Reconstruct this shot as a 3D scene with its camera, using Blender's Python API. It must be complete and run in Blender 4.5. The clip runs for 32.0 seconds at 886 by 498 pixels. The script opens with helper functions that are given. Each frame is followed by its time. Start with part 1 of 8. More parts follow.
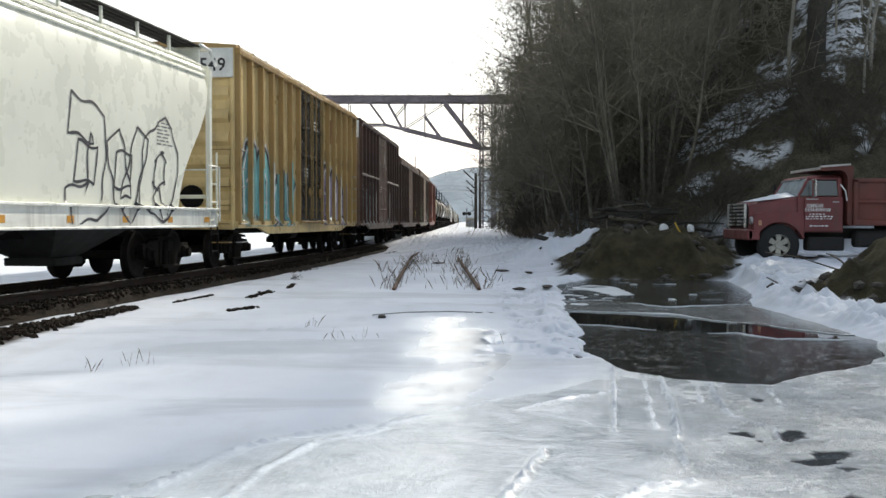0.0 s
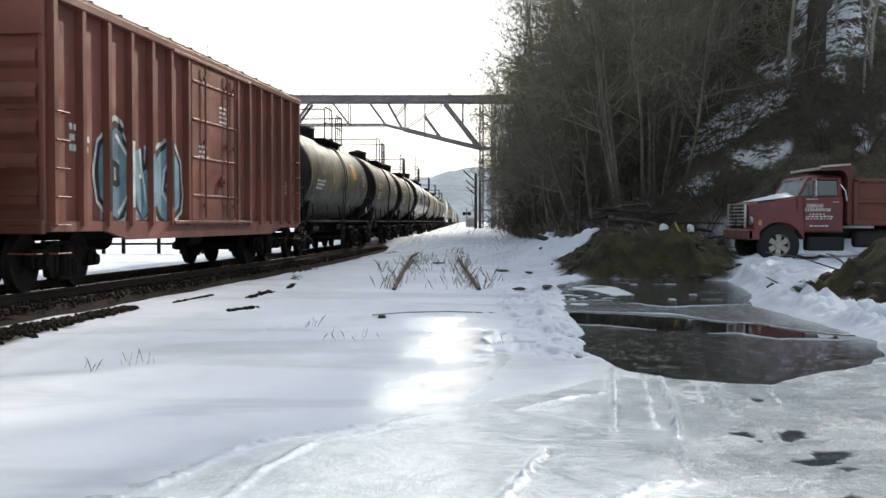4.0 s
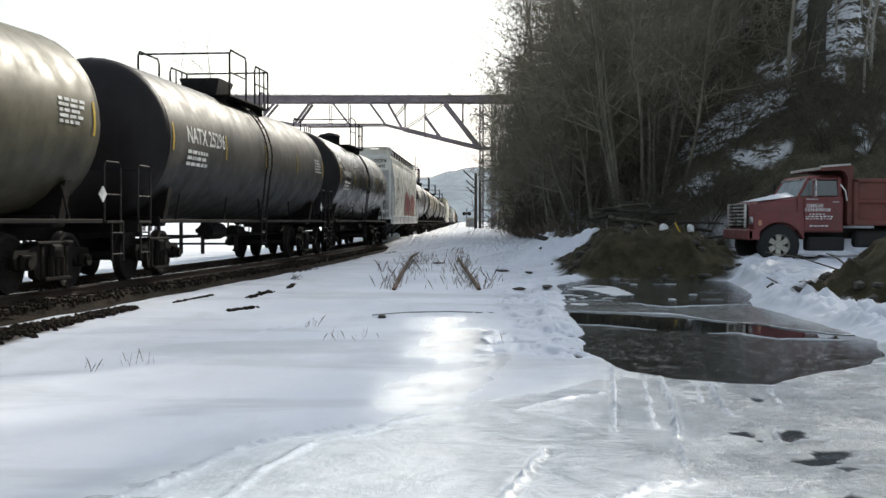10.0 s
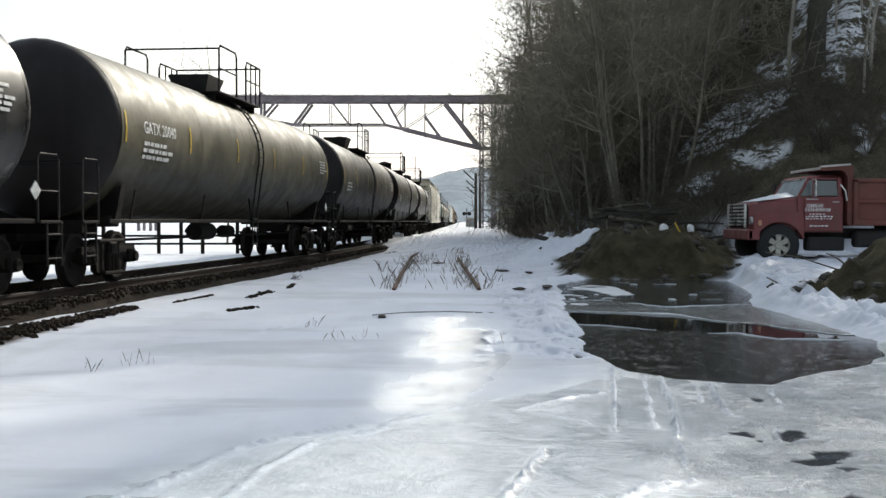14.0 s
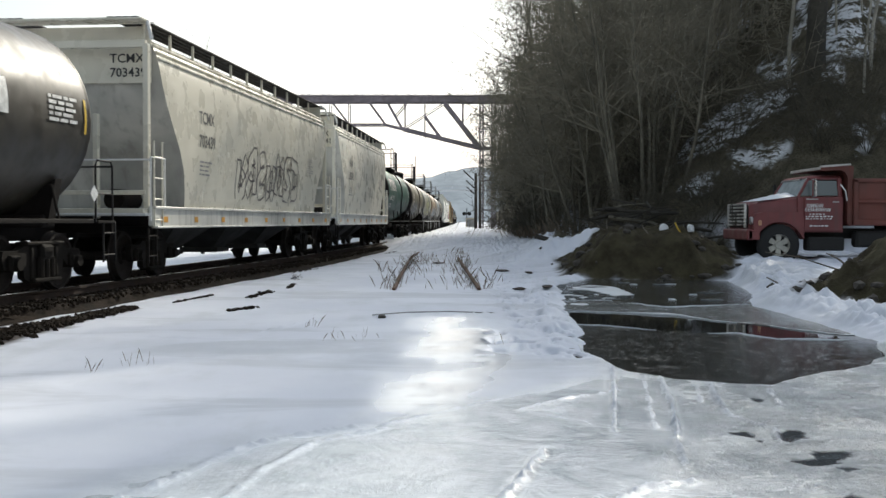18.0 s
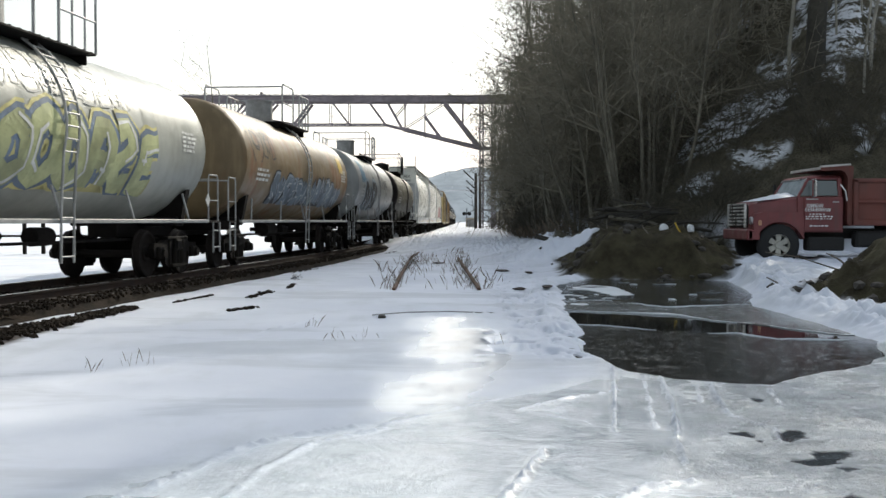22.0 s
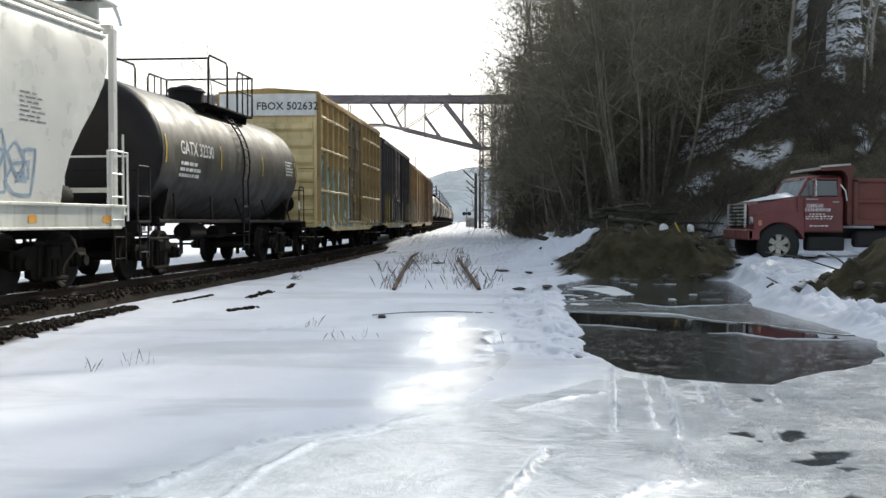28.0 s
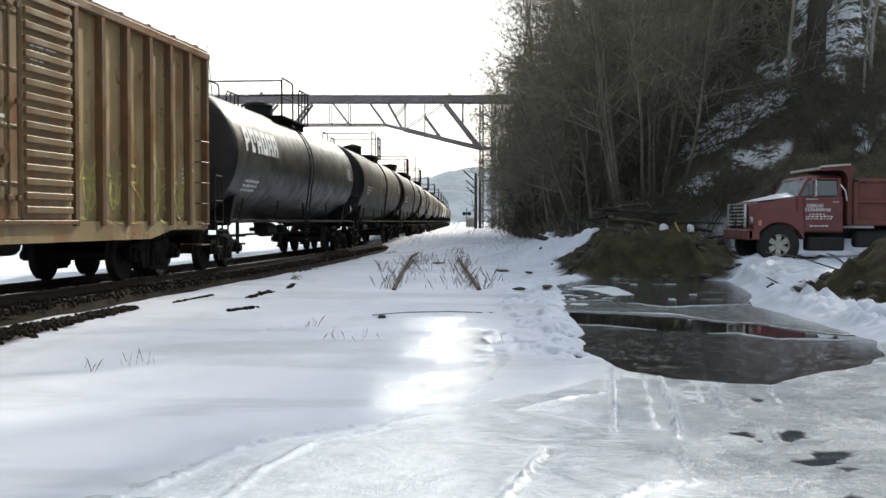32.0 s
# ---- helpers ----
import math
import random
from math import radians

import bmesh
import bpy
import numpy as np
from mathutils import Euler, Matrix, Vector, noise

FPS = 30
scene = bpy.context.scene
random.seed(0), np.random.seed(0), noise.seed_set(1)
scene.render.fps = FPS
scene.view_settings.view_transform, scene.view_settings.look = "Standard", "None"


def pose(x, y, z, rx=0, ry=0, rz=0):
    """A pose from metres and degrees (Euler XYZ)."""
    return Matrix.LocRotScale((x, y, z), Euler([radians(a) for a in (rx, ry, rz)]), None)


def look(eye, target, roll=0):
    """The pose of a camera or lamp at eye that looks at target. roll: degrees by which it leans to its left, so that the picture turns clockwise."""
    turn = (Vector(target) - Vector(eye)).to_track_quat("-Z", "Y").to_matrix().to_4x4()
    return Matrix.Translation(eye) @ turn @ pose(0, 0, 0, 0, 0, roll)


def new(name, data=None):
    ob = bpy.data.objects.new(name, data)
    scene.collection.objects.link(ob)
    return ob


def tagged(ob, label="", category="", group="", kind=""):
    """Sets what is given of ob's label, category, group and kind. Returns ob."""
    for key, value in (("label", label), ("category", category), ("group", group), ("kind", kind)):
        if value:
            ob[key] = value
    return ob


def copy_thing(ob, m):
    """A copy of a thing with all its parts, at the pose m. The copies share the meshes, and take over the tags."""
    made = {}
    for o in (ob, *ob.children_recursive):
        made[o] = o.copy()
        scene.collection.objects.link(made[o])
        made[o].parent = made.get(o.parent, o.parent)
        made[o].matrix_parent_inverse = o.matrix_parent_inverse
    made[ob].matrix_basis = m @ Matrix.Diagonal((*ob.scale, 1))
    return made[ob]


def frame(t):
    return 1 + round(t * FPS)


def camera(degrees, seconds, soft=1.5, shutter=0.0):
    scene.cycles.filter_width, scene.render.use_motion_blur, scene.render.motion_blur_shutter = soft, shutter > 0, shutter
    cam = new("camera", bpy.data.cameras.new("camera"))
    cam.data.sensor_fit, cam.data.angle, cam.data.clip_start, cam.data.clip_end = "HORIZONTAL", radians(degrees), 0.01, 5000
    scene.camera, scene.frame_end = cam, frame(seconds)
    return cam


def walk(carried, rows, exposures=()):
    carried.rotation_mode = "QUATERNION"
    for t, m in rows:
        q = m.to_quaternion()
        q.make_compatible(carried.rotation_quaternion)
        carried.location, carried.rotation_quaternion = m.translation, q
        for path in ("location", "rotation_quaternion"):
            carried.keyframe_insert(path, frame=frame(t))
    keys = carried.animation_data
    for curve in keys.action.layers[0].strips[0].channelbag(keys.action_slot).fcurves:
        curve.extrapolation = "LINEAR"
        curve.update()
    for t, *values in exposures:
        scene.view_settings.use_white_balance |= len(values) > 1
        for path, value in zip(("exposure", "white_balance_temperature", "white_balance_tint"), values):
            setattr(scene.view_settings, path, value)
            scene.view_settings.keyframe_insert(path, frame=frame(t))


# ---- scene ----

import itertools

# ------------------------------------------------------------------ camera
EYE = 1.30
cam = camera(44.25, 32.0, soft=1.5, shutter=0.05)
STAND = pose(0, 0, EYE, 90 - 1.454, 0, 0)

# ------------------------------------------------------------------ light
SUN_EL, SUN_AZ = 30.5, 24.4        # degrees above the horizon, degrees right of the line of sight
world = bpy.data.worlds.new("sky")
scene.world = world
world.use_nodes = True
wn = world.node_tree
wn.nodes.clear()
sky = wn.nodes.new("ShaderNodeTexSky")
sky.sky_type, sky.sun_disc = "NISHITA", False
sky.sun_elevation, sky.sun_rotation = radians(SUN_EL), radians(SUN_AZ)
sky.air_density, sky.dust_density, sky.ozone_density = 2.0, 3.2, 1.0
bg = wn.nodes.new("ShaderNodeBackground")
bg.inputs["Strength"].default_value = 0.15
wo = wn.nodes.new("ShaderNodeOutputWorld")
haze = wn.nodes.new("ShaderNodeHueSaturation")      # thin bright haze greys the sky
haze.inputs["Saturation"].default_value = 0.35
wn.links.new(sky.outputs[0], haze.inputs["Color"])
wn.links.new(haze.outputs[0], bg.inputs[0])
wn.links.new(bg.outputs[0], wo.inputs[0])
sun = new("sun", bpy.data.lights.new("sun", "SUN"))
sun.data.energy, sun.data.angle, sun.data.color = 5.0, radians(0.9), (1.0, 0.87, 0.68)
sd = Vector((math.sin(radians(SUN_AZ)) * math.cos(radians(SUN_EL)),
             math.cos(radians(SUN_AZ)) * math.cos(radians(SUN_EL)), math.sin(radians(SUN_EL))))
sun.matrix_world = look(sd * 50, (0, 0, 0))
EXPOSURE = 0.16
# the clip's camera holds back a little while the pale cars fill its view
DIM = [(0.0, -0.06), (1.0, 0.11), (3.0, 0.13), (6.0, -0.08), (10.0, -0.06), (12.0, -0.16), (14.0, -0.08), (17.0, -0.08), (19.0, -0.20), (20.0, -0.20), (21.0, -0.10), (24.0, -0.08), (26.0, -0.10), (28.0, 0.06), (30.0, 0.11), (32.0, 0.07)]
walk(cam, [(0.0, STAND), (32.0, STAND)], [(t, EXPOSURE + d, 5900, 8) for t, d in DIM])


# ------------------------------------------------------------------ mesh tools
class Geo:
    """Collects vertices and faces of one mesh."""

    def __init__(self):
        self.v, self.f = [], []

    def add(self, verts, faces):
        n = len(self.v)
        self.v.extend(tuple(p) for p in verts)
        self.f.extend(tuple(i + n for i in q) for q in faces)
        return self

    def box(self, c, s, b=0.0, m=None):
        """A box with centre c, size s and chamfer b, turned by m round its centre."""
        c, hs = Vector(c), [x / 2 for x in s]
        b = min(b, 0.45 * min(s))
        verts, faces, idx = [], [], {}
        for sg in itertools.product((-1, 1), repeat=3):
            for a in range(3):
                p = Vector([sg[k] * (hs[k] - (0 if k == a else b)) for k in range(3)])
                idx[sg, a] = len(verts)
                verts.append(p)
        def face(ids):
            q = [verts[i] for i in ids]
            n = (q[1] - q[0]).cross(q[2] - q[0])
            mid = sum(q, Vector()) / len(q)
            faces.append(ids if n.dot(mid) >= 0 else ids[::-1])
        if b <= 0:
            verts = [Vector([sg[k] * hs[k] for k in range(3)]) for sg in itertools.product((-1, 1), repeat=3)]
            for ids in ((0, 1, 3, 2), (4, 6, 7, 5), (0, 4, 5, 1), (2, 3, 7, 6), (0, 2, 6, 4), (1, 5, 7, 3)):
                face(list(ids))
        else:
            for a in range(3):
                o1, o2 = [k for k in range(3) if k != a]
                for s1 in (-1, 1):
                    ids = []
                    for u, w in ((-1, -1), (1, -1), (1, 1), (-1, 1)):
                        sg = [0, 0, 0]
                        sg[a], sg[o1], sg[o2] = s1, u, w
                        ids.append(idx[tuple(sg), a])
                    face(ids)
                for s1, s2 in itertools.product((-1, 1), repeat=2):
                    ids = []
                    for w, k in ((-1, o1), (1, o1), (1, o2), (-1, o2)):
                        sg = [0, 0, 0]
                        sg[o1], sg[o2], sg[a] = s1, s2, w
                        ids.append(idx[tuple(sg), k])
                    face(ids)
            for sg in itertools.product((-1, 1), repeat=3):
                face([idx[sg, 0], idx[sg, 1], idx[sg, 2]])
        return self.add([(m @ p if m else p) + c for p in verts], faces)

    def cyl(self, p0, p1, r0, r1=None, n=10, caps=True):
        """A tapered cylinder from p0 to p1."""
        r1 = r0 if r1 is None else r1
        p0, p1 = Vector(p0), Vector(p1)
        d = (p1 - p0).normalized()
        a = d.cross(Vector((0, 0, 1)) if abs(d.z) < 0.9 else Vector((1, 0, 0))).normalized()
        b = d.cross(a)
        vs = []
        for p, r in ((p0, r0), (p1, r1)):
            for k in range(n):
                t = 2 * math.pi * k / n
                vs.append(p + a * (r * math.cos(t)) + b * (r * math.sin(t)))
        fs = [(k, (k + 1) % n, n + (k + 1) % n, n + k) for k in range(n)]
        if caps:
            fs += [tuple(range(n - 1, -1, -1)), tuple(range(n, 2 * n))]
        return self.add(vs, fs)

    def tube(self, pts, r, n=6):
        """A round bar bent through pts."""
        pts = [Vector(p) for p in pts]
        rings = []
        for i, p in enumerate(pts):
            d = (pts[min(i + 1, len(pts) - 1)] - pts[max(i - 1, 0)]).normalized()
            a = d.cross(Vector((0, 0, 1)) if abs(d.z) < 0.9 else Vector((1, 0, 0))).normalized()
            b = d.cross(a)
            rr = r[i] if isinstance(r, (list, tuple)) else r
            rings.append([p + a * (rr * math.cos(2 * math.pi * k / n)) + b * (rr * math.sin(2 * math.pi * k / n)) for k in range(n)])
        return self.loft(rings)

    def loft(self, rings, closed=True, caps=True):
        n, vs, fs = len(rings[0]), [], []
        for r in rings:
            vs.extend(r)
        m = n if closed else n - 1
        for i in range(len(rings) - 1):
            for k in range(m):
                fs.append((i * n + k, i * n + (k + 1) % n, (i + 1) * n + (k + 1) % n, (i + 1) * n + k))
        if caps and closed:
            fs += [tuple(range(n - 1, -1, -1)), tuple(range((len(rings) - 1) * n, len(rings) * n))]
        return self.add(vs, fs)

    def prism(self, outline, axis, lo, hi):
        """A flat outline (2D points) pushed along an axis from lo to hi."""
        def put(p, h):
            q = list(p)
            q.insert(axis, h)
            return tuple(q)
        return self.loft([[put(p, lo) for p in outline], [put(p, hi) for p in outline]])

    def mesh(self, name, material=None, smooth=None, fix=True):
        me = bpy.data.meshes.new(name)
        me.from_pydata(self.v, [], self.f)
        if fix:
            bm = bmesh.new()
            bm.from_mesh(me)
            bmesh.ops.recalc_face_normals(bm, faces=bm.faces)
            bm.to_mesh(me)
            bm.free()
        if smooth:
            me.shade_smooth()
            me.set_sharp_from_angle(angle=radians(smooth))
        if material:
            me.materials.append(material)
        return me


def part(name, geo, material, parent, label="", smooth=35):
    """Links a Geo or a ready mesh as ONE mesh object under a thing or a part."""
    me = geo if isinstance(geo, bpy.types.Mesh) else geo.mesh(name, material, smooth)
    ob = new(name, me)
    ob.parent = parent
    if label:
        ob["label"] = label
    return ob


def thing(name, label, category, m=None, group="", kind="", geo=None, material=None, smooth=35):
    """A top-level thing: an Empty at its base, or one mesh."""
    ob = new(name, geo.mesh(name, material, smooth) if geo else None)
    if m:
        ob.matrix_basis = m
    return tagged(ob, label, category, group, kind)


def vnoise(x, y, seed=0):
    """Smooth value noise on arrays, about -1 to 1."""
    xi, yi = np.floor(x).astype(np.int64), np.floor(y).astype(np.int64)
    xf, yf = x - xi, y - yi
    u, w = xf * xf * (3 - 2 * xf), yf * yf * (3 - 2 * yf)
    def h(a, b):
        n = (a * 374761393 + b * 668265263 + seed * 1442695041) & 0x7FFFFFFF
        n = ((n ^ (n >> 13)) * 1274126177) & 0x7FFFFFFF
        n = (n ^ (n >> 16)) & 0xFFFF
        return n / 32767.5 - 1
    return (h(xi, yi) * (1 - u) + h(xi + 1, yi) * u) * (1 - w) + (h(xi, yi + 1) * (1 - u) + h(xi + 1, yi + 1) * u) * w


def fbm(x, y, seed=0, octaves=4):
    total, amp = 0, 1.0
    for k in range(octaves):
        total = total + amp * vnoise(x * 2 ** k, y * 2 ** k, seed + 17 * k)
        amp *= 0.5
    return total / 2


def polygon_distance(px, py, poly):
    """Signed distance to a closed outline, negative inside."""
    best, inside = np.full(px.shape, 1e9), np.zeros(px.shape, bool)
    for (ax, ay), (bx, by) in zip(poly, poly[1:] + poly[:1]):
        dx, dy = bx - ax, by - ay
        t = np.clip(((px - ax) * dx + (py - ay) * dy) / (dx * dx + dy * dy), 0, 1)
        best = np.minimum(best, np.hypot(px - ax - t * dx, py - ay - t * dy))
        cross = ((ay > py) != (by > py)) & (px < (bx - ax) * (py - ay) / (by - ay + 1e-12) + ax)
        inside ^= cross
    return np.where(inside, -best, best)


def line_distance(px, py, pts):
    best = np.full(px.shape, 1e9)
    for (ax, ay), (bx, by) in zip(pts, pts[1:]):
        dx, dy = bx - ax, by - ay
        t = np.clip(((px - ax) * dx + (py - ay) * dy) / (dx * dx + dy * dy), 0, 1)
        best = np.minimum(best, np.hypot(px - ax - t * dx, py - ay - t * dy))
    return best


def smooth(a, lo, hi):
    t = np.clip((a - lo) / (hi - lo), 0, 1)
    return t * t * (3 - 2 * t)


# ------------------------------------------------------------------ materials
class Nodes:
    """A material's node tree with short calls."""

    def __init__(self, name):
        self.m = bpy.data.materials.new(name)
        self.m.use_nodes = True
        self.t = self.m.node_tree
        self.t.nodes.clear()
        self.out = self.t.nodes.new("ShaderNodeOutputMaterial")
        self.b = self.t.nodes.new("ShaderNodeBsdfPrincipled")
        self.t.links.new(self.b.outputs[0], self.out.inputs[0])
        self.co = self.t.nodes.new("ShaderNodeTexCoord").outputs["Object"]

    def put(self, kind, **inputs):
        n = self.t.nodes.new(kind)
        for k, v in inputs.items():
            self.link(n.inputs[k.replace("_", " ")], v)
        return n

    def link(self, socket, v):
        if isinstance(v, bpy.types.NodeSocket):
            self.t.links.new(v, socket)
        else:
            socket.default_value = v

    def scaled(self, sx, sy, sz, off=(0, 0, 0)):
        n = self.put("ShaderNodeMapping", Vector=self.co)
        n.inputs["Scale"].default_value = (sx, sy, sz)
        n.inputs["Location"].default_value = off
        return n.outputs[0]

    def noise(self, scale, detail=4.0, rough=0.55, vec=None, distort=0.0):
        n = self.put("ShaderNodeTexNoise", Vector=vec or self.co, Scale=scale, Detail=detail, Roughness=rough, Distortion=distort)
        return n.outputs["Fac"]

    def ramp(self, fac, lo, hi, a=0.0, b=1.0):
        n = self.put("ShaderNodeMapRange", Value=fac)
        n.interpolation_type = "SMOOTHSTEP"
        for k, v in zip(("From Min", "From Max", "To Min", "To Max"), (lo, hi, a, b)):
            self.link(n.inputs[k], v)
        return n.outputs[0]

    def mix(self, fac, a, b):
        n = self.t.nodes.new("ShaderNodeMix")
        n.data_type = "RGBA"
        for k, v in ((0, fac), (6, a), (7, b)):
            self.link(n.inputs[k], (*v, 1) if isinstance(v, tuple) and len(v) == 3 else v)
        return n.outputs[2]

    def math(self, op, a, b=0.0):
        n = self.t.nodes.new("ShaderNodeMath")
        n.operation = op
        self.link(n.inputs[0], a)
        self.link(n.inputs[1], b)
        return n.outputs[0]

    def attr(self, name):
        n = self.t.nodes.new("ShaderNodeAttribute")
        n.attribute_name = name
        return n.outputs["Fac"]

    def bump(self, height, strength=0.3, distance=0.02, normal=None):
        n = self.put("ShaderNodeBump", Height=height, Strength=strength, Distance=distance)
        if normal:
            self.link(n.inputs["Normal"], normal)
        return n.outputs[0]

    def done(self, color, rough=0.6, metal=0.0, normal=None, spec=0.5, coat=0.0):
        self.link(self.b.inputs["Base Color"], (*color, 1) if isinstance(color, tuple) and len(color) == 3 else color)
        self.link(self.b.inputs["Roughness"], rough)
        self.link(self.b.inputs["Metallic"], metal)
        self.link(self.b.inputs["Specular IOR Level"], spec)
        if coat:
            self.link(self.b.inputs["Coat Weight"], coat)
            self.link(self.b.inputs["Coat Roughness"], 0.15)
        if normal:
            self.link(self.b.inputs["Normal"], normal)
        return self.m


def shade(c, k):
    return tuple(min(1.0, x * k) for x in c)


def painted(name, color, dirt=(0.10, 0.08, 0.06), grime=0.4, rough=0.42, streak=6.0, seed=0.0, rust=0.0, spec=0.5, blotch=1.0, dent=0.12, dust_and_light=None):
    """Weathered paint on steel: blotches, fine grain and vertical streaks."""
    n = Nodes(name)
    big = n.noise(0.55, 4, 0.6, n.scaled(1, 1, 1, (seed, seed * 0.7, 0)))
    strk = n.noise(streak, 4, 0.6, n.scaled(1, 1, 0.08, (seed, 0, seed)))
    fine = n.noise(38, 3)
    base = n.mix(n.ramp(big, 0.32, 0.68), shade(color, 1 - 0.28 * blotch), shade(color, 1 + 0.18 * blotch))
    fac = n.math("MULTIPLY", n.ramp(strk, 0.48, 0.72), grime)
    c = n.mix(fac, base, dirt)
    c = n.mix(n.math("MULTIPLY", n.ramp(fine, 0.55, 0.8), 0.25 * grime), c, dirt)
    if dust_and_light:
        # ragged, run-down pale road dusting on the upper flanks, belly shade painted in below
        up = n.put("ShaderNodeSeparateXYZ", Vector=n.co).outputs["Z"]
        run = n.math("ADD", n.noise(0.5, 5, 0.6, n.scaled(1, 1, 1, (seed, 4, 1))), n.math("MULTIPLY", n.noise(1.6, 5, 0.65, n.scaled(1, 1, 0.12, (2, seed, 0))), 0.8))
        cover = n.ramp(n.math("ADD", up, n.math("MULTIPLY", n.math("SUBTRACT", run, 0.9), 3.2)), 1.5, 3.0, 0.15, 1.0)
        c = n.mix(cover, c, n.mix(n.ramp(n.noise(2.4, 5, 0.65), 0.35, 0.65), shade(dust_and_light, 0.85), shade(dust_and_light, 1.15)))
    if rust:
        r = n.noise(1.3, 6, 0.65, n.scaled(1, 1, 0.6, (seed * 2, 3, seed)))
        c = n.mix(n.math("MULTIPLY", n.ramp(r, 0.5, 0.62), rust), c, (0.21, 0.085, 0.03))
    rg = n.ramp(n.noise(2.2, 3), 0.3, 0.7, max(0.05, rough - 0.1), rough + 0.12)
    nm = n.bump(n.math("ADD", n.noise(1.1, 2), n.math("MULTIPLY", fine, 0.15)), dent, 0.03)
    return n.done(c, rg, 0.0, nm, spec)


def plain(name, color, rough=0.6, metal=0.0, grain=20.0, depth=0.2, vary=0.25):
    """A surface with grain and blotches of its own colour."""
    n = Nodes(name)
    g, b = n.noise(grain, 5, 0.6), n.noise(grain * 0.12, 3)
    c = n.mix(n.ramp(b, 0.3, 0.7), shade(color, 1 - vary), shade(color, 1 + vary))
    c = n.mix(n.ramp(g, 0.35, 0.7, 0, 0.5), c, shade(color, 1 - 1.3 * vary))
    return n.done(c, n.ramp(b, 0.2, 0.8, max(0.03, rough - 0.1), min(1, rough + 0.1)), metal, n.bump(g, depth, 0.01))


# ------------------------------------------------------------------ the line of the railway
SPEED = 18.667                   # m/s, towards the camera
RAIL = 0.204                     # height of the rail heads
_y = np.arange(-760.0, 1200.0, 0.25)
_h = 0.0175 + 0.124 * np.exp(-(np.maximum(_y, 6.0) - 15) / 30.09)
_x = np.concatenate([[0], np.cumsum((_h[1:] + _h[:-1]) / 2 * 0.25)])
_x += -7.4714 - np.interp(15, _y, _x)
_s = np.concatenate([[0], np.cumsum(np.hypot(np.diff(_x), np.diff(_y)))])
_s -= np.interp(23.871, _y, _s)


def line_at(s):
    """Place and heading (radians to the right) of the track's middle, s metres along it."""
    return float(np.interp(s, _s, _x)), float(np.interp(s, _s, _y)), float(np.interp(s, _s, _h))


def line_x(y):
    return np.interp(y, _y, _x)


# ------------------------------------------------------------------ ground
TOE = [(90, 30), (16, 32.5), (9.5, 34), (6.6, 40), (4.9, 55), (5.2, 75), (7.0, 120), (9.0, 220), (16, 420), (40, 900), (900, 900), (900, 30)]
PUDDLE = [(2.42, 23.2), (1.80, 16.4), (1.58, 12.5), (1.55, 10.45), (1.66, 9.54), (1.97, 9.12), (2.68, 8.83), (3.24, 9.5), (3.96, 10.1),
          (4.36, 10.8), (4.85, 12.1), (5.0, 14.5), (5.0, 17.2), (5.97, 20.9), (6.5, 24.6), (4.96, 25.6), (3.5, 25.8)]
MOUND_A = [(2.75, 25.6), (4.5, 24.9), (6.55, 24.6), (7.25, 26.2), (8.2, 30.5), (7.6, 36), (4.6, 42), (3.7, 38), (3.2, 31)]
MOUND_B = [(5.55, 17.3), (6.2, 15.6), (9.0, 14.0), (13, 14.5), (13, 19.5), (7.3, 21.3)]
YARD = [(6.3, 28.5), (8.6, 30.2), (9.4, 35), (8.5, 41), (5.5, 40), (5.0, 36)]
FLANK = [(2.85, 34.2), (3.3, 31.9), (4.2, 31.9), (4.75, 33.2), (4.3, 34.8), (3.2, 35.2)]
ICE = [(-1.9, 3.2), (-1.35, 5.7), (-0.95, 6.6), (-0.4, 7.0), (0.3, 7.9), (1.0, 8.75), (1.5, 9.4), (1.6, 11.0), (2.2, 12.0), (5.5, 11.6), (9, 13), (14, 10), (14, 2), (-1.9, 2)]
GLARE = [(-1.25, 5.3), (-1.05, 6.35), (-0.45, 6.6), (-0.05, 6.3), (-0.25, 5.2)]
GLAZE = [(-0.55, 7.4), (-0.6, 9.2), (-0.6, 12.7), (-0.45, 15.2), (0.6, 15.4), (0.75, 12.0), (0.5, 9.2), (0.2, 7.4)]
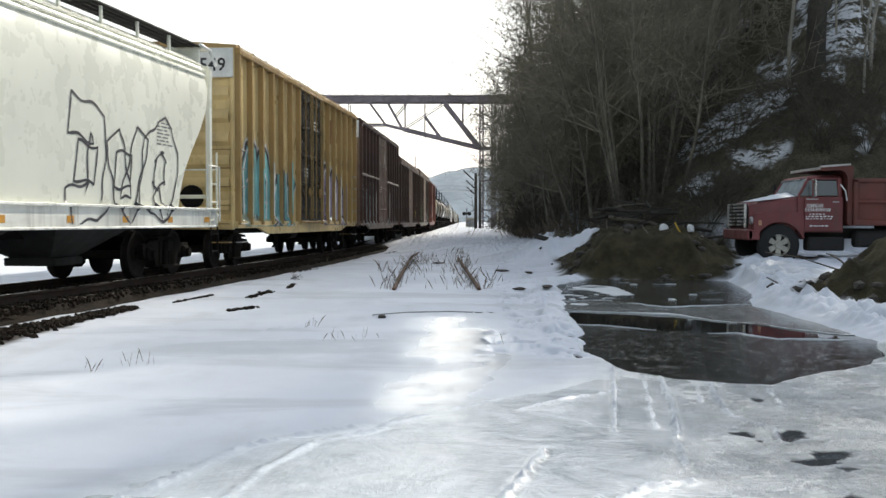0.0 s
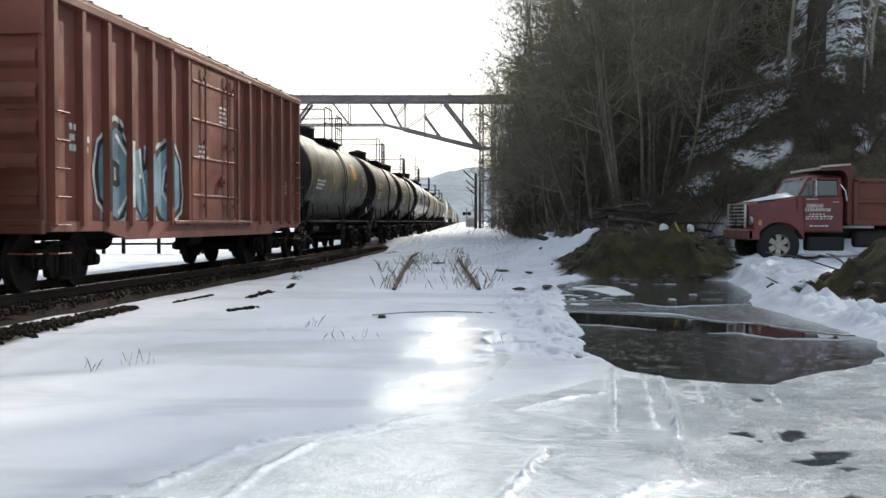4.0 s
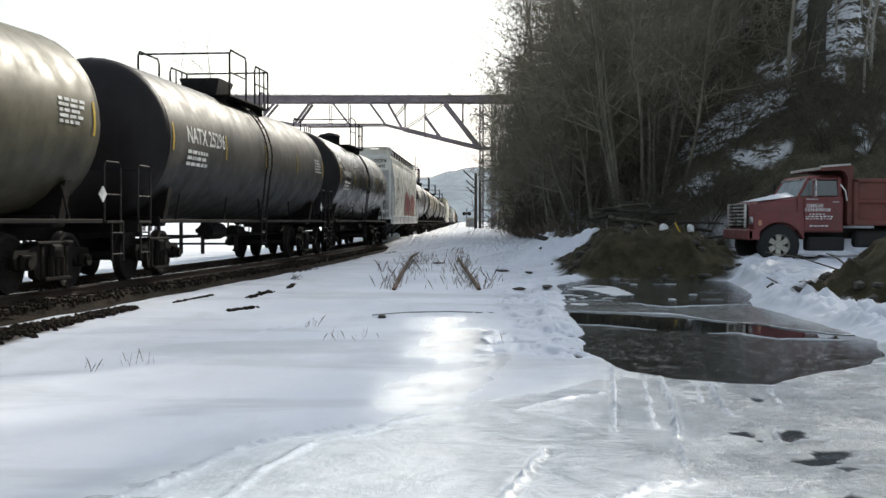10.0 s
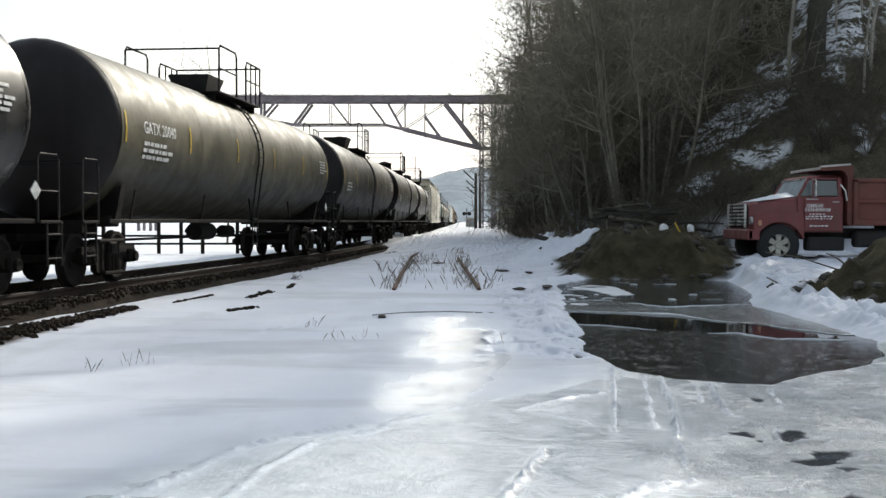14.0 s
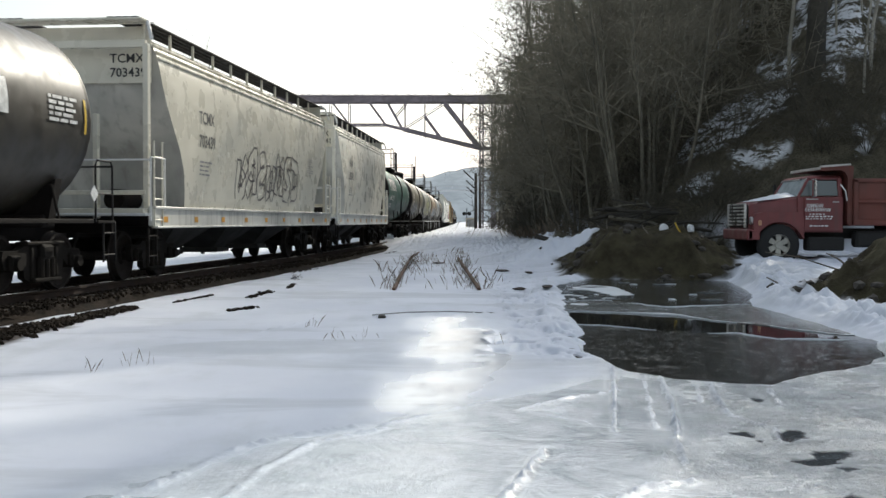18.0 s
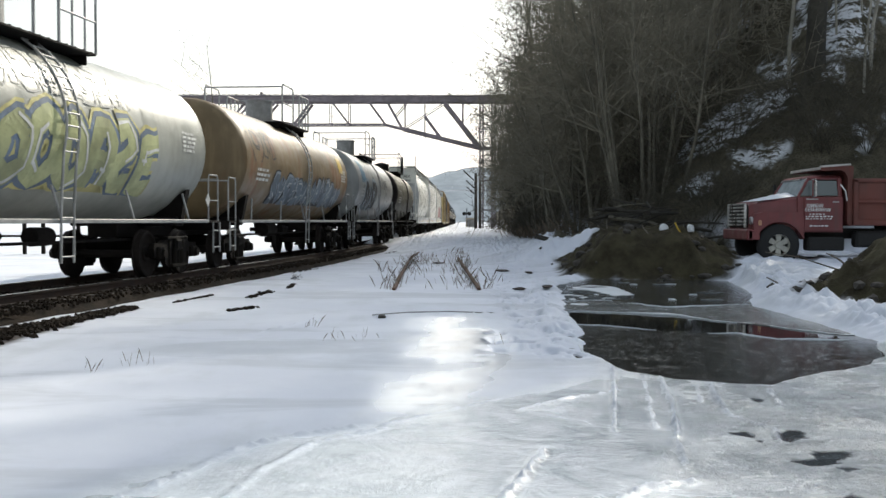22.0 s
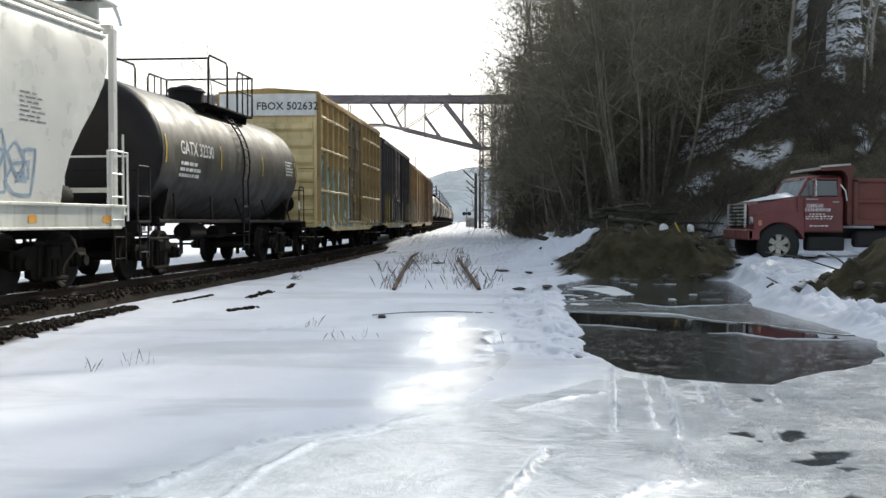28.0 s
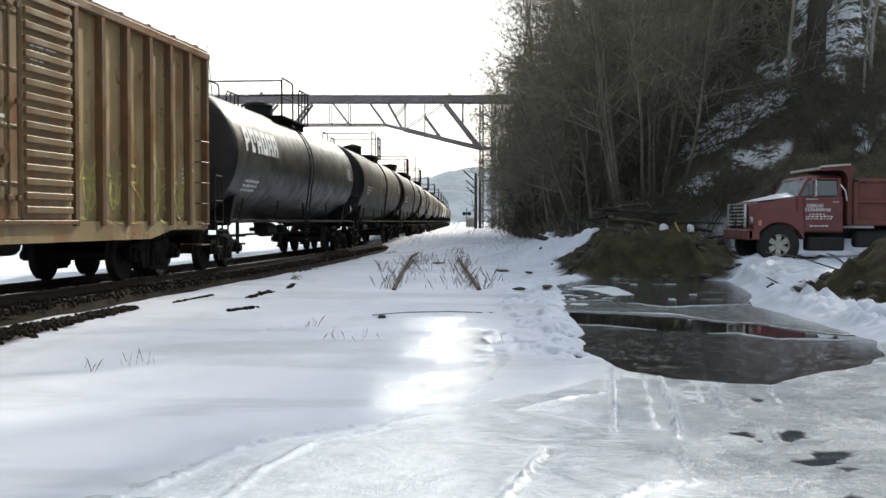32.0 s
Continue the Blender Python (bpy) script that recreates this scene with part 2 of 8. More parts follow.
# frozen wheel tracks: a line, the height of its crumbled ridge, its half width
RUTS = [([(-1.75, 4.4), (-1.33, 5.66), (-1.19, 6.3), (-0.91, 6.64), (-0.52, 6.97)], 0.019, 0.034),
        ([(-1.1, 4.4), (-0.96, 5.73), (-0.75, 6.47), (-0.37, 6.87)], 0.014, 0.024),
        ([(-0.38, 7.01), (0.31, 7.89), (0.97, 8.71), (1.47, 9.29)], 0.007, 0.020),
        ([(0.55, 7.6), (0.95, 8.1), (1.4, 8.5)], 0.012, 0.034),
        ([(1.63, 10.54), (1.33, 8.42), (1.08, 6.82)], 0.029, 0.020),
        ([(1.84, 9.2), (1.66, 7.9), (1.44, 6.6)], 0.024, 0.024),
        ([(1.70, 9.2), (1.50, 7.9), (1.36, 6.9)], 0.016, 0.020),
        ([(1.66, 7.9), (1.42, 6.6), (1.29, 5.73)], 0.024, 0.020),
        ([(2.16, 8.80), (2.02, 8.0), (1.95, 7.42)], 0.029, 0.031),
        ([(2.04, 8.75), (1.88, 7.9)], 0.016, 0.020),
        ([(2.55, 8.5), (2.42, 7.8)], 0.022, 0.027),
        ([(0.22, 4.9), (0.40, 5.5), (0.58, 6.2)], 0.032, 0.031),
        ([(0.75, 5.0), (1.0, 5.35), (1.25, 5.45)], 0.022, 0.034),
        ([(1.95, 7.4), (2.1, 6.9), (2.0, 6.4), (1.75, 6.1)], 0.016, 0.020),
        ([(4.4, 9.6), (3.9, 8.6), (3.3, 7.4)], 0.012, 0.020),
        ([(4.6, 9.6), (4.1, 8.6), (3.5, 7.4)], 0.012, 0.020),
        ([(4.8, 9.6), (4.3, 8.6), (3.7, 7.4)], 0.010, 0.020),
        ([(-3.6, 12.4), (-2.4, 12.1), (-1.7, 14.6), (-0.9, 14.8), (0.7, 15.3)], 0.022, 0.041)]
SNOW_PATCHES = [[(9.6, 48.1), (10.2, 47.6), (11.1, 47.0), (12.2, 47.5), (12.6, 46.0), (12.9, 43.6), (13.2, 41.7), (13.2, 40.7), (12.9, 40.4), (12.0, 40.6), (11.1, 40.6), (10.4, 41.2), (9.8, 43.4), (9.6, 46.6)],
                [(10.5, 40.8), (10.5, 39.2), (11.1, 38.2), (12.0, 37.7), (12.1, 38.1), (11.6, 38.8), (11.2, 39.3), (10.8, 39.5)],
                [(8.9, 40.8), (9.0, 39.5), (9.7, 39.1), (10.0, 39.3), (9.7, 40.1)],
                [(13.5, 46.5), (13.3, 44.5), (13.6, 42.6), (13.9, 43.0), (13.9, 44.8), (13.8, 46.4)],
                [(15.6, 45.1), (14.2, 40.8), (14.9, 40.2), (15.8, 40.2), (16.2, 41.3), (15.9, 42.4)],
                [(15.4, 47.5), (16.6, 47.0), (18.2, 44.0), (18.2, 41.6), (16.6, 40.8), (16.0, 42.6)], [(12.8, 37.7), (13.1, 38.1), (13.9, 38.2), (13.5, 38.0)], [(14.0, 37.4), (14.2, 37.6), (14.5, 37.4), (14.3, 37.2)],
                [(13.8, 36.5), (14.0, 36.8), (14.5, 37.0), (14.4, 36.6)], [(13.8, 40.6), (14.6, 39.9), (14.5, 39.7), (13.8, 40.0)],
                [(14.6, 45.9), (15.0, 45.2), (14.8, 44.2), (14.5, 45.3)], [(15.5, 48.0), (15.4, 46.1), (15.1, 45.5), (15.2, 46.7)],
                [(15.5, 59.2), (15.6, 58.7), (15.1, 53.5), (14.8, 53.3)], [(15.0, 37.5), (15.4, 38.0), (15.3, 37.4)]]
# dark bare ice where the crust has worn off
BARE = [[(1.79, 6.76), (1.9, 6.8), (1.93, 6.53), (1.89, 6.34), (1.87, 6.53)], [(1.97, 6.56), (2.11, 6.82), (2.23, 6.88), (2.31, 6.74), (2.08, 6.43)],
        [(1.89, 5.93), (2.03, 6.02), (2.11, 6.19), (2.37, 6.19), (2.13, 5.84), (1.99, 5.8)], [(2.07, 5.8), (2.26, 5.77), (2.12, 5.67)],
        [(1.82, 5.13), (2.0, 5.28), (1.93, 5.01)], [(2.3, 8.12), (2.38, 8.07), (2.3, 7.93)]]


def ground_masks(x, y):
    """Height and the covers of the ground: soil, ice, water's edge."""
    hill = -polygon_distance(x, y, TOE)
    pud = polygon_distance(x, y, PUDDLE) + 0.10 * fbm(x * 2.5, y * 1.2, 5)
    ma, mb = -polygon_distance(x, y, MOUND_A), -polygon_distance(x, y, MOUND_B)
    near = smooth(60 - np.hypot(x, y), 0, 20)
    z = 0.035 * fbm(x * 0.35, y * 0.25, 3) * near + 0.012 * fbm(x * 1.4, y * 0.9, 9) * near
    # trodden, lumpy snow between the siding and the water
    tread = smooth(0.85 - np.abs(x - 1.12 - 0.045 * (y - 12)) + 0.3 * fbm(x * 1.1, y * 0.6, 24), 0, 0.55) * smooth(y, 9.5, 12) * smooth(60 - y, 0, 20)
    z = z + tread * (0.06 * fbm(x * 3.4, y * 2.0, 21, 4) - 0.20 * np.maximum(0, fbm(x * 7.5, y * 3.6, 22, 2) - 0.10))
    # the higher pad on which the lorry stands, and the snow bank before it
    pad = smooth(x + 0.25 * (y - 20), 4.2, 8.0) * smooth(y, 15, 27) * smooth(pud, 0.0, 1.3)
    z = z + 0.34 * pad + pad * (0.16 * fbm(x * 1.8, y * 1.4, 33) + 0.16 * np.abs(fbm(x * 3.6, y * 2.6, 34)) + 0.10 * fbm(x * 7, y * 5, 35))
    bank = np.exp(-(line_distance(x, y, [(3.3, 34), (4.4, 43), (5.4, 50), (7.5, 58)]) / 0.8) ** 2)
    z = z + bank * (0.30 + 0.30 * np.abs(fbm(x * 1.7, y * 1.1, 41)) + 0.15 * fbm(x * 4, y * 3, 42))
    edge = np.exp(-((pud - 0.25) / 0.22) ** 2) * smooth(y, 11, 14)
    z = z + edge * (0.05 + 0.12 * fbm(x * 2.6, y * 1.6, 43))
    # shovelled lumps of snow along the far side of the water
    heap = np.exp(-(line_distance(x, y, [(7.0, 24.5), (6.2, 20.5), (5.7, 17.5), (5.7, 14.5), (5.6, 12.8)]) / 0.75) ** 2) * smooth(pud, 0.02, 0.2)
    z = z + heap * (0.05 + 0.34 * np.abs(fbm(x * 3.2, y * 2.2, 37)) + 0.12 * fbm(x * 8, y * 6, 38))
    # earth mounds
    za = smooth(ma, 0, 1.7) * (0.98 + 0.35 * fbm(x * 0.9, y * 0.6, 51)) + smooth(ma, 0, 0.4) * (0.20 * fbm(x * 2.6, y * 2.2, 52) + 0.10 * fbm(x * 6, y * 5, 55))
    zb = smooth(mb, 0, 1.6) * (0.98 + 0.30 * fbm(x * 0.9, y * 0.8, 53)) + smooth(mb, 0, 0.4) * (0.18 * fbm(x * 2.8, y * 2.6, 54) + 0.10 * fbm(x * 6, y * 5, 56))
    z = z + za * (1 - 0.3 * pad) + zb
    # hillside
    hh = np.maximum(hill, 0)
    z = z + 60 * (1 - np.exp(-hh * 0.95 / 60)) + 22 * (1 - np.exp(-np.maximum(hh - 6.5, 0) * 0.55 / 22)) + smooth(hill, 0, 3) * (0.7 * fbm(x * 0.22, y * 0.16, 61) + 0.25 * fbm(x * 0.9, y * 0.7, 62))
    # frozen wheel ruts
    crumb = 0.04 + 2.4 * np.maximum(0, fbm(x * 19, y * 12, 72, 2) + 0.10) + 0.9 * np.abs(vnoise(x * 31, y * 24, 75)) + 1.1 * np.maximum(0, vnoise(x * 52, y * 38, 76))
    crumb = np.minimum(crumb, 1.7) * smooth(pud, -0.02, 0.22)
    ridge = np.zeros_like(x)
    for pts, height, width in RUTS:
        d = line_distance(x, y, pts) + 0.02 * fbm(x * 5, y * 4, 71)
        z = z + 0.85 * height * np.exp(-(d / (0.8 * width)) ** 2) * crumb - 0.15 * height * np.exp(-((d - 2.4 * width) / (1.4 * width)) ** 2)
        ridge = np.maximum(ridge, np.exp(-(d / width) ** 2) * np.minimum(1, crumb))
    # water lies in a hollow
    z = z - 0.085 * smooth(-pud, -0.06, 0.18)
    # shallow trough beneath the track
    t = np.abs(x - line_x(y))
    z = z - 0.10 * smooth(2.3 - t, 0, 0.5)
    ice = smooth(-polygon_distance(x, y, ICE) + 0.35 * fbm(x * 1.2, y * 0.8, 81), -0.35, 0.25)
    ice = ice * (1 - 0.60 * ridge)
    glaze = smooth(-polygon_distance(x, y, GLAZE) + 0.6 * fbm(x * 1.6, y * 0.7, 82), -0.45, 0.75)
    glaze = np.maximum(glaze, smooth(-polygon_distance(x, y, GLARE) + 0.3 * fbm(x * 1.6, y * 1.2, 83), -0.2, 0.3))
    soil = np.maximum(smooth(hill + 1.0 * fbm(x * 0.5, y * 0.4, 91), -0.5, 1.5), np.maximum(smooth(ma + 0.2 * fbm(x * 2, y * 2, 92), -0.12, 0.2), smooth(mb + 0.2 * fbm(x * 2, y * 2, 93), -0.12, 0.2)))
    soil = np.maximum(soil, smooth(-polygon_distance(x, y, YARD) + 0.5 * fbm(x, y, 99), -0.2, 0.4))
    soil = soil * (1 - smooth(-polygon_distance(x, y, FLANK) + 0.25 * fbm(x * 2, y * 2, 98), -0.1, 0.15))
    strip = line_distance(x, y, [(-5.15, 11.0), (-5.0, 12.9), (-4.9, 14.6), (-4.6, 16.2)])
    drift = np.zeros_like(x)
    for patch in SNOW_PATCHES:
        drift = np.maximum(drift, smooth(-polygon_distance(x, y, patch) + 0.24 * fbm(x * 1.6, y * 1.2, 95), -0.12, 0.12))
    drift = np.maximum(drift, 0.9 * smooth(fbm(x * 0.16, y * 0.12, 96), -0.05, 0.05) * smooth(hill, 4, 7) * smooth(y, 55, 60))
    bare = np.zeros_like(x)
    for patch in BARE:
        bare = np.maximum(bare, smooth(-polygon_distance(x, y, patch) + 0.07 * fbm(x * 9, y * 7, 97), -0.015, 0.02))
    z = z - 0.006 * bare
    ground_masks.bare = bare
    return z, soil, ice, drift, smooth(0.62 - 0.09 * (y - 11) - strip + 0.15 * fbm(x * 3, y * 3, 94), 0.0, 0.12), glaze


def spread(stretches, far_lo, far_hi, grow):
    """Grid lines: even steps on each stretch (from, to, step), growing steps outside."""
    core = []
    for lo, hi, step in stretches:
        core += list(np.arange(lo, hi - 1e-6, step))
    core.append(stretches[-1][1])
    a, d, p = [], stretches[0][2], core[0]
    while p > far_lo:
        d *= grow
        p -= d
        a.append(p)
    b, d, p = [], stretches[-1][2], core[-1]
    while p < far_hi:
        d *= grow
        p += d
        b.append(p)
    return np.array(a[::-1] + core + b)


def snow_ground():
    n = Nodes("snow_ice_and_soil")
    ice, soil, hillside, gravel = n.attr("ice"), n.attr("soil"), n.attr("hillside"), n.attr("gravel")
    big, mid, fine = n.noise(0.35, 4), n.noise(3.0, 5, 0.6), n.noise(60, 4, 0.6)
    flow = n.noise(1.6, 5, 0.6, n.scaled(0.8, 0.35, 1))
    snow = n.mix(n.ramp(big, 0.3, 0.7), (0.635, 0.66, 0.735), (0.735, 0.76, 0.825))
    snow = n.mix(n.ramp(flow, 0.48, 0.72, 0, 0.65), snow, (0.56, 0.59, 0.63))
    wetband = n.ramp(n.noise(0.5, 5, 0.6, n.scaled(0.5, 1.15, 1, (7, 3, 0)), 0.8), 0.50, 0.64, 0, 0.7)
    snow = n.mix(wetband, snow, (0.50, 0.525, 0.57))
    rime = n.noise(2.4, 7, 0.68, n.scaled(1, 0.6, 1))
    icec = n.mix(n.ramp(rime, 0.34, 0.66), (0.31, 0.34, 0.35), (0.66, 0.695, 0.71))
    icec = n.mix(n.ramp(n.noise(30, 5, 0.7, n.scaled(1, 0.6, 1)), 0.52, 0.66, 0, 0.85), icec, (0.70, 0.735, 0.765))
    crinkle = None
    for scale, width, vec in ((5, 0.03, n.scaled(0.8, 1.1, 1)), (12, 0.045, n.scaled(0.8, 1.2, 1, (3, 1, 0))), (26, 0.05, n.scaled(0.8, 1.2, 1, (8, 5, 0)))):
        q = n.math("ABSOLUTE", n.math("SUBTRACT", n.noise(scale, 3, 0.55, vec, 0.6), 0.5))
        q = n.ramp(q, 0.0, width, 1.0, 0.0)
        crinkle = q if crinkle is None else n.math("MAXIMUM", crinkle, q)
    crinkle = n.math("MULTIPLY", crinkle, n.ramp(n.noise(2.1, 4, 0.6, n.scaled(1, 0.7, 1, (2, 7, 0))), 0.36, 0.56, 0.25, 1.0))
    icec = n.mix(n.math("MULTIPLY", crinkle, 0.8), icec, (0.80, 0.83, 0.86))
    # smooth milky glaze towards the track, gritty crust towards the water
    sep = n.put("ShaderNodeSeparateXYZ", Vector=n.co)
    edge = n.math("ADD", sep.outputs["X"], n.math("MULTIPLY", n.math("SUBTRACT", n.noise(0.9, 4, 0.6), 0.5), 2.2))
    milky = n.ramp(edge, 0.9, 2.0, 1.0, 0.0)
    smear = n.noise(1.7, 6, 0.64, n.scaled(1.0, 0.75, 1, (4, 9, 0)), 0.9)
    pale = n.mix(n.ramp(smear, 0.36, 0.60), (0.58, 0.625, 0.66), (0.82, 0.85, 0.88))
    pale = n.mix(n.ramp(n.noise(1.3, 5, 0.62, n.scaled(1.0, 0.75, 1, (1, 6, 0)), 0.8), 0.58, 0.70, 0, 0.6), pale, (0.26, 0.30, 0.33))
    pale = n.mix(n.math("MULTIPLY", crinkle, 0.35), pale, (0.80, 0.83, 0.86))
    icec = n.mix(n.math("MULTIPLY", milky, 0.85), icec, pale)
    crinkle = n.math("MULTIPLY", crinkle, n.ramp(milky, 0, 1, 1.0, 0.12))
    icec = n.mix(n.attr("bare"), icec, (0.065, 0.075, 0.085))
    c = n.mix(ice, snow, icec)
    earth = n.mix(n.ramp(n.noise(1.8, 6, 0.65), 0.3, 0.7), (0.026, 0.022, 0.014), (0.070, 0.062, 0.036))
    earth = n.mix(n.ramp(fine, 0.5, 0.75, 0, 0.5), earth, (0.115, 0.092, 0.060))
    # slope litter, lightened against the mounds' soil to hold haze in its colour
    hazed_leaf = n.mix(n.ramp(n.noise(0.9, 7, 0.7), 0.35, 0.65), (0.065, 0.059, 0.042), (0.14, 0.125, 0.09))
    hazed_leaf = n.mix(n.ramp(n.noise(14, 5, 0.7), 0.45, 0.65, 0, 0.7), hazed_leaf, (0.025, 0.022, 0.016))
    earth = n.mix(n.ramp(sep.outputs["Y"], 33, 37), earth, hazed_leaf)
    # leftover snow on the slope, broken by litter and stalks
    fall = n.put("ShaderNodeMapping", Vector=n.co)
    fall.vector_type = "TEXTURE"
    fall.inputs["Rotation"].default_value = (0, 0, radians(-63))
    fall.inputs["Scale"].default_value = (3.2, 0.8, 1.0)
    litter = n.ramp(n.noise(2.9, 9, 0.76, fall.outputs[0], 0.5), 0.475, 0.535)
    lies = n.math("MULTIPLY", hillside, litter)
    earth = n.mix(lies, earth, (0.78, 0.80, 0.84))
    c = n.mix(soil, c, earth)
    stone = n.put("ShaderNodeTexVoronoi", Vector=n.co, Scale=16.0)
    c = n.mix(gravel, c, n.mix(stone.outputs["Color"], (0.04, 0.035, 0.035), (0.13, 0.11, 0.10)))
    rough = n.ramp(ice, 0, 1, 0.66, n.ramp(milky, 0, 1, n.ramp(n.noise(2.0, 4), 0.35, 0.65, 0.22, 0.42), n.ramp(smear, 0.35, 0.65, 0.09, 0.30)))
    rough = n.ramp(n.attr("glaze"), 0, 1, rough, 0.09)
    rough = n.math("MAXIMUM", rough, n.math("MULTIPLY", n.math("MAXIMUM", soil, gravel), 0.9))
    crusted = n.math("MULTIPLY", ice, n.math("SUBTRACT", 1.0, n.attr("bare")))
    rough = n.ramp(n.attr("bare"), 0, 1, rough, 0.07)
    wave = n.noise(3.2, 5, 0.62, n.scaled(1, 0.55, 1))
    grit = n.noise(22, 7, 0.75, n.scaled(0.8, 1.1, 1))
    slick = n.ramp(n.noise(1.0, 4, 0.6, n.scaled(1, 0.7, 1, (9, 1, 0))), 0.44, 0.58)
    nm = n.bump(wave, n.ramp(n.attr("glaze"), 0, 1, 0.35, 0.10), n.ramp(ice, 0, 1, 0.012, 0.03))
    lumps = n.noise(4.2, 5, 0.62, n.scaled(0.8, 1.0, 1, (5, 2, 0)), 0.9)
    nm = n.bump(lumps, n.math("MULTIPLY", crusted, n.ramp(n.attr("glaze"), 0, 1, 0.55, 0.2)), 0.035, nm)
    nm = n.bump(n.math("MULTIPLY", crinkle, crusted), 0.8, 0.014, nm)
    nm = n.bump(grit, n.math("MULTIPLY", crusted, n.math("MULTIPLY", n.ramp(slick, 0, 1, 0.8, 0.2), n.ramp(milky, 0, 1, 1.0, 0.10))), 0.02, nm)
    rough = n.math("MULTIPLY", rough, n.math("SUBTRACT", 1.0, n.math("MULTIPLY", n.math("MULTIPLY", slick, ice), 0.4)))
    nm = n.bump(n.math("MULTIPLY", fine, soil), 0.5, 0.03, nm)
    spec = n.ramp(n.math("MAXIMUM", soil, gravel), 0, 1, n.ramp(n.math("MAXIMUM", n.math("MULTIPLY", ice, milky), n.attr("glaze")), 0, 1, 0.5, 0.8), 0.08)
    n.link(n.b.inputs["Subsurface Weight"], 0.0)
    return n.done(c, rough, 0.0, nm, spec)


def build_ground():
    gx = spread([(-9.0, -2.2, 0.13), (-2.2, 0.9, 0.026), (0.9, 2.7, 0.015), (2.7, 3.4, 0.028), (3.4, 7.4, 0.06), (7.4, 20.0, 0.14)], -2600, 2600, 1.14)
    gy = spread([(4.6, 9.4, 0.018), (9.4, 9.8, 0.03), (9.8, 14, 0.05), (14, 22.0, 0.08), (22, 32.0, 0.11), (32, 50, 0.25)], -700, 4200, 1.09)
    X, Y = np.meshgrid(gx, gy)
    z, soil, ice, hs, gravel, glaze = ground_masks(X, Y)
    nx, ny = len(gx), len(gy)
    co = np.stack([X, Y, z], -1).reshape(-1, 3)
    i = np.arange(nx * ny).reshape(ny, nx)
    q = np.stack([i[:-1, :-1], i[:-1, 1:], i[1:, 1:], i[1:, :-1]], -1).reshape(-1, 4)
    me = bpy.data.meshes.new("ground")
    me.vertices.add(len(co))
    me.vertices.foreach_set("co", co.ravel().astype(np.float32))
    me.loops.add(q.size)
    me.loops.foreach_set("vertex_index", q.ravel().astype(np.int32))
    me.polygons.add(len(q))
    me.polygons.foreach_set("loop_start", np.arange(0, q.size, 4, dtype=np.int32))
    for name, arr in (("soil", soil), ("ice", ice), ("hillside", hs), ("gravel", gravel), ("glaze", glaze), ("bare", ground_masks.bare)):
        me.attributes.new(name, "FLOAT", "POINT").data.foreach_set("value", arr.ravel().astype(np.float32))
    me.update(calc_edges=True)
    me.shade_smooth()
    me.materials.append(snow_ground())
    tagged(new("ground", me), "snow and ice covered ground rising to a wooded hillside", "ground", kind="structure")


build_ground()


def ground_z(x, y):
    return float(ground_masks(np.array([float(x)]), np.array([float(y)]))[0][0])


def open_water():
    n = Nodes("black_meltwater")
    return n.done((0.010, 0.011, 0.012), 0.03, 0.0, n.bump(n.noise(9, 3, 0.5, n.scaled(0.4, 1, 1)), 0.05, 0.01), 0.5)


def plate_ice(name, dark, light, white, rough, relief):
    """Crusted ice: clear and cloudy blotches, white specks, a pitted skin."""
    n = Nodes(name)
    cloud = n.noise(1.1, 5, 0.6, n.scaled(0.6, 1.3, 1), 0.5)
    crust = n.noise(13, 7, 0.72, n.scaled(0.8, 0.8, 1))
    fine = n.noise(60, 4, 0.7, n.scaled(1, 0.5, 1))
    c = n.mix(n.ramp(cloud, 0.36, 0.64), dark, light)
    c = n.mix(n.ramp(crust, 0.54, 0.70, 0, 0.35), c, shade(light, 1.8))
    c = n.mix(n.ramp(fine, 0.62, 0.70, 0, white), c, (0.45, 0.47, 0.48))
    pits = n.ramp(crust, 0.56, 0.66)
    rg = n.ramp(pits, 0, 1, rough, rough + 0.12)
    h = n.math("ADD", n.math("MULTIPLY", crust, 0.12), n.math("MULTIPLY", n.math("MULTIPLY", fine, pits), 0.8))
    nm = n.bump(h, relief, 0.02)
    return n.done(c, rg, 0.0, nm, 0.5)


cx = sum(p[0] for p in PUDDLE) / len(PUDDLE)
cy = sum(p[1] for p in PUDDLE) / len(PUDDLE)
g = Geo()
ring = [(cx + (x - cx) * 1.12, cy + (y - cy) * 1.06) for x, y in PUDDLE]
g.prism(ring, 2, -0.06, -0.046)
water = thing("water", "dark meltwater puddle with plates of ice in the yard", "water", kind="structure", geo=g, material=open_water())


def uneven(outline, step, amount, seed):
    """The outline with small steps and a ragged edge."""
    out = []
    for (ax, ay), (bx, by) in zip(outline, outline[1:] + outline[:1]):
        k = max(1, int(math.hypot(bx - ax, by - ay) / step))
        for i in range(k):
            x, y = ax + (bx - ax) * i / k, ay + (by - ay) * i / k
            out.append((x + amount * noise.noise((x * 4, y * 4, seed)), y + 2 * amount * noise.noise((x * 4, y * 4, seed + 9.0))))
    return out


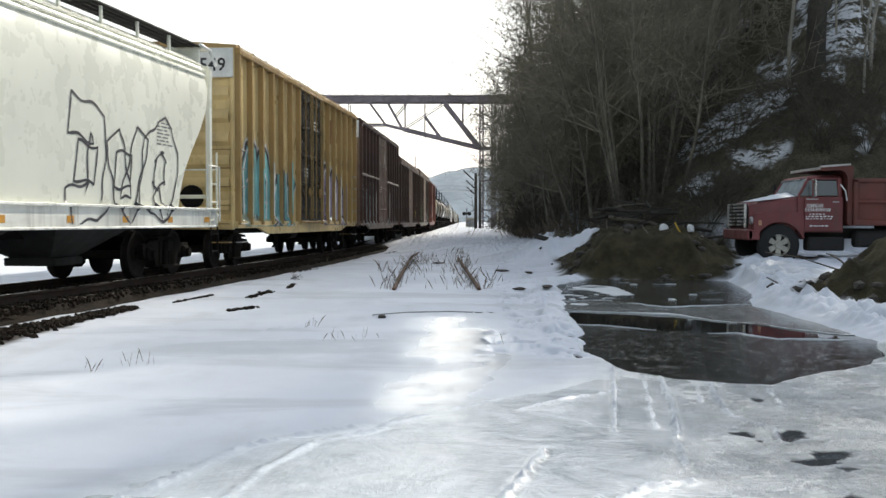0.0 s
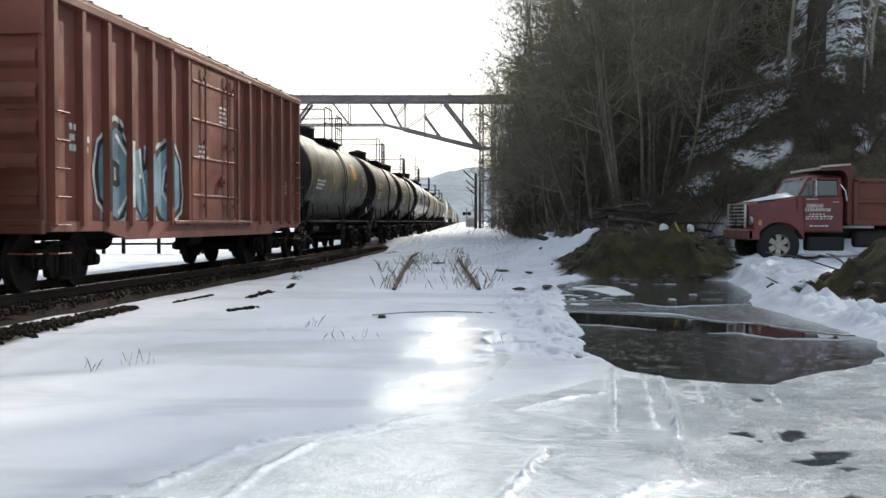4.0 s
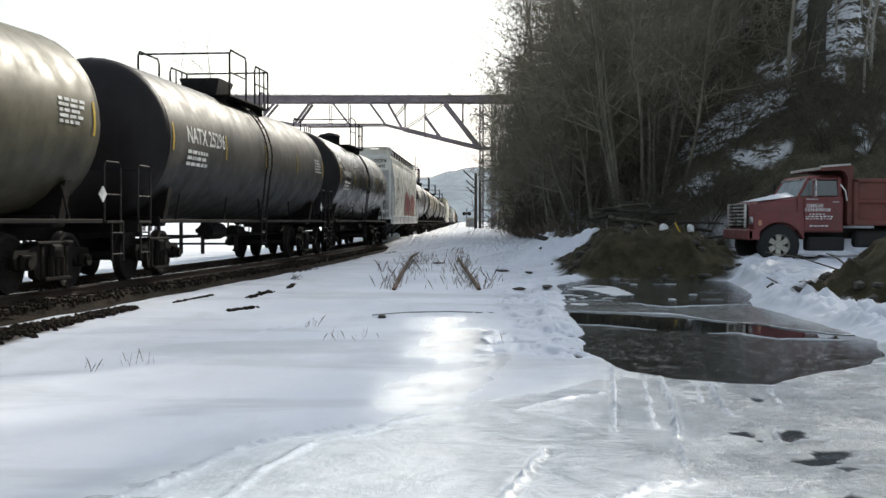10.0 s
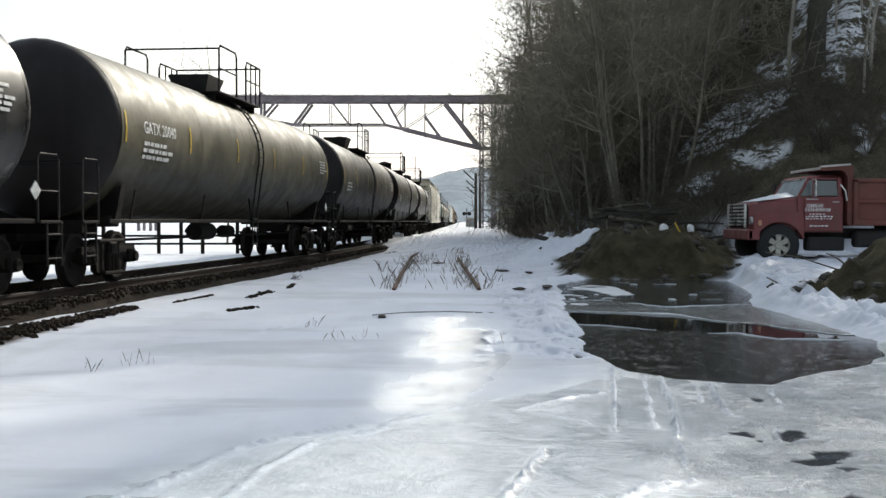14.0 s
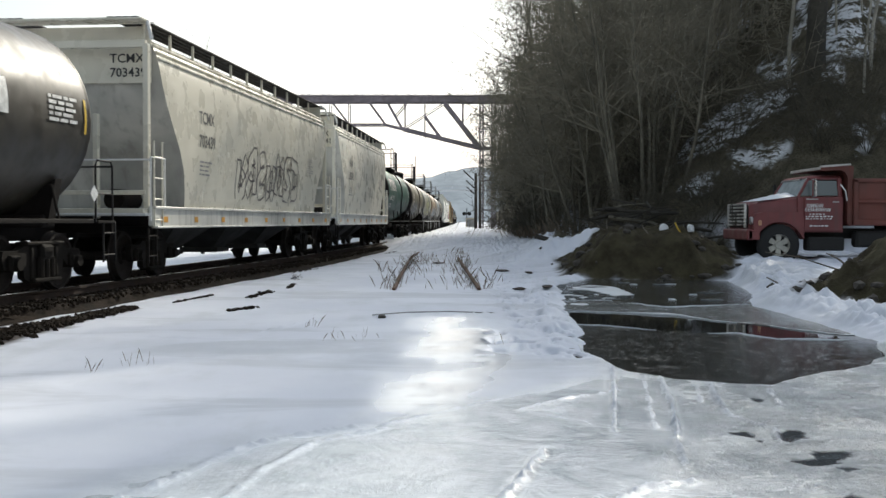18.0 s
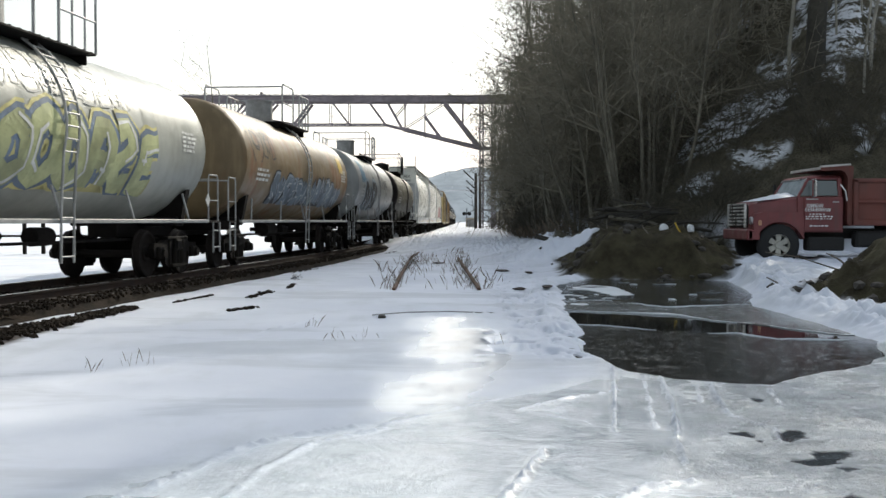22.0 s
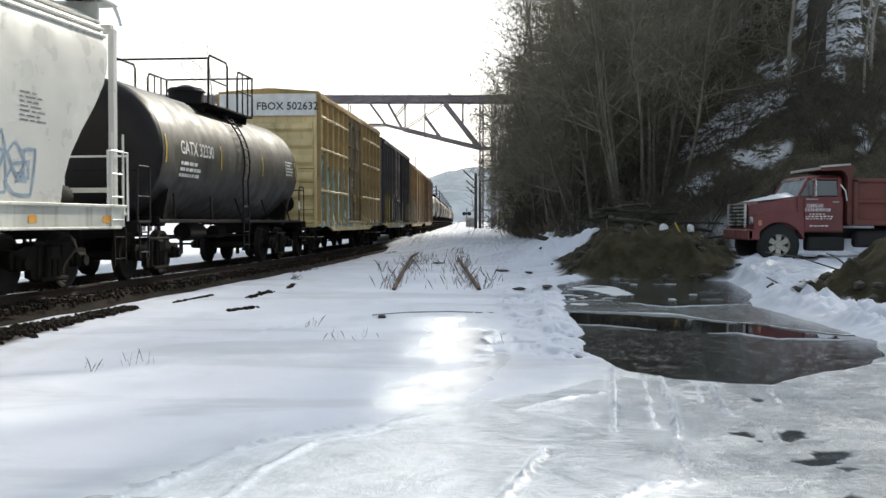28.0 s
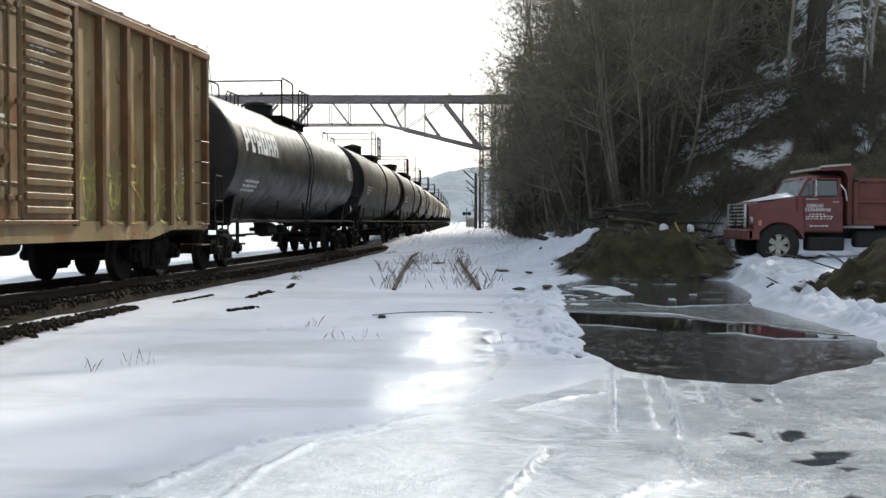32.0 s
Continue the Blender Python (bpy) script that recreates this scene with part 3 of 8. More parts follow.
M_RIME = plain("white_rime", (0.66, 0.69, 0.72), 0.5, 0, 30, 0.5, 0.1)
PLATES = [("pale", [(1.70, 18.1), (2.81, 18.49), (3.49, 16.9), (4.71, 17.54), (5.4, 17.3), (5.5, 15.29), (5.5, 13.95), (5.3, 12.9), (4.73, 12.80), (4.47, 13.3), (4.07, 14.1), (3.65, 14.7), (3.34, 15.5), (2.68, 15.95), (1.60, 16.3)]),
          ("near", [(1.50, 14.2), (2.0, 14.1), (2.7, 13.34), (3.49, 12.95), (3.83, 12.34), (4.47, 12.27), (5.2, 12.6), (4.6, 10.3), (3.7, 9.4), (2.75, 8.6), (2.1, 8.9), (1.6, 9.4), (1.45, 10.9), (1.45, 12.3)]),
          ("rear", [(2.2, 23.6), (3.5, 26.4), (5.4, 26.0), (6.6, 24.9), (5.7, 17.0), (4.79, 16.5), (3.58, 16.4), (2.87, 17.6), (1.75, 17.6)]),
          ("snowy", [(2.58, 21.85), (3.08, 22.86), (3.5, 22.09), (3.49, 19.88), (3.09, 19.49), (2.93, 20.71)])]
for k, (kind, outline) in enumerate(PLATES):
    mat = {"pale": plate_ice("grey_cloudy_ice", (0.07, 0.077, 0.08), (0.24, 0.255, 0.26), 0.5, 0.2, 0.5), "near": plate_ice("dark_crusted_ice", (0.019, 0.022, 0.023), (0.040, 0.044, 0.045), 0.35, 0.12, 0.5),
           "rear": plate_ice("dark_pitted_ice", (0.014, 0.016, 0.016), (0.046, 0.050, 0.049), 0.7, 0.06, 1.0), "snowy": M_RIME}[kind]
    edge = uneven(outline, 0.10, 0.07, 3.3 * k)
    top = {"snowy": -0.034, "rear": -0.043}.get(kind, -0.039)
    g = Geo().prism(edge, 2, -0.050, top)
    plate = part("ice_plate", g, mat, water, "thin plate of ice on the puddle", 20)
    if kind in ("pale", "near"):
        rim = Geo()
        m = len(edge)
        for i in range(m):
            (ax, ay), (bx, by) = edge[i], edge[(i + 1) % m]
            w = 0.035 * max(0.0, noise.noise((ax * 1.3, ay * 1.3, 7.7 + k)) + 0.42)
            if w > 0.006:
                rim.tube([(ax, ay, top), (bx, by, top)], w * 0.6, 5)
        part("ice_rim", rim, M_RIME, plate, "thin white rim of rime")


def ice_fragments():
    """Broken flakes of white ice frozen in along the left shore and the far end."""
    rnd = random.Random(63)
    for k in range(46):
        a = rnd.random()
        if k < 30:
            x, y = 2.05 + 0.035 * (22 - 17) * a + abs(rnd.gauss(0, 0.45)), 16.8 + 6.4 * a
        else:
            x, y = rnd.uniform(2.6, 5.6), rnd.uniform(18.5, 24.5)
        l, w = rnd.uniform(0.05, 0.26), rnd.uniform(0.06, 0.22)
        ring = [(x + l * math.cos(t) * rnd.uniform(0.6, 1.1), y + w * math.sin(t) * rnd.uniform(0.6, 1.1)) for t in np.linspace(0, 2 * math.pi, 10)[:-1]]
        part("ice_flake", Geo().prism(ring, 2, -0.046, -0.036 + 0.00015 * k), M_GREYICE if k % 3 else M_RIME, water, "", 20)


M_GREYICE = plate_ice("grey_flake_ice", (0.10, 0.11, 0.115), (0.26, 0.275, 0.28), 0.5, 0.2, 0.5)
ice_fragments()


# ------------------------------------------------------------------ ballast, ties and rails
def swept(outline, s0, s1, step, off=0.0, z=0.0, wobble=0.0):
    """An outline (across, up) swept along the railway line."""
    rings = []
    for s in np.arange(s0, s1 + 1e-6, step):
        x, y, h = line_at(s)
        c, d = math.cos(math.atan(h)), math.sin(math.atan(h))
        ring = []
        for k, (u, w) in enumerate(outline):
            j = wobble * noise.noise((s * 0.9, k * 3.1, 0.5)) if wobble else 0
            ring.append((x + (u + off + j) * c, y - (u + off + j) * d, z + w + 0.5 * j))
        rings.append(ring)
    return Geo().loft(rings)


M_BALLAST = plain("ballast_stone", (0.026, 0.020, 0.015), 0.92, 0, 14, 1.0, 0.5)
M_BALLAST.node_tree.nodes["Principled BSDF"].inputs["Specular IOR Level"].default_value = 0.06
M_RAIL = plain("worn_rail_steel", (0.30, 0.28, 0.27), 0.28, 0.9, 30, 0.05, 0.15)
M_RUST = plain("rusty_steel", (0.12, 0.062, 0.035), 0.8, 0.2, 25, 0.3, 0.35)
M_RUSTDARK = plain("dark_rusty_steel", (0.045, 0.028, 0.020), 0.85, 0.0, 25, 0.3, 0.35)
M_TIE = plain("creosoted_wood", (0.05, 0.038, 0.03), 0.9, 0, 18, 0.6, 0.35)
RAIL_HEAD = [(-0.036, 0), (0.036, 0), (0.036, -0.04), (0.010, -0.055), (0.010, -0.13), (0.07, -0.155), (0.07, -0.172), (-0.07, -0.172), (-0.07, -0.155), (-0.010, -0.13), (-0.010, -0.055), (-0.036, -0.04)]

bal = swept([(-2.35, -0.30), (-2.0, -0.20), (-1.4, -0.155), (0, -0.15), (1.32, -0.155), (1.42, -0.17), (1.66, -0.30), (0, -0.45)], -60, 330, 0.5, 0, RAIL, 0.10)
track = thing("main_track", "main line railway track on dark ballast", "track", kind="structure")
part("ballast", bal, M_BALLAST, track, smooth=60)
for o in (-0.755, 0.755):
    web = part("rail", swept(RAIL_HEAD, -60, 330, 2.0, o, RAIL - 0.003), M_RUSTDARK, track)
    part("rail_head", swept([(-0.034, 0), (0.034, 0), (0.037, -0.010), (-0.037, -0.010)], -60, 330, 2.0, o, RAIL), M_RAIL, web, "polished running surface")
tie = Geo().box((0, 0, 0), (2.6, 0.23, 0.18), 0.015).mesh("tie", M_TIE)
for k in range(150):
    x, y, h = line_at(-9 + k * 0.5)
    t = part("tie", tie, None, track)
    t.matrix_basis = pose(x + 0.02 * math.sin(k * 7.3), y, RAIL - 0.172 - 0.055, 0, 0, -math.degrees(math.atan(h)) + 0.6 * math.sin(k * 3.7))
stones = Geo()
rnd = random.Random(4)
for k in range(3800):
    s = -10 + 38 * rnd.random() ** 1.3
    u = rnd.choice((rnd.uniform(0.85, 1.58), rnd.uniform(0.85, 1.58), rnd.uniform(-0.65, 0.65)))
    x, y, h = line_at(s)
    z = RAIL - 0.155 if abs(u) < 1.45 else RAIL - 0.155 - (abs(u) - 1.45) * 0.2
    m = Euler((rnd.uniform(0, 6), rnd.uniform(0, 6), rnd.uniform(0, 6))).to_matrix()
    r = rnd.uniform(0.014, 0.032)
    stones.box((x + u, y - u * h, z + 0.01), (r * 2, r * 1.5, r * 1.3), 0, m)
rows = []
for k in range(1700):
    a = rnd.random()
    rows.append((-5.15 + 0.5 * a + rnd.gauss(0, 0.17 * (1 - 0.65 * a)), 11.2 + 5.0 * a))
zs = ground_masks(np.array([r[0] for r in rows]), np.array([r[1] for r in rows]))[0]
for (x, y), z in zip(rows, zs):
    m = Euler((rnd.uniform(0, 6), rnd.uniform(0, 6), rnd.uniform(0, 6))).to_matrix()
    r = rnd.uniform(0.014, 0.038)
    stones.box((x, y, float(z) + 0.01), (r * 2, r * 1.6, r * 1.3), 0, m)
thing("ballast_stones", "loose dark ballast stones beside the rails", "gravel", kind="stuff", geo=stones, material=M_BALLAST, smooth=None)


def siding():
    """The buried, overgrown side track that comes out of the snow."""
    sid = thing("siding_track", "rusty overgrown siding rails half buried in snow", "track", kind="structure")
    for line in ([(-0.92, 20.3, 0.05), (-1.0, 27, 0.07), (-1.12, 38, 0.05), (-0.85, 50, 0.06), (-0.35, 60, 0.15), (0.75, 95, 0.17), (2.0, 135, 0.17)],
                 [(0.68, 20.5, 0.05), (0.60, 28, 0.07), (0.50, 40, 0.05), (0.78, 51, 0.06), (1.15, 60, 0.15), (2.25, 95, 0.17), (3.5, 135, 0.17)]):
        part("rail", Geo().loft([[(x + u, y, z + w) for u, w in RAIL_HEAD] for x, y, z in line]), M_RUST, sid)
    for k in range(52):
        y = 56 + k * 1.1
        x = float(np.interp(y, [56, 95, 135], [0.35, 1.5, 2.75]))
        if k % 5 != 2:
            part("tie", tie, None, sid).matrix_basis = pose(x + 0.05 * math.sin(k * 5.1), y, 0.0, 0, 0, 1.5 * math.sin(k * 2.3) - 1.7)
    return sid


siding()


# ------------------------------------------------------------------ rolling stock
# near-black tones: grime plus the shade beneath the cars, put into the colour
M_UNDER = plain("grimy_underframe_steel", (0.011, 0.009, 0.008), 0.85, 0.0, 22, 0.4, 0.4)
M_TRUCK = plain("shaded_brown_grimy_cast_steel", (0.011, 0.009, 0.007), 0.88, 0.0, 18, 0.5, 0.4)
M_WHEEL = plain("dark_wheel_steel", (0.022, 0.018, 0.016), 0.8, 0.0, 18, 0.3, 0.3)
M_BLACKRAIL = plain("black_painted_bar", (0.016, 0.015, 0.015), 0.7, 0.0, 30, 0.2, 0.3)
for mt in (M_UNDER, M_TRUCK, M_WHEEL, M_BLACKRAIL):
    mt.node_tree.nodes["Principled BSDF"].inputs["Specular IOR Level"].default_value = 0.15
M_GREYRAIL = plain("grey_painted_bar", (0.30, 0.30, 0.29), 0.55, 0.0, 30, 0.2, 0.25)
M_WHITE = plain("white_paint", (0.72, 0.72, 0.70), 0.55, 0.0, 24, 0.15, 0.15)
M_YELLOW = plain("yellow_reflective_tape", (0.62, 0.42, 0.04), 0.4, 0.0, 40, 0.1, 0.15)
M_ORANGE = plain("orange_paint", (0.62, 0.30, 0.03), 0.5, 0.0, 30, 0.1, 0.2)
M_STENCIL = plain("faded_white_stencil", (0.62, 0.62, 0.59), 0.6, 0.0, 60, 0.1, 0.3)
M_BLACK = plain("black_stencil", (0.03, 0.03, 0.032), 0.6, 0.0, 40, 0.1, 0.3)
M_GREYTEXT = plain("grey_stencil", (0.16, 0.16, 0.165), 0.6, 0.0, 60, 0.1, 0.3)
M_FADED = plain("faded_brown_lettering", (0.36, 0.25, 0.11), 0.6, 0.0, 30, 0.1, 0.3)
M_REDCAP = plain("dull_red_paint", (0.30, 0.03, 0.02), 0.5, 0.0, 30, 0.2, 0.3)
SPRAY = {}


def spray(color):
    """Spray paint of one colour, uneven and a little worn."""
    if color not in SPRAY:
        n = Nodes("spray_paint")
        a, b = n.noise(2.0, 3), n.noise(22, 4)
        c = n.mix(n.ramp(a, 0.3, 0.7), shade(color, 0.75), shade(color, 1.2))
        c = n.mix(n.ramp(b, 0.55, 0.8, 0, 0.5), c, (0.10, 0.09, 0.08))
        SPRAY[color] = n.done(c, 0.5, 0.0, n.bump(b, 0.1, 0.005))
    return SPRAY[color]


def bogie_meshes():
    """A three-piece freight truck and its wheelset, for all cars."""
    g = Geo()
    for sx in (-1, 1):
        x = sx * 1.0
        out = [(-1.16, 0.56), (-1.12, 0.66), (-0.75, 0.66), (-0.5, 0.74), (0.5, 0.74), (0.75, 0.66), (1.12, 0.66), (1.16, 0.56), (1.10, 0.38), (0.72, 0.40),
               (0.60, 0.50), (0.56, 0.24), (0.36, 0.17), (-0.36, 0.17), (-0.56, 0.24), (-0.60, 0.50), (-0.72, 0.40), (-1.10, 0.38)]
        g.prism(out, 0, x - 0.055, x + 0.055)
        g.box((x, 0, 0.76), (0.22, 1.1, 0.06), 0.02)
        g.box((x + sx * 0.03, 0, 0.20), (0.24, 0.8, 0.07), 0.02)
        for y in (-0.889, 0.889):
            g.box((x + sx * 0.02, y, 0.475), (0.24, 0.30, 0.24), 0.04)
            g.cyl((x + sx * 0.10, y, 0.46), (x + sx * 0.20, y, 0.46), 0.10, 0.09, 12)
        for y in (-0.16, 0.0, 0.16):
            g.cyl((x + sx * 0.08, y, 0.24), (x + sx * 0.08, y, 0.55), 0.068, n=8)
        g.box((x, -0.36, 0.46), (0.17, 0.09, 0.52), 0.02)
        g.box((x, 0.36, 0.46), (0.17, 0.09, 0.52), 0.02)
    g.box((0, 0, 0.62), (2.3, 0.36, 0.26), 0.05)
    g.cyl((0, 0, 0.72), (0, 0, 0.90), 0.22, n=12)
    for y in (-0.45, 0.45):
        g.box((0, y, 0.42), (1.7, 0.10, 0.14), 0.02)
    w = Geo()
    w.cyl((-1.05, 0, 0), (1.05, 0, 0), 0.08, n=10)
    for sx in (-1, 1):
        prof = [(0.66, 0.12), (0.66, 0.36), (0.685, 0.40), (0.685, 0.485), (0.715, 0.485), (0.725, 0.460), (0.83, 0.455), (0.83, 0.40), (0.80, 0.38), (0.765, 0.30), (0.765, 0.16), (0.80, 0.14), (0.80, 0.10)]
        rings = [[(sx * px, r * math.cos(2 * math.pi * k / 18), r * math.sin(2 * math.pi * k / 18)) for k in range(18)] for px, r in prof]
        w.loft(rings)
    c = Geo()
    c.box((0, 0.35, 0.876), (0.14, 0.7, 0.16), 0.02)
    c.box((0, -0.12, 0.876), (0.24, 0.26, 0.28), 0.05)
    c.box((0.07, -0.28, 0.876), (0.10, 0.14, 0.24), 0.04)
    c.tube([(0.25, 0.25, 0.80), (0.28, 0.0, 0.55), (0.12, -0.2, 0.42), (0.05, -0.32, 0.48)], 0.025)
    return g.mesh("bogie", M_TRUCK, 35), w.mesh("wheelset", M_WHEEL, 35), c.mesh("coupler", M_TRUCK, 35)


ME_BOGIE, ME_WHEELSET, ME_COUPLER = bogie_meshes()
WHEELSETS = []


def running_gear(car, length, centres):
    """Bogies with wheelsets, couplers and the brake wheel of one car."""
    for y in (-centres / 2, centres / 2):
        b = part("bogie", ME_BOGIE, None, car)
        b.location = (0, y, 0)
        for w in (-0.889, 0.889):
            ws = part("wheelset", ME_WHEELSET, None, b)
            ws.location = (0, w, 0.457)
            WHEELSETS.append(ws)
    for y, turn in ((-length / 2, 0), (length / 2, 180)):
        part("coupler", ME_COUPLER, None, car).matrix_basis = pose(0, y + (0.30 if turn == 0 else -0.30), 0, 0, 0, turn)


def text_geo(words, height, place):
    """Lettering laid on a surface; place(u, v) gives the point for metres along and up."""
    cu = bpy.data.curves.new("lettering", "FONT")
    cu.body, cu.size, cu.offset, cu.resolution_u = words, height * 1.38, height * 0.02, 2
    ob = bpy.data.objects.new("lettering", cu)
    me = bpy.data.meshes.new_from_object(ob)
    g = Geo()
    g.add([place(v.co.x, v.co.y) for v in me.vertices], [tuple(p.vertices) for p in me.polygons])
    bpy.data.objects.remove(ob)
    bpy.data.curves.remove(cu)
    bpy.data.meshes.remove(me)
    return g


def bars_geo(rows, place, rnd, high=0.06, gap=0.04, wide=1.0):
    """Lines of writing too small to read, as plain bars."""
    g = Geo()
    for r in range(rows):
        u = 0.0
        while u < wide * (1 - 0.25 * rnd.random()):
            w = rnd.uniform(0.08, 0.30)
            v = -r * (high + gap)
            g.add([place(u, v), place(u + w, v), place(u + w, v + high), place(u, v + high)], [(0, 1, 2, 3)])
            u += w + 0.05
    return g


def fine_line(pts, step=0.10):
    out = []
    for a, b in zip(pts, pts[1:]):
        k = max(1, int(math.hypot(b[0] - a[0], b[1] - a[1]) / step))
        out += [(a[0] + (b[0] - a[0]) * i / k, a[1] + (b[1] - a[1]) * i / k) for i in range(k)]
    return out + [pts[-1]]


def sides(pts, width):
    """The two edges of a stroke of that width through pts."""
    n, left, right = len(pts), [], []
    for i in range(n):
        a, b = Vector(pts[max(i - 1, 0)]), Vector(pts[min(i + 1, n - 1)])
        d = (b - a).normalized() if (b - a).length > 1e-6 else Vector((1, 0))
        w = width * (0.94 + 0.12 * math.sin(i * 0.9 + pts[0][0]))
        left.append((pts[i][0] - d.y * w / 2, pts[i][1] + d.x * w / 2))
        right.append((pts[i][0] + d.y * w / 2, pts[i][1] - d.x * w / 2))
    return left, right


def ribbon(g, pts, width, place):
    """A painted stroke through pts (u, v)."""
    pts = fine_line(pts)
    left, right = sides(pts, width)
    n = len(pts)
    mid = [place(*p) for p in pts]
    g.add([place(*p) for p in left] + mid + [place(*p) for p in right],
          [(i, i + 1, n + i + 1, n + i) for i in range(n - 1)] + [(n + i, n + i + 1, 2 * n + i + 1, 2 * n + i) for i in range(n - 1)])


# strokes of abstract sprayed forms, in a unit square
FORMS = [[[(0.05, 0), (0.0, 0.7), (0.2, 1), (0.6, 1), (0.78, 0.7), (0.74, 0)], [(0.1, 0.42), (0.7, 0.48)]],
         [[(0.75, 0.95), (0.25, 1.0), (0.02, 0.72), (0.4, 0.5), (0.8, 0.3), (0.5, 0.02), (0.0, 0.06)]],
         [[(0.1, 0), (0.05, 1), (0.7, 0.85), (0.62, 0.55), (0.12, 0.48)], [(0.35, 0.5), (0.85, 0)]],
         [[(0.0, 1), (0.35, 0.02), (0.8, 1)], [(0.2, 0.5), (0.68, 0.55)]],
         [[(0.4, 1), (0.05, 0.8), (0.0, 0.25), (0.35, 0), (0.75, 0.25), (0.72, 0.8), (0.4, 1), (0.2, 0.95)]],
         [[(0.0, 0), (0.1, 1), (0.42, 0.35), (0.7, 1), (0.82, 0)]],
         [[(0.8, 1), (0.05, 0.92), (0.05, 0.05), (0.82, 0.0)], [(0.1, 0.5), (0.6, 0.52)]]]


def graffiti(car, place_at, u0, v0, wide, high, colors, seed, style="fill"):
    """Sprayed abstract forms: thick strokes with halo, outline and highlight, or bare outlines. place_at(u, v, lift)."""
    rnd = random.Random(seed)
    count = max(2, int(round(wide / (high * 0.74))))
    cell = wide / count
    s = min(0.30 * high, 0.42 * cell)
    def at(lift):
        return lambda u, v: place_at(u, max(v, v0), lift)
    if style == "fill":
        cloud, cols = Geo(), max(6, int(wide / 0.22))
        ph = rnd.uniform(0, 6.3)
        for a in range(cols + 1):
            f = a / cols
            rise = high * (0.66 + 0.14 * math.sin(f * count * 5.1 + ph) + 0.08 * math.sin(f * count * 11.3 + 2 * ph)) * min(1.0, 0.45 + 3.5 * min(f, 1 - f))
            cloud.v.extend(place_at(u0 + wide * f, v0 + 0.02 + rise * b / 6, 0.003) for b in range(7))
        cloud.f.extend((7 * a + b, 7 * a + 7 + b, 7 * a + 8 + b, 7 * a + 1 + b) for a in range(cols) for b in range(6))
        part("graffiti", cloud, spray(shade(colors[-1], 0.7)), car, "sprayed cloud behind the graffiti", None)
    for k in range(count):
        halo, edge, fill, shine = Geo(), Geo(), Geo(), Geo()
        lean, hk, drop = rnd.uniform(-0.12, 0.12), rnd.uniform(0.82, 1.08), rnd.uniform(-0.04, 0.06)
        flip, turn = rnd.random() < 0.5, rnd.random() < 0.35
        for stroke in FORMS[rnd.randrange(len(FORMS))]:
            stroke = [(0.8 - x if flip else x, 1 - z if turn else z) for x, z in stroke]
            pts = [(u0 + cell * (k + 0.12) + cell * (x * 0.92 + lean * z) + rnd.uniform(-0.04, 0.04) * high, v0 + high * (0.12 + drop + 0.76 * z * hk) + rnd.uniform(-0.03, 0.03) * high) for x, z in stroke]
            j = 0.0012 * k
            if style == "fill":
                ribbon(halo, pts, s * 1.85, at(0.012 + j))
                ribbon(edge, pts, s * 1.50, at(0.016 + j))
                ribbon(fill, pts, s, at(0.020 + j))
                left, right = sides(fine_line(pts), s * 0.62)
                ribbon(shine, left[: max(3, len(left) // 2)], s * 0.16, at(0.024 + j))
            else:
                lines = Geo()
                left, right = sides(fine_line(pts), s * 1.05)
                ribbon(lines, left + right[::-1] + left[:2], 0.05, at(0.006 + j))
                part("graffiti", lines, spray(colors[1 % len(colors)]), car, "thin sprayed graffiti outline", None)
        if style == "fill":
            shape = part("graffiti", fill, spray(colors[0] if k % 3 else shade(colors[0], 0.75)), car, "sprayed graffiti form with outline", None)
            part("halo", halo, spray(colors[2 % len(colors)]), shape, "", None)
            part("outline", edge, spray(colors[1 % len(colors)]), shape, "", None)
            part("highlight", shine, spray((0.62, 0.62, 0.6)), shape, "", None)


def ladder_geo(x, y, z0, z1, wide, along="y", rungs=0.36, r=0.016):
    g = Geo()
    ends = [(x, y - wide / 2), (x, y + wide / 2)] if along == "y" else [(x - wide / 2, y), (x + wide / 2, y)]
    for ex, ey in ends:
        g.box((ex, ey, (z0 + z1) / 2), (0.035, 0.035, z1 - z0), 0.008)
    k = z0 + 0.12
    while k < z1:
        g.cyl((*ends[0], k), (*ends[1], k), r, n=6)
        k += rungs
    return g


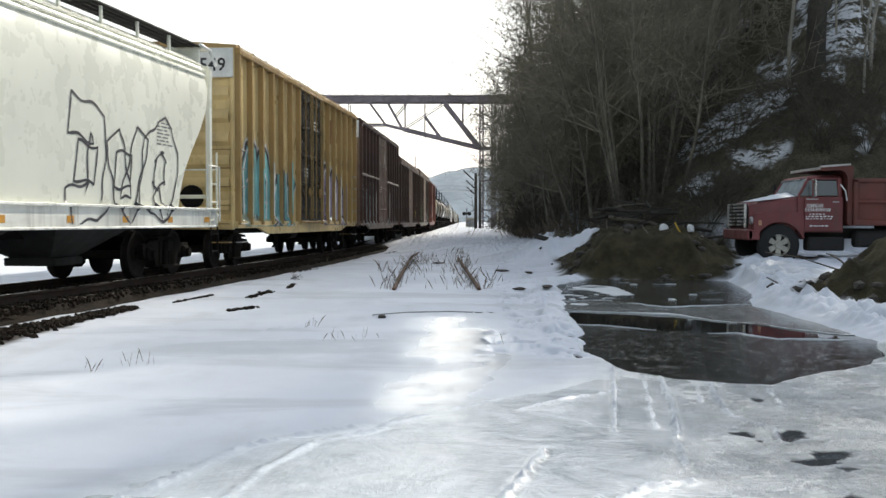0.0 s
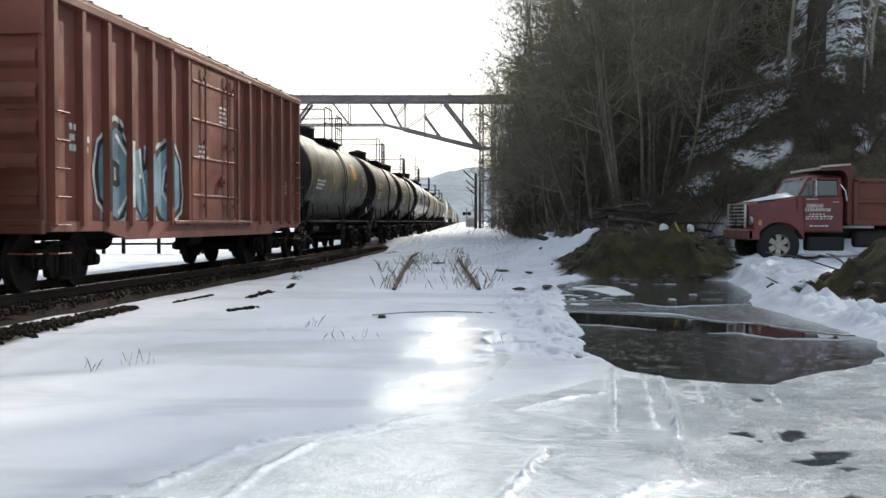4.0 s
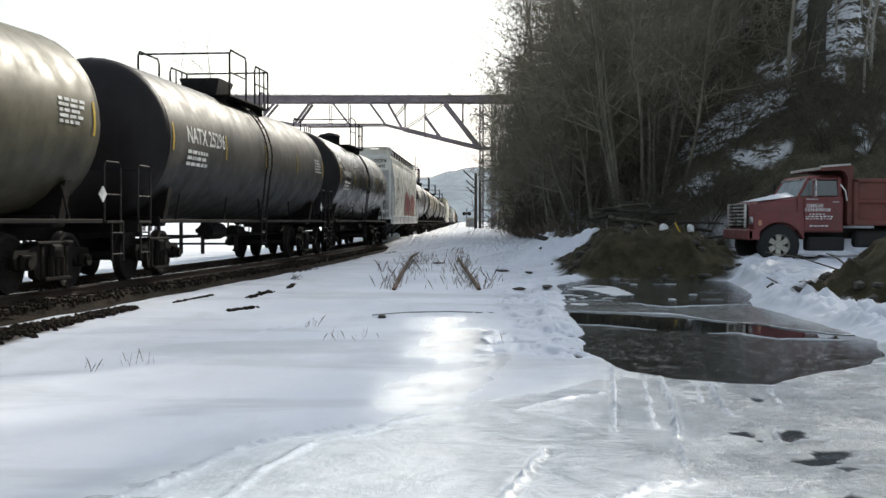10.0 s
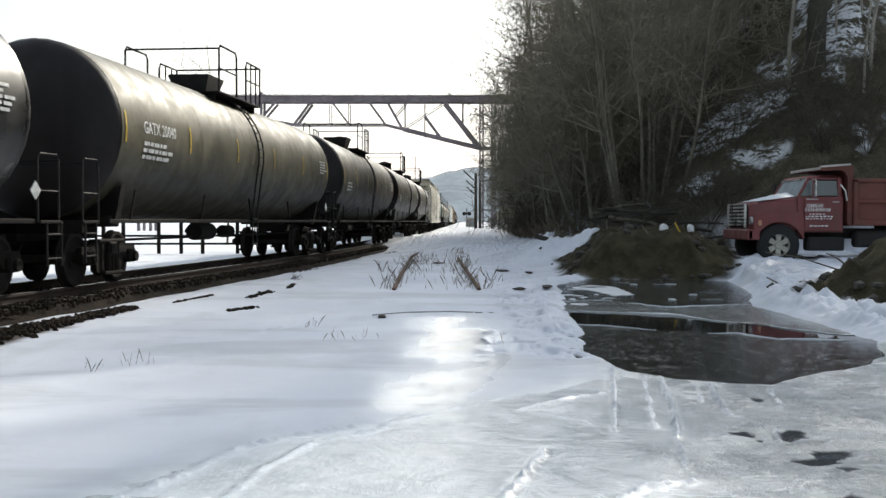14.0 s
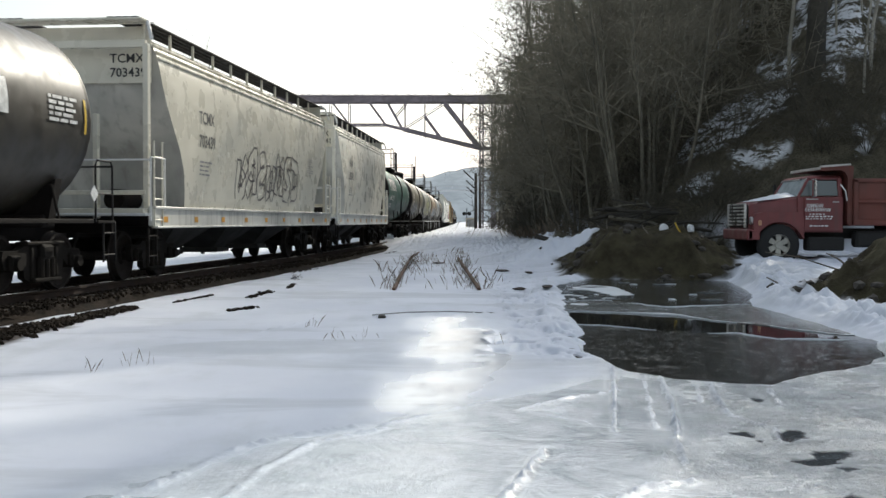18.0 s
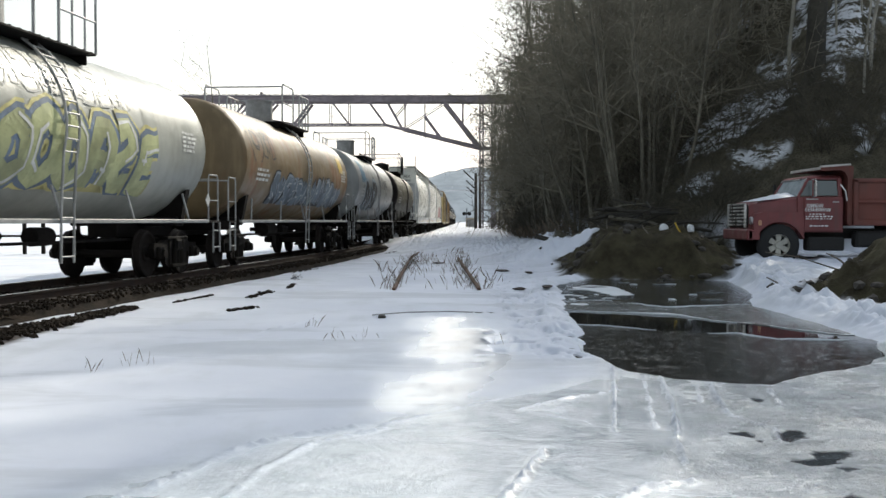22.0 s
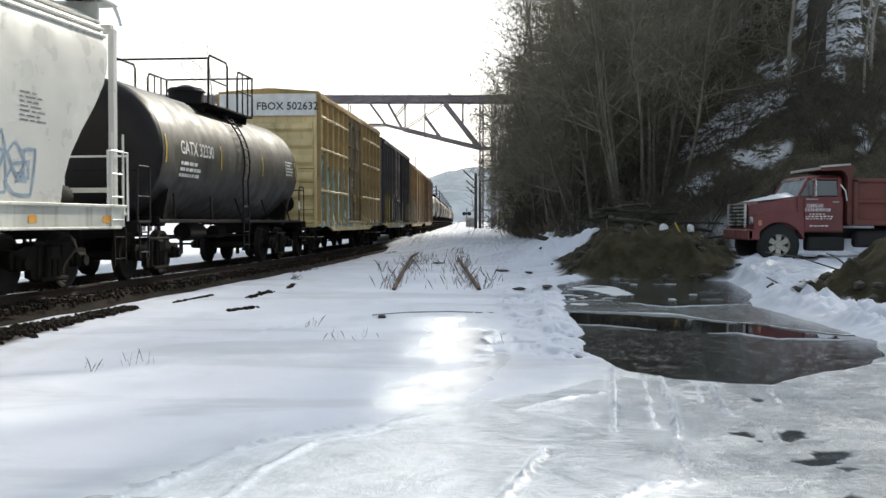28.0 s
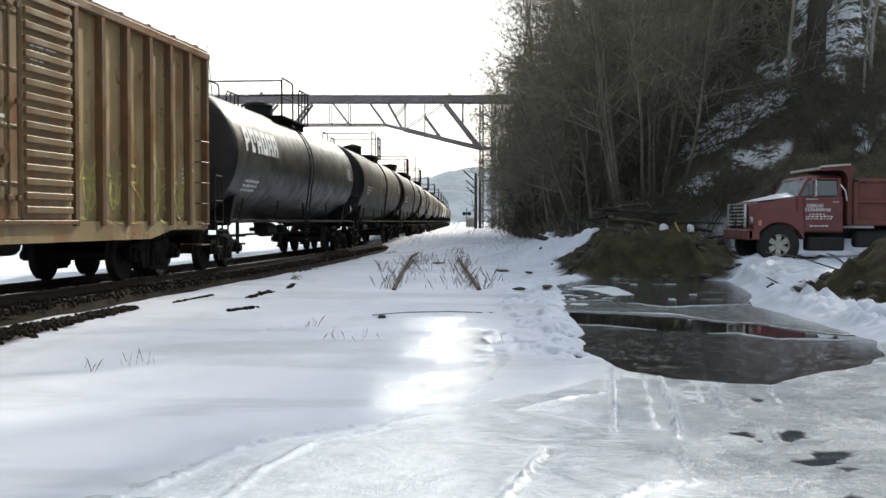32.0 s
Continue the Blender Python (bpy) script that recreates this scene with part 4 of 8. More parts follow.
def tank_car(name, label, length, color, dia=2.95, rough=0.46, grime=0.35, seed=0, dome="round", rail_mat=None, rust=0.0, top=4.05, spec=0.5,
             words=None, letters=0.0, logo=False, tape=True, tags=(), platform=True, dirt=(0.11, 0.088, 0.052), cap=None, patches=(), head_color=None):
    """A railway tank car. Its middle is the origin, on the rail heads."""
    car = thing(name, label, "tank car", group="freight train cars")
    rnd = random.Random(seed)
    rail_mat = rail_mat or M_BLACKRAIL
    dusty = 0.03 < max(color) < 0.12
    # dark cars: base toned down so the belly's shade sits in the colour
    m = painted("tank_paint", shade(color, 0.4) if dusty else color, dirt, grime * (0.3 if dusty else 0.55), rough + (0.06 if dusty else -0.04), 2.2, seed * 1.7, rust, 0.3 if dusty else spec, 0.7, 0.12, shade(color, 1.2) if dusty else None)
    R = dia / 2
    zc = top - R
    body = length - 1.95
    head = 0.55
    hy = body / 2 - head
    rings = []
    seg = 36
    prof = [(-hy - head * math.sin(a), R * math.cos(a) ** 0.85) for a in (1.5, 1.3, 1.05, 0.8, 0.55, 0.3, 0.1)] + [(-hy, R)]
    prof += [(-hy + 2 * hy * k / 8, R) for k in range(1, 8)]
    prof += [(-y, r) for y, r in prof[7::-1]]
    for y, r in prof:
        rings.append([(r * math.cos(2 * math.pi * k / seg), y, zc + r * math.sin(2 * math.pi * k / seg)) for k in range(seg)])
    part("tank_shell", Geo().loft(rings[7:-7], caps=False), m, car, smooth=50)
    # head colour is darkened for the shade on the end away from the sun
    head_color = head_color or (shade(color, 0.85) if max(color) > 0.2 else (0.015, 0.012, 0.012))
    mh = painted("shaded_tank_head_paint", head_color, shade(head_color, 1.5), grime, 0.5, 5.0, seed * 2.3, rust * 0.2, 0.25)
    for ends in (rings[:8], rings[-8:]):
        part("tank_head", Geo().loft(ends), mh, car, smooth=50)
    for y in (-hy, hy) + tuple(hy * f for f in (-0.5, 0.0, 0.5)):
        g = Geo()
        g.loft([[((R + 0.006) * math.cos(2 * math.pi * k / seg), y + o, zc + (R + 0.006) * math.sin(2 * math.pi * k / seg)) for k in range(seg)] for o in (-0.018, 0.018)], caps=False)
        part("weld_seam", g, m, car, smooth=50)

    def on(u, v, lift=0.010):
        a = v / R
        return ((R + lift) * math.cos(a), u, zc + (R + lift) * math.sin(a))

    def sheet(g, u0, v0, u1, v1):
        """A painted rectangle that follows the shell."""
        k = max(1, int(abs(v1 - v0) / 0.07))
        g.add([on(u, v0 + (v1 - v0) * i / k) for i in range(k + 1) for u in (u0, u1)], [(2 * i, 2 * i + 1, 2 * i + 3, 2 * i + 2) for i in range(k)])

    centres = length - 4.2
    for sy in (-1, 1):
        g = Geo()
        g.box((0, sy * (length / 2 - 1.75), 0.93), (0.62, 3.0, 0.30), 0.02)
        g.box((0, sy * centres / 2, 1.10), (2.3, 0.42, 0.20), 0.03)
        for sx in (-1, 1):
            g.prism([(0.45 * sx, 1.05), (1.18 * sx, 1.05), (1.32 * sx, 1.75), (1.0 * sx, 1.55)], 1, sy * centres / 2 - 0.10, sy * centres / 2 + 0.10)
        part("stub_sill", g, M_UNDER, car)
        ye = sy * (length / 2 - 0.62)
        g = Geo()
        g.box((0, ye, 1.085), (2.75, 0.62, 0.05), 0.01)
        part("end_platform", g, M_UNDER, car)
        part("end_beam", Geo().box((0, sy * (length / 2 - 0.36), 0.99), (2.7, 0.10, 0.18), 0.01), M_UNDER, car)
        g = Geo()
        for sx in (-1, 1):
            x = sx * 1.34
            g.tube([(x, ye + sy * 0.26, 1.08), (x, ye + sy * 0.26, 2.02), (x, ye + sy * 0.20, 2.10), (x, ye - sy * 0.28, 2.10), (x, ye - sy * 0.34, 2.02), (x, ye - sy * 0.34, 1.08)], 0.018)
            g.tube([(x, ye + sy * 0.26, 1.55), (x, ye - sy * 0.34, 1.55)], 0.014)
        g.tube([(-1.34, ye + sy * 0.26, 2.02), (1.34, ye + sy * 0.26, 2.02)], 0.018)
        part("end_handrail", g, rail_mat, car)
        for sx in (-1, 1):
            s = ladder_geo(sx * 1.38, ye + sy * 0.05, 0.42, 1.08, 0.42)
            part("step", s, rail_mat, car)
    for sx in (-1, 1):
        g = Geo()
        g.box((sx * 1.40, 0, 1.10), (0.07, length - 2.4, 0.07), 0.01)
        for k in range(5):
            y = -length / 2 + 2.2 + (length - 4.4) * k / 4
            g.tube([(sx * 1.38, y, 1.10), (sx * (R * 0.90), y + 0.25 * (1 if k < 2 else -1), 1.10 + 0.55)], 0.022)
        part("side_rail", g, M_GREYRAIL if rail_mat is not M_BLACKRAIL else M_UNDER, car, "long grab rail above the wheels")
    running_gear(car, length, centres)
    # bottom outlet and brake gear
    g = Geo()
    g.cyl((0, 0, zc - R + 0.05), (0, 0, 0.72), 0.2, 0.14, 12)
    g.box((0, 0, 0.86), (0.5, 0.5, 0.12), 0.03)
    part("bottom_outlet", g, M_UNDER, car)
    g = Geo()
    g.cyl((0.55, -1.9, 0.86), (0.55, -0.8, 0.86), 0.2, n=12)
    g.cyl((0.35, 0.9, 0.84), (0.35, 1.5, 0.84), 0.16, n=12)
    g.tube([(0.5, -centres / 2 + 1, 0.74), (0.5, centres / 2 - 1, 0.74)], 0.03)
    g.tube([(-0.4, -centres / 2 + 1, 0.70), (-0.4, centres / 2 - 1, 0.70)], 0.025)
    part("brake_gear", g, M_UNDER, car)
    # top fittings
    g = Geo()
    if dome == "round":
        g.cyl((0, 0, top - 0.05), (0, 0, top + 0.34), 0.42, n=20)
        g.cyl((0, 0, top + 0.34), (0, 0, top + 0.42), 0.47, 0.40, n=20)
        g.cyl((0, 0, top + 0.42), (0, 0, top + 0.50), 0.32, 0.10, n=16)
    elif dome == "box":
        g.loft([[(x * k, y * k, z) for x, y in ((-0.5, -0.62), (0.5, -0.62), (0.5, 0.62), (-0.5, 0.62))] for k, z in ((0.72, top - 0.05), (1, top + 0.40), (1, top + 0.44))])
        g.box((0.1, 0.1, top + 0.47), (0.25, 0.25, 0.08), 0.02)
    else:
        g.cyl((0, 0, top - 0.05), (0, 0, top + 0.62), 0.40, n=20)
        g.cyl((0, 0, top + 0.62), (0, 0, top + 0.66), 0.43, n=20)
    part("manway", g, cap or M_BLACKRAIL, car, "domed top fitting")
    pl = 1.75 if platform else 1.1
    g = Geo()
    for sx in (-1, 1):
        g.box((sx * 0.86, 0, top - 0.13), (0.55, pl * 2, 0.04), 0.008)
        for y in (-pl + 0.1, 0, pl - 0.1):
            g.box((sx * 0.75, y, top - 0.22), (0.5, 0.05, 0.18), 0.01)
        for k in range(12):
            g.box((sx * 0.86, -pl + 0.15 + k * (2 * pl - 0.3) / 11, top - 0.102), (0.53, 0.04, 0.016), 0.003)
    part("top_platform", g, M_UNDER, car)
    hr = top + 0.95
    for sx in (-1, 1):
        x = sx * 1.12
        g = Geo()
        g.tube([(x, -pl, top - 0.12), (x, -pl, hr - 0.1), (x, -pl + 0.1, hr), (x, -0.45, hr), (x, -0.35, hr - 0.1), (x, -0.35, top - 0.12)], 0.026)
        g.tube([(x, -pl, top + 0.42), (x, -0.35, top + 0.42)], 0.02)
        part("top_railing", g, rail_mat, car)
        g = Geo()
        g.tube([(x, 0.45, top - 0.12), (x, 0.45, hr - 0.2), (x, 0.55, hr - 0.08), (x, pl, hr - 0.08), (x, pl, top - 0.12)], 0.026)
        g.tube([(x, 0.45, top + 0.42), (x, pl, top + 0.42)], 0.02)
        for y in (0.9, 1.35):
            g.tube([(x, y, top - 0.12), (x, y, hr - 0.08)], 0.02)
        part("top_railing", g, rail_mat, car)
    for y in (-pl, pl):
        part("cross_railing", Geo().tube([(-1.12, y, hr - 0.08), (1.12, y, hr - 0.08)], 0.024), rail_mat, car)
    # ladder bent round the shell
    g = Geo()
    for dy in (-0.21, 0.21):
        pts = [(1.46, dy, 0.45), (1.47, dy, 1.3)]
        for k in range(9):
            a = radians(-15 + 72 * k / 8)
            pts.append(((R + 0.10) * math.cos(a), dy, zc + (R + 0.10) * math.sin(a)))
        g.tube(pts, 0.022)
    for z in (0.55, 0.85, 1.15, 1.45):
        g.cyl((1.465, -0.21, z), (1.465, 0.21, z), 0.015, n=6)
    for k in range(11):
        a = radians(-15 + 72 * k / 10)
        p = ((R + 0.10) * math.cos(a), zc + (R + 0.10) * math.sin(a))
        g.cyl((p[0], -0.21, p[1]), (p[0], 0.21, p[1]), 0.015, n=6)
    part("ladder", g, rail_mat, car)
    # markings
    u = -hy + 0.7
    if logo:
        h = 0.60
        for k in range(6):
            w = 0.46
            b = Geo()
            x0 = u + k * (w + 0.09)
            st = 0.16
            sheet(b, x0, 0.08, x0 + st, 0.08 + h)
            sheet(b, x0 + st, 0.08 + h - st, x0 + w, 0.08 + h)
            sheet(b, x0 + w - st, 0.08 + (0.25 if k < 2 else 0.0), x0 + w, 0.08 + h - st)
            if k % 2 == 0 or k > 3:
                sheet(b, x0 + st, 0.08 + 0.2, x0 + w - st, 0.08 + 0.2 + 0.12)
            else:
                sheet(b, x0 + st, 0.08, x0 + w - st, 0.08 + st)
            part("logo_block", b, M_WHITE, car, "bold white logo block", None)
    if words:
        h = letters or 0.30
        part("lettering", text_geo(words, h, lambda a, b: on(u + 0.25 + a, (-0.42 if logo else 0.0) + b)), M_STENCIL, car, "white reporting mark", None)
    part("stencil", bars_geo(3, lambda a, b: on(u + 0.3 + a, (-0.66 if logo else -0.22) + b), rnd, 0.07, 0.05, 1.3), M_STENCIL, car, "small white stencilled lines", None)["kind"] = "stuff"
    part("data_panel", bars_geo(5, lambda a, b: on(hy - 1.25 + a, 0.25 + b), rnd, 0.05, 0.035, 0.75), M_STENCIL, car, "small white stencilled data panel", None)["kind"] = "stuff"
    if tape:
        for k in range(int(body // 2.6)):
            y = -hy + 0.15 + k * (2 * hy - 0.3) / max(1, int(body // 2.6) - 1)
            b = Geo()
            sheet(b, y - 0.03, -0.22, y + 0.03, 0.32)
            part("reflector_strip", b, M_YELLOW, car, "yellow reflective strip", None)
    g = Geo()
    g.box((1.36, length / 2 - 1.05, 1.55), (0.02, 0.20, 0.20), 0.004, Euler((radians(45), 0, 0)).to_matrix())
    part("placard", g, M_STENCIL, car, "small diamond-shaped placard")
    for pu, pv, pw, ph, pm in patches:
        b = Geo()
        sheet(b, pu, pv, pu + pw, pv + ph)
        part("paint_patch", b, pm, car, "", None)
    for (gu, gv, gw, gh, cols, st) in tags:
        graffiti(car, on, gu, gv, gw, gh, cols, seed + 5, st)
    return car, centres


def hopper_car(name, label, length, color, seed=0, top=4.62, dirt=(0.16, 0.14, 0.12), grime=0.3, words=None, number=None, tags=(), rough=0.4, end_inset=0.5, sill_color=None, tub=False):
    """A covered hopper with smooth curved sides."""
    car = thing(name, label, "hopper car", group="freight train cars")
    rnd = random.Random(seed)
    m = painted("hopper_paint", tuple(min(0.86, c * k) for c, k in zip(color, (1.20, 1.16, 1.07))), dirt, grime * 0.16, rough - 0.1, 1.6, seed * 1.3, 0.0, 0.75, 0.18, 0.04)
    md = painted("hopper_end_paint", shade(color, 0.9), dirt, grime + 0.1, 0.6, 4.0, seed + 2.0)
    half = length / 2 - 0.75
    # (x, z, cut back from the end)
    prof = [(1.50, 1.32, 1.95), (1.53, 1.7, 1.90), (1.565, 2.1, 1.75), (1.59, 2.5, 1.45), (1.60, 2.9, 1.05), (1.60, 3.3, 0.72), (1.585, 3.6, end_inset + 0.06), (1.56, 3.85, end_inset)]
    prof += [(1.50, top - 0.50, end_inset), (1.42, top - 0.30, end_inset), (1.20, top - 0.12, end_inset), (0.80, top - 0.02, end_inset), (0.0, top, end_inset)]
    if tub:
        prof = [(1.22, 1.32, 2.15), (1.40, 1.55, 2.10), (1.52, 1.90, 1.98), (1.59, 2.30, 1.72), (1.61, 2.70, 1.36), (1.60, 3.10, 1.02), (1.55, 3.45, 0.76), (1.47, 3.75, 0.58)]
        prof += [(1.36, top - 0.55, 0.50), (1.20, top - 0.33, end_inset), (0.98, top - 0.16, end_inset), (0.60, top - 0.03, end_inset), (0.0, top, end_inset)]
    full = prof + [(-x, z, c) for x, z, c in prof[-2::-1]]
    cols = [0.0, 0.02, 0.1, 0.25, 0.4, 0.5, 0.6, 0.75, 0.9, 0.98, 1.0]
    rings = []
    for f in cols:
        rings.append([(x, (-half + c) + f * (2 * half - 2 * c), z) for x, z, c in full])
    n = len(full)
    g = Geo()
    g.loft(rings, closed=False)
    part("hopper_body", g, m, car, smooth=40)
    for sy in (-1, 1):
        g = Geo()
        a = [(x, sy * (half - c - 0.012), z) for x, z, c in prof]
        b = [(-x, y, z) for x, y, z in a]
        g.loft([a, b], closed=False)
        part("slope_sheet", g, md, car, "sloping end sheet")
        g = Geo()
        g.box((0, sy * (half - 0.06), 1.62), (2.9, 0.10, 0.08), 0.01)
        g.box((0, sy * (half - 0.30), 1.28), (3.0, 1.1, 0.10), 0.01)
        for sx in (-1, 1):
            g.box((sx * 1.45, sy * (half - 0.10), 2.75), (0.10, 0.14, 3.1), 0.01)
            g.box((sx * 0.5, sy * (half - 0.10), 2.1), (0.09, 0.12, 1.9), 0.01)
        g.box((0, sy * (half - 0.10), top - 0.32), (2.9, 0.12, 0.14), 0.01)
        part("end_frame", g, m, car)
        g = Geo()
        g.box((0, sy * (half - end_inset + 0.02), top - 0.46), (2.8, 0.05, 1.04), 0.01)
        part("end_panel", g, m, car)
        for sx in (-1, 1):
            part("end_ladder", ladder_geo(sx * 1.60, sy * (half - 0.26), 1.0, 2.55, 0.42, "y", 0.38, 0.016), m, car)
            part("step", ladder_geo(sx * 1.55, sy * (half - 0.08), 0.35, 0.98, 0.40), M_UNDER, car)
        g = Geo()
        for sx in (-1, 1):
            g.tube([(sx * 1.60, sy * (half + 0.12), 1.1), (sx * 1.60, sy * (half + 0.12), 2.25), (sx * 1.60, sy * (half - 0.6), 2.25), (sx * 1.60, sy * (half - 0.6), 1.3)], 0.02)
        g.tube([(-1.6, sy * (half + 0.12), 2.2), (1.6, sy * (half + 0.12), 2.2)], 0.02)
        g.box((0, sy * (half + 0.05), 1.22), (3.1, 0.42, 0.05), 0.01)
        part("end_handrail", g, M_WHITE if color[0] > 0.3 else M_GREYRAIL, car)
    ms = painted("hopper_sill_paint", sill_color or color, dirt, grime + 0.15, rough + 0.1, 5.0, seed + 4.0)
    for sx in (-1, 1):
        g = Geo()
        out = [(-half, 1.02), (-half + 0.25, 0.98), (half - 0.25, 0.98), (half, 1.02), (half, 1.33), (-half, 1.33)]
        g.prism(out, 0, sx * 1.55 - 0.04, sx * 1.55 + 0.04)
        g.box((sx * 1.58, 0, 1.345), (0.14, 2 * half, 0.05), 0.01)
        g.box((sx * 1.57, 0, 0.99), (0.12, 2 * half - 0.3, 0.04), 0.01)
        part("side_sill", g, ms, car)
        for k in range(9):
            b = Geo()
            y = -half + 0.6 + k * (2 * half - 1.2) / 8
            b.box((sx * 1.594, y, 1.13), (0.006, 0.34 if k in (0, 8) else 0.22, 0.11), 0.0)
            part("reflector_strip", b, M_ORANGE, car, "orange reflective strip")
        g = Geo()
        for z, x in ((top - 0.55, 1.36),) if tub else ((top - 0.28, 1.42), (top - 0.40, 1.48), (top - 0.52, 1.52)):
            g.box((sx * x, 0, z), (0.06, 2 * (half - end_inset), 0.045), 0.01)
        part("roof_rib", g, m, car)
    # a fraction of the car colour: grime and under-car shade in one tone
    mch = painted("shaded_grimy_chute_paint", shade(color, 0.035), (0.02, 0.016, 0.012), 0.6, 0.85, 5.0, seed + 6.0)
    for k in range(3):
        yc = (k - 1) * (2 * half - 4.6) / 3
        w = (2 * half - 4.6) / 6
        g = Geo()
        g.loft([[(x * 1.40, yc - w, 1.34), (x * 1.40, yc + w, 1.34), (x * 0.35, yc + 0.45, 0.45), (x * 0.35, yc - 0.45, 0.45)] for x in (-1, 1)])
        g.box((0, yc, 0.40), (0.95, 1.0, 0.14), 0.02)
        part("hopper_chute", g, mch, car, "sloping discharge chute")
    g = Geo()
    g.box((0, 0, 0.95), (0.5, 2 * half + 0.4, 0.30), 0.02)
    for sy in (-1, 1):
        g.box((0, sy * (length / 2 - 2.1), 1.12), (2.9, 0.5, 0.22), 0.03)
        g.cyl((0.7, sy * (half - 1.3), 1.5), (0.7, sy * (half - 0.4), 1.5), 0.2, n=12)
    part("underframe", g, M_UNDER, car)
    # roof walkway and hatches
    for sx in (-1, 1):
        g = Geo()
        for k in range(4):
            g.box((sx * (0.86 + 0.15 * k), 0, top + 0.13), (0.13, 2 * half + 0.2, 0.035), 0.006)
        for k in range(28):
            g.box((sx * 1.085, -half + 0.1 + k * (2 * half - 0.2) / 27, top + 0.125), (0.58, 0.03, 0.025), 0.0)
        part("roof_walkway", g, M_BLACKRAIL, car, "dark grating walkway along the roof")
        for k in range(12):
            y = -half + 0.4 + k * (2 * half - 0.8) / 11
            g = Geo().box((sx * 1.30, y, top - 0.04), (0.05, 0.06, 0.30), 0.006)
            part("walkway_bracket", g, m, car)
        if sx > 0:
            for sy in (-1, 1):
                part("roof_platform", Geo().box((0, sy * (half - 0.12), top + 0.105), (2.9, 0.5, 0.04), 0.008), m, car)
        for sy in (-1, 1):
            g = Geo().tube([(sx * 1.42, sy * (half - 0.5), top + 0.14), (sx * 1.48, sy * (half - 0.1), top + 0.08), (sx * 1.58, sy * (half - 0.02), top - 0.25)], 0.035)
            part("corner_grab", g, M_WHITE if color[0] > 0.3 else M_GREYRAIL, car)
    g = Geo()
    g.box((0, 0, top + 0.06), (0.75, 2 * half - 2.4, 0.16), 0.03)
    part("hatch_trough", g, M_UNDER, car)
    running_gear(car, length, length - 4.4)

    xs = np.array([p[0] for p in prof[:8]])
    zs = np.array([p[1] for p in prof[:8]])

    def on(u, v, lift=0.006):
        if v < 1.36:
            return (1.65 + lift if v > 1.32 else 1.592 + lift, u, v)
        return (float(np.interp(v, zs, xs)) + lift, u, v)

    if words and number:
        for dz, line in ((0.0, words), (-0.26, number)):
            part("lettering", text_geo(line, 0.17, lambda a, b: (0.62 + a, -(half - end_inset + 0.055), top - 0.60 + dz + b)), M_BLACK, car, "small black car number on the end", None)
    if words:
        part("lettering", text_geo(words, 0.26, lambda a, b: on(-half + 2.6 + a, 3.10 + b)), M_BLACK, car, "black reporting mark", None)
    if number:
        part("lettering", text_geo(number, 0.26, lambda a, b: on(-half + 2.6 + a, 2.62 + b)), M_BLACK, car, "black car number", None)
    part("stencil", bars_geo(4, lambda a, b: on(-half + 2.7 + a, 2.30 + b), rnd, 0.035, 0.05, 0.6), M_GREYTEXT, car, "small black stencilled lines", None)["kind"] = "stuff"
    part("data_panel", bars_geo(7, lambda a, b: on(half - 3.2 + a, 2.9 + b), rnd, 0.025, 0.04, 0.6), M_GREYTEXT, car, "small black stencilled data panel", None)["kind"] = "stuff"
    for gu, gv, gw, gh, cols_, st in tags:
        graffiti(car, on, gu, gv, gw, gh, cols_, seed + 9, st)
    return car, length - 4.4


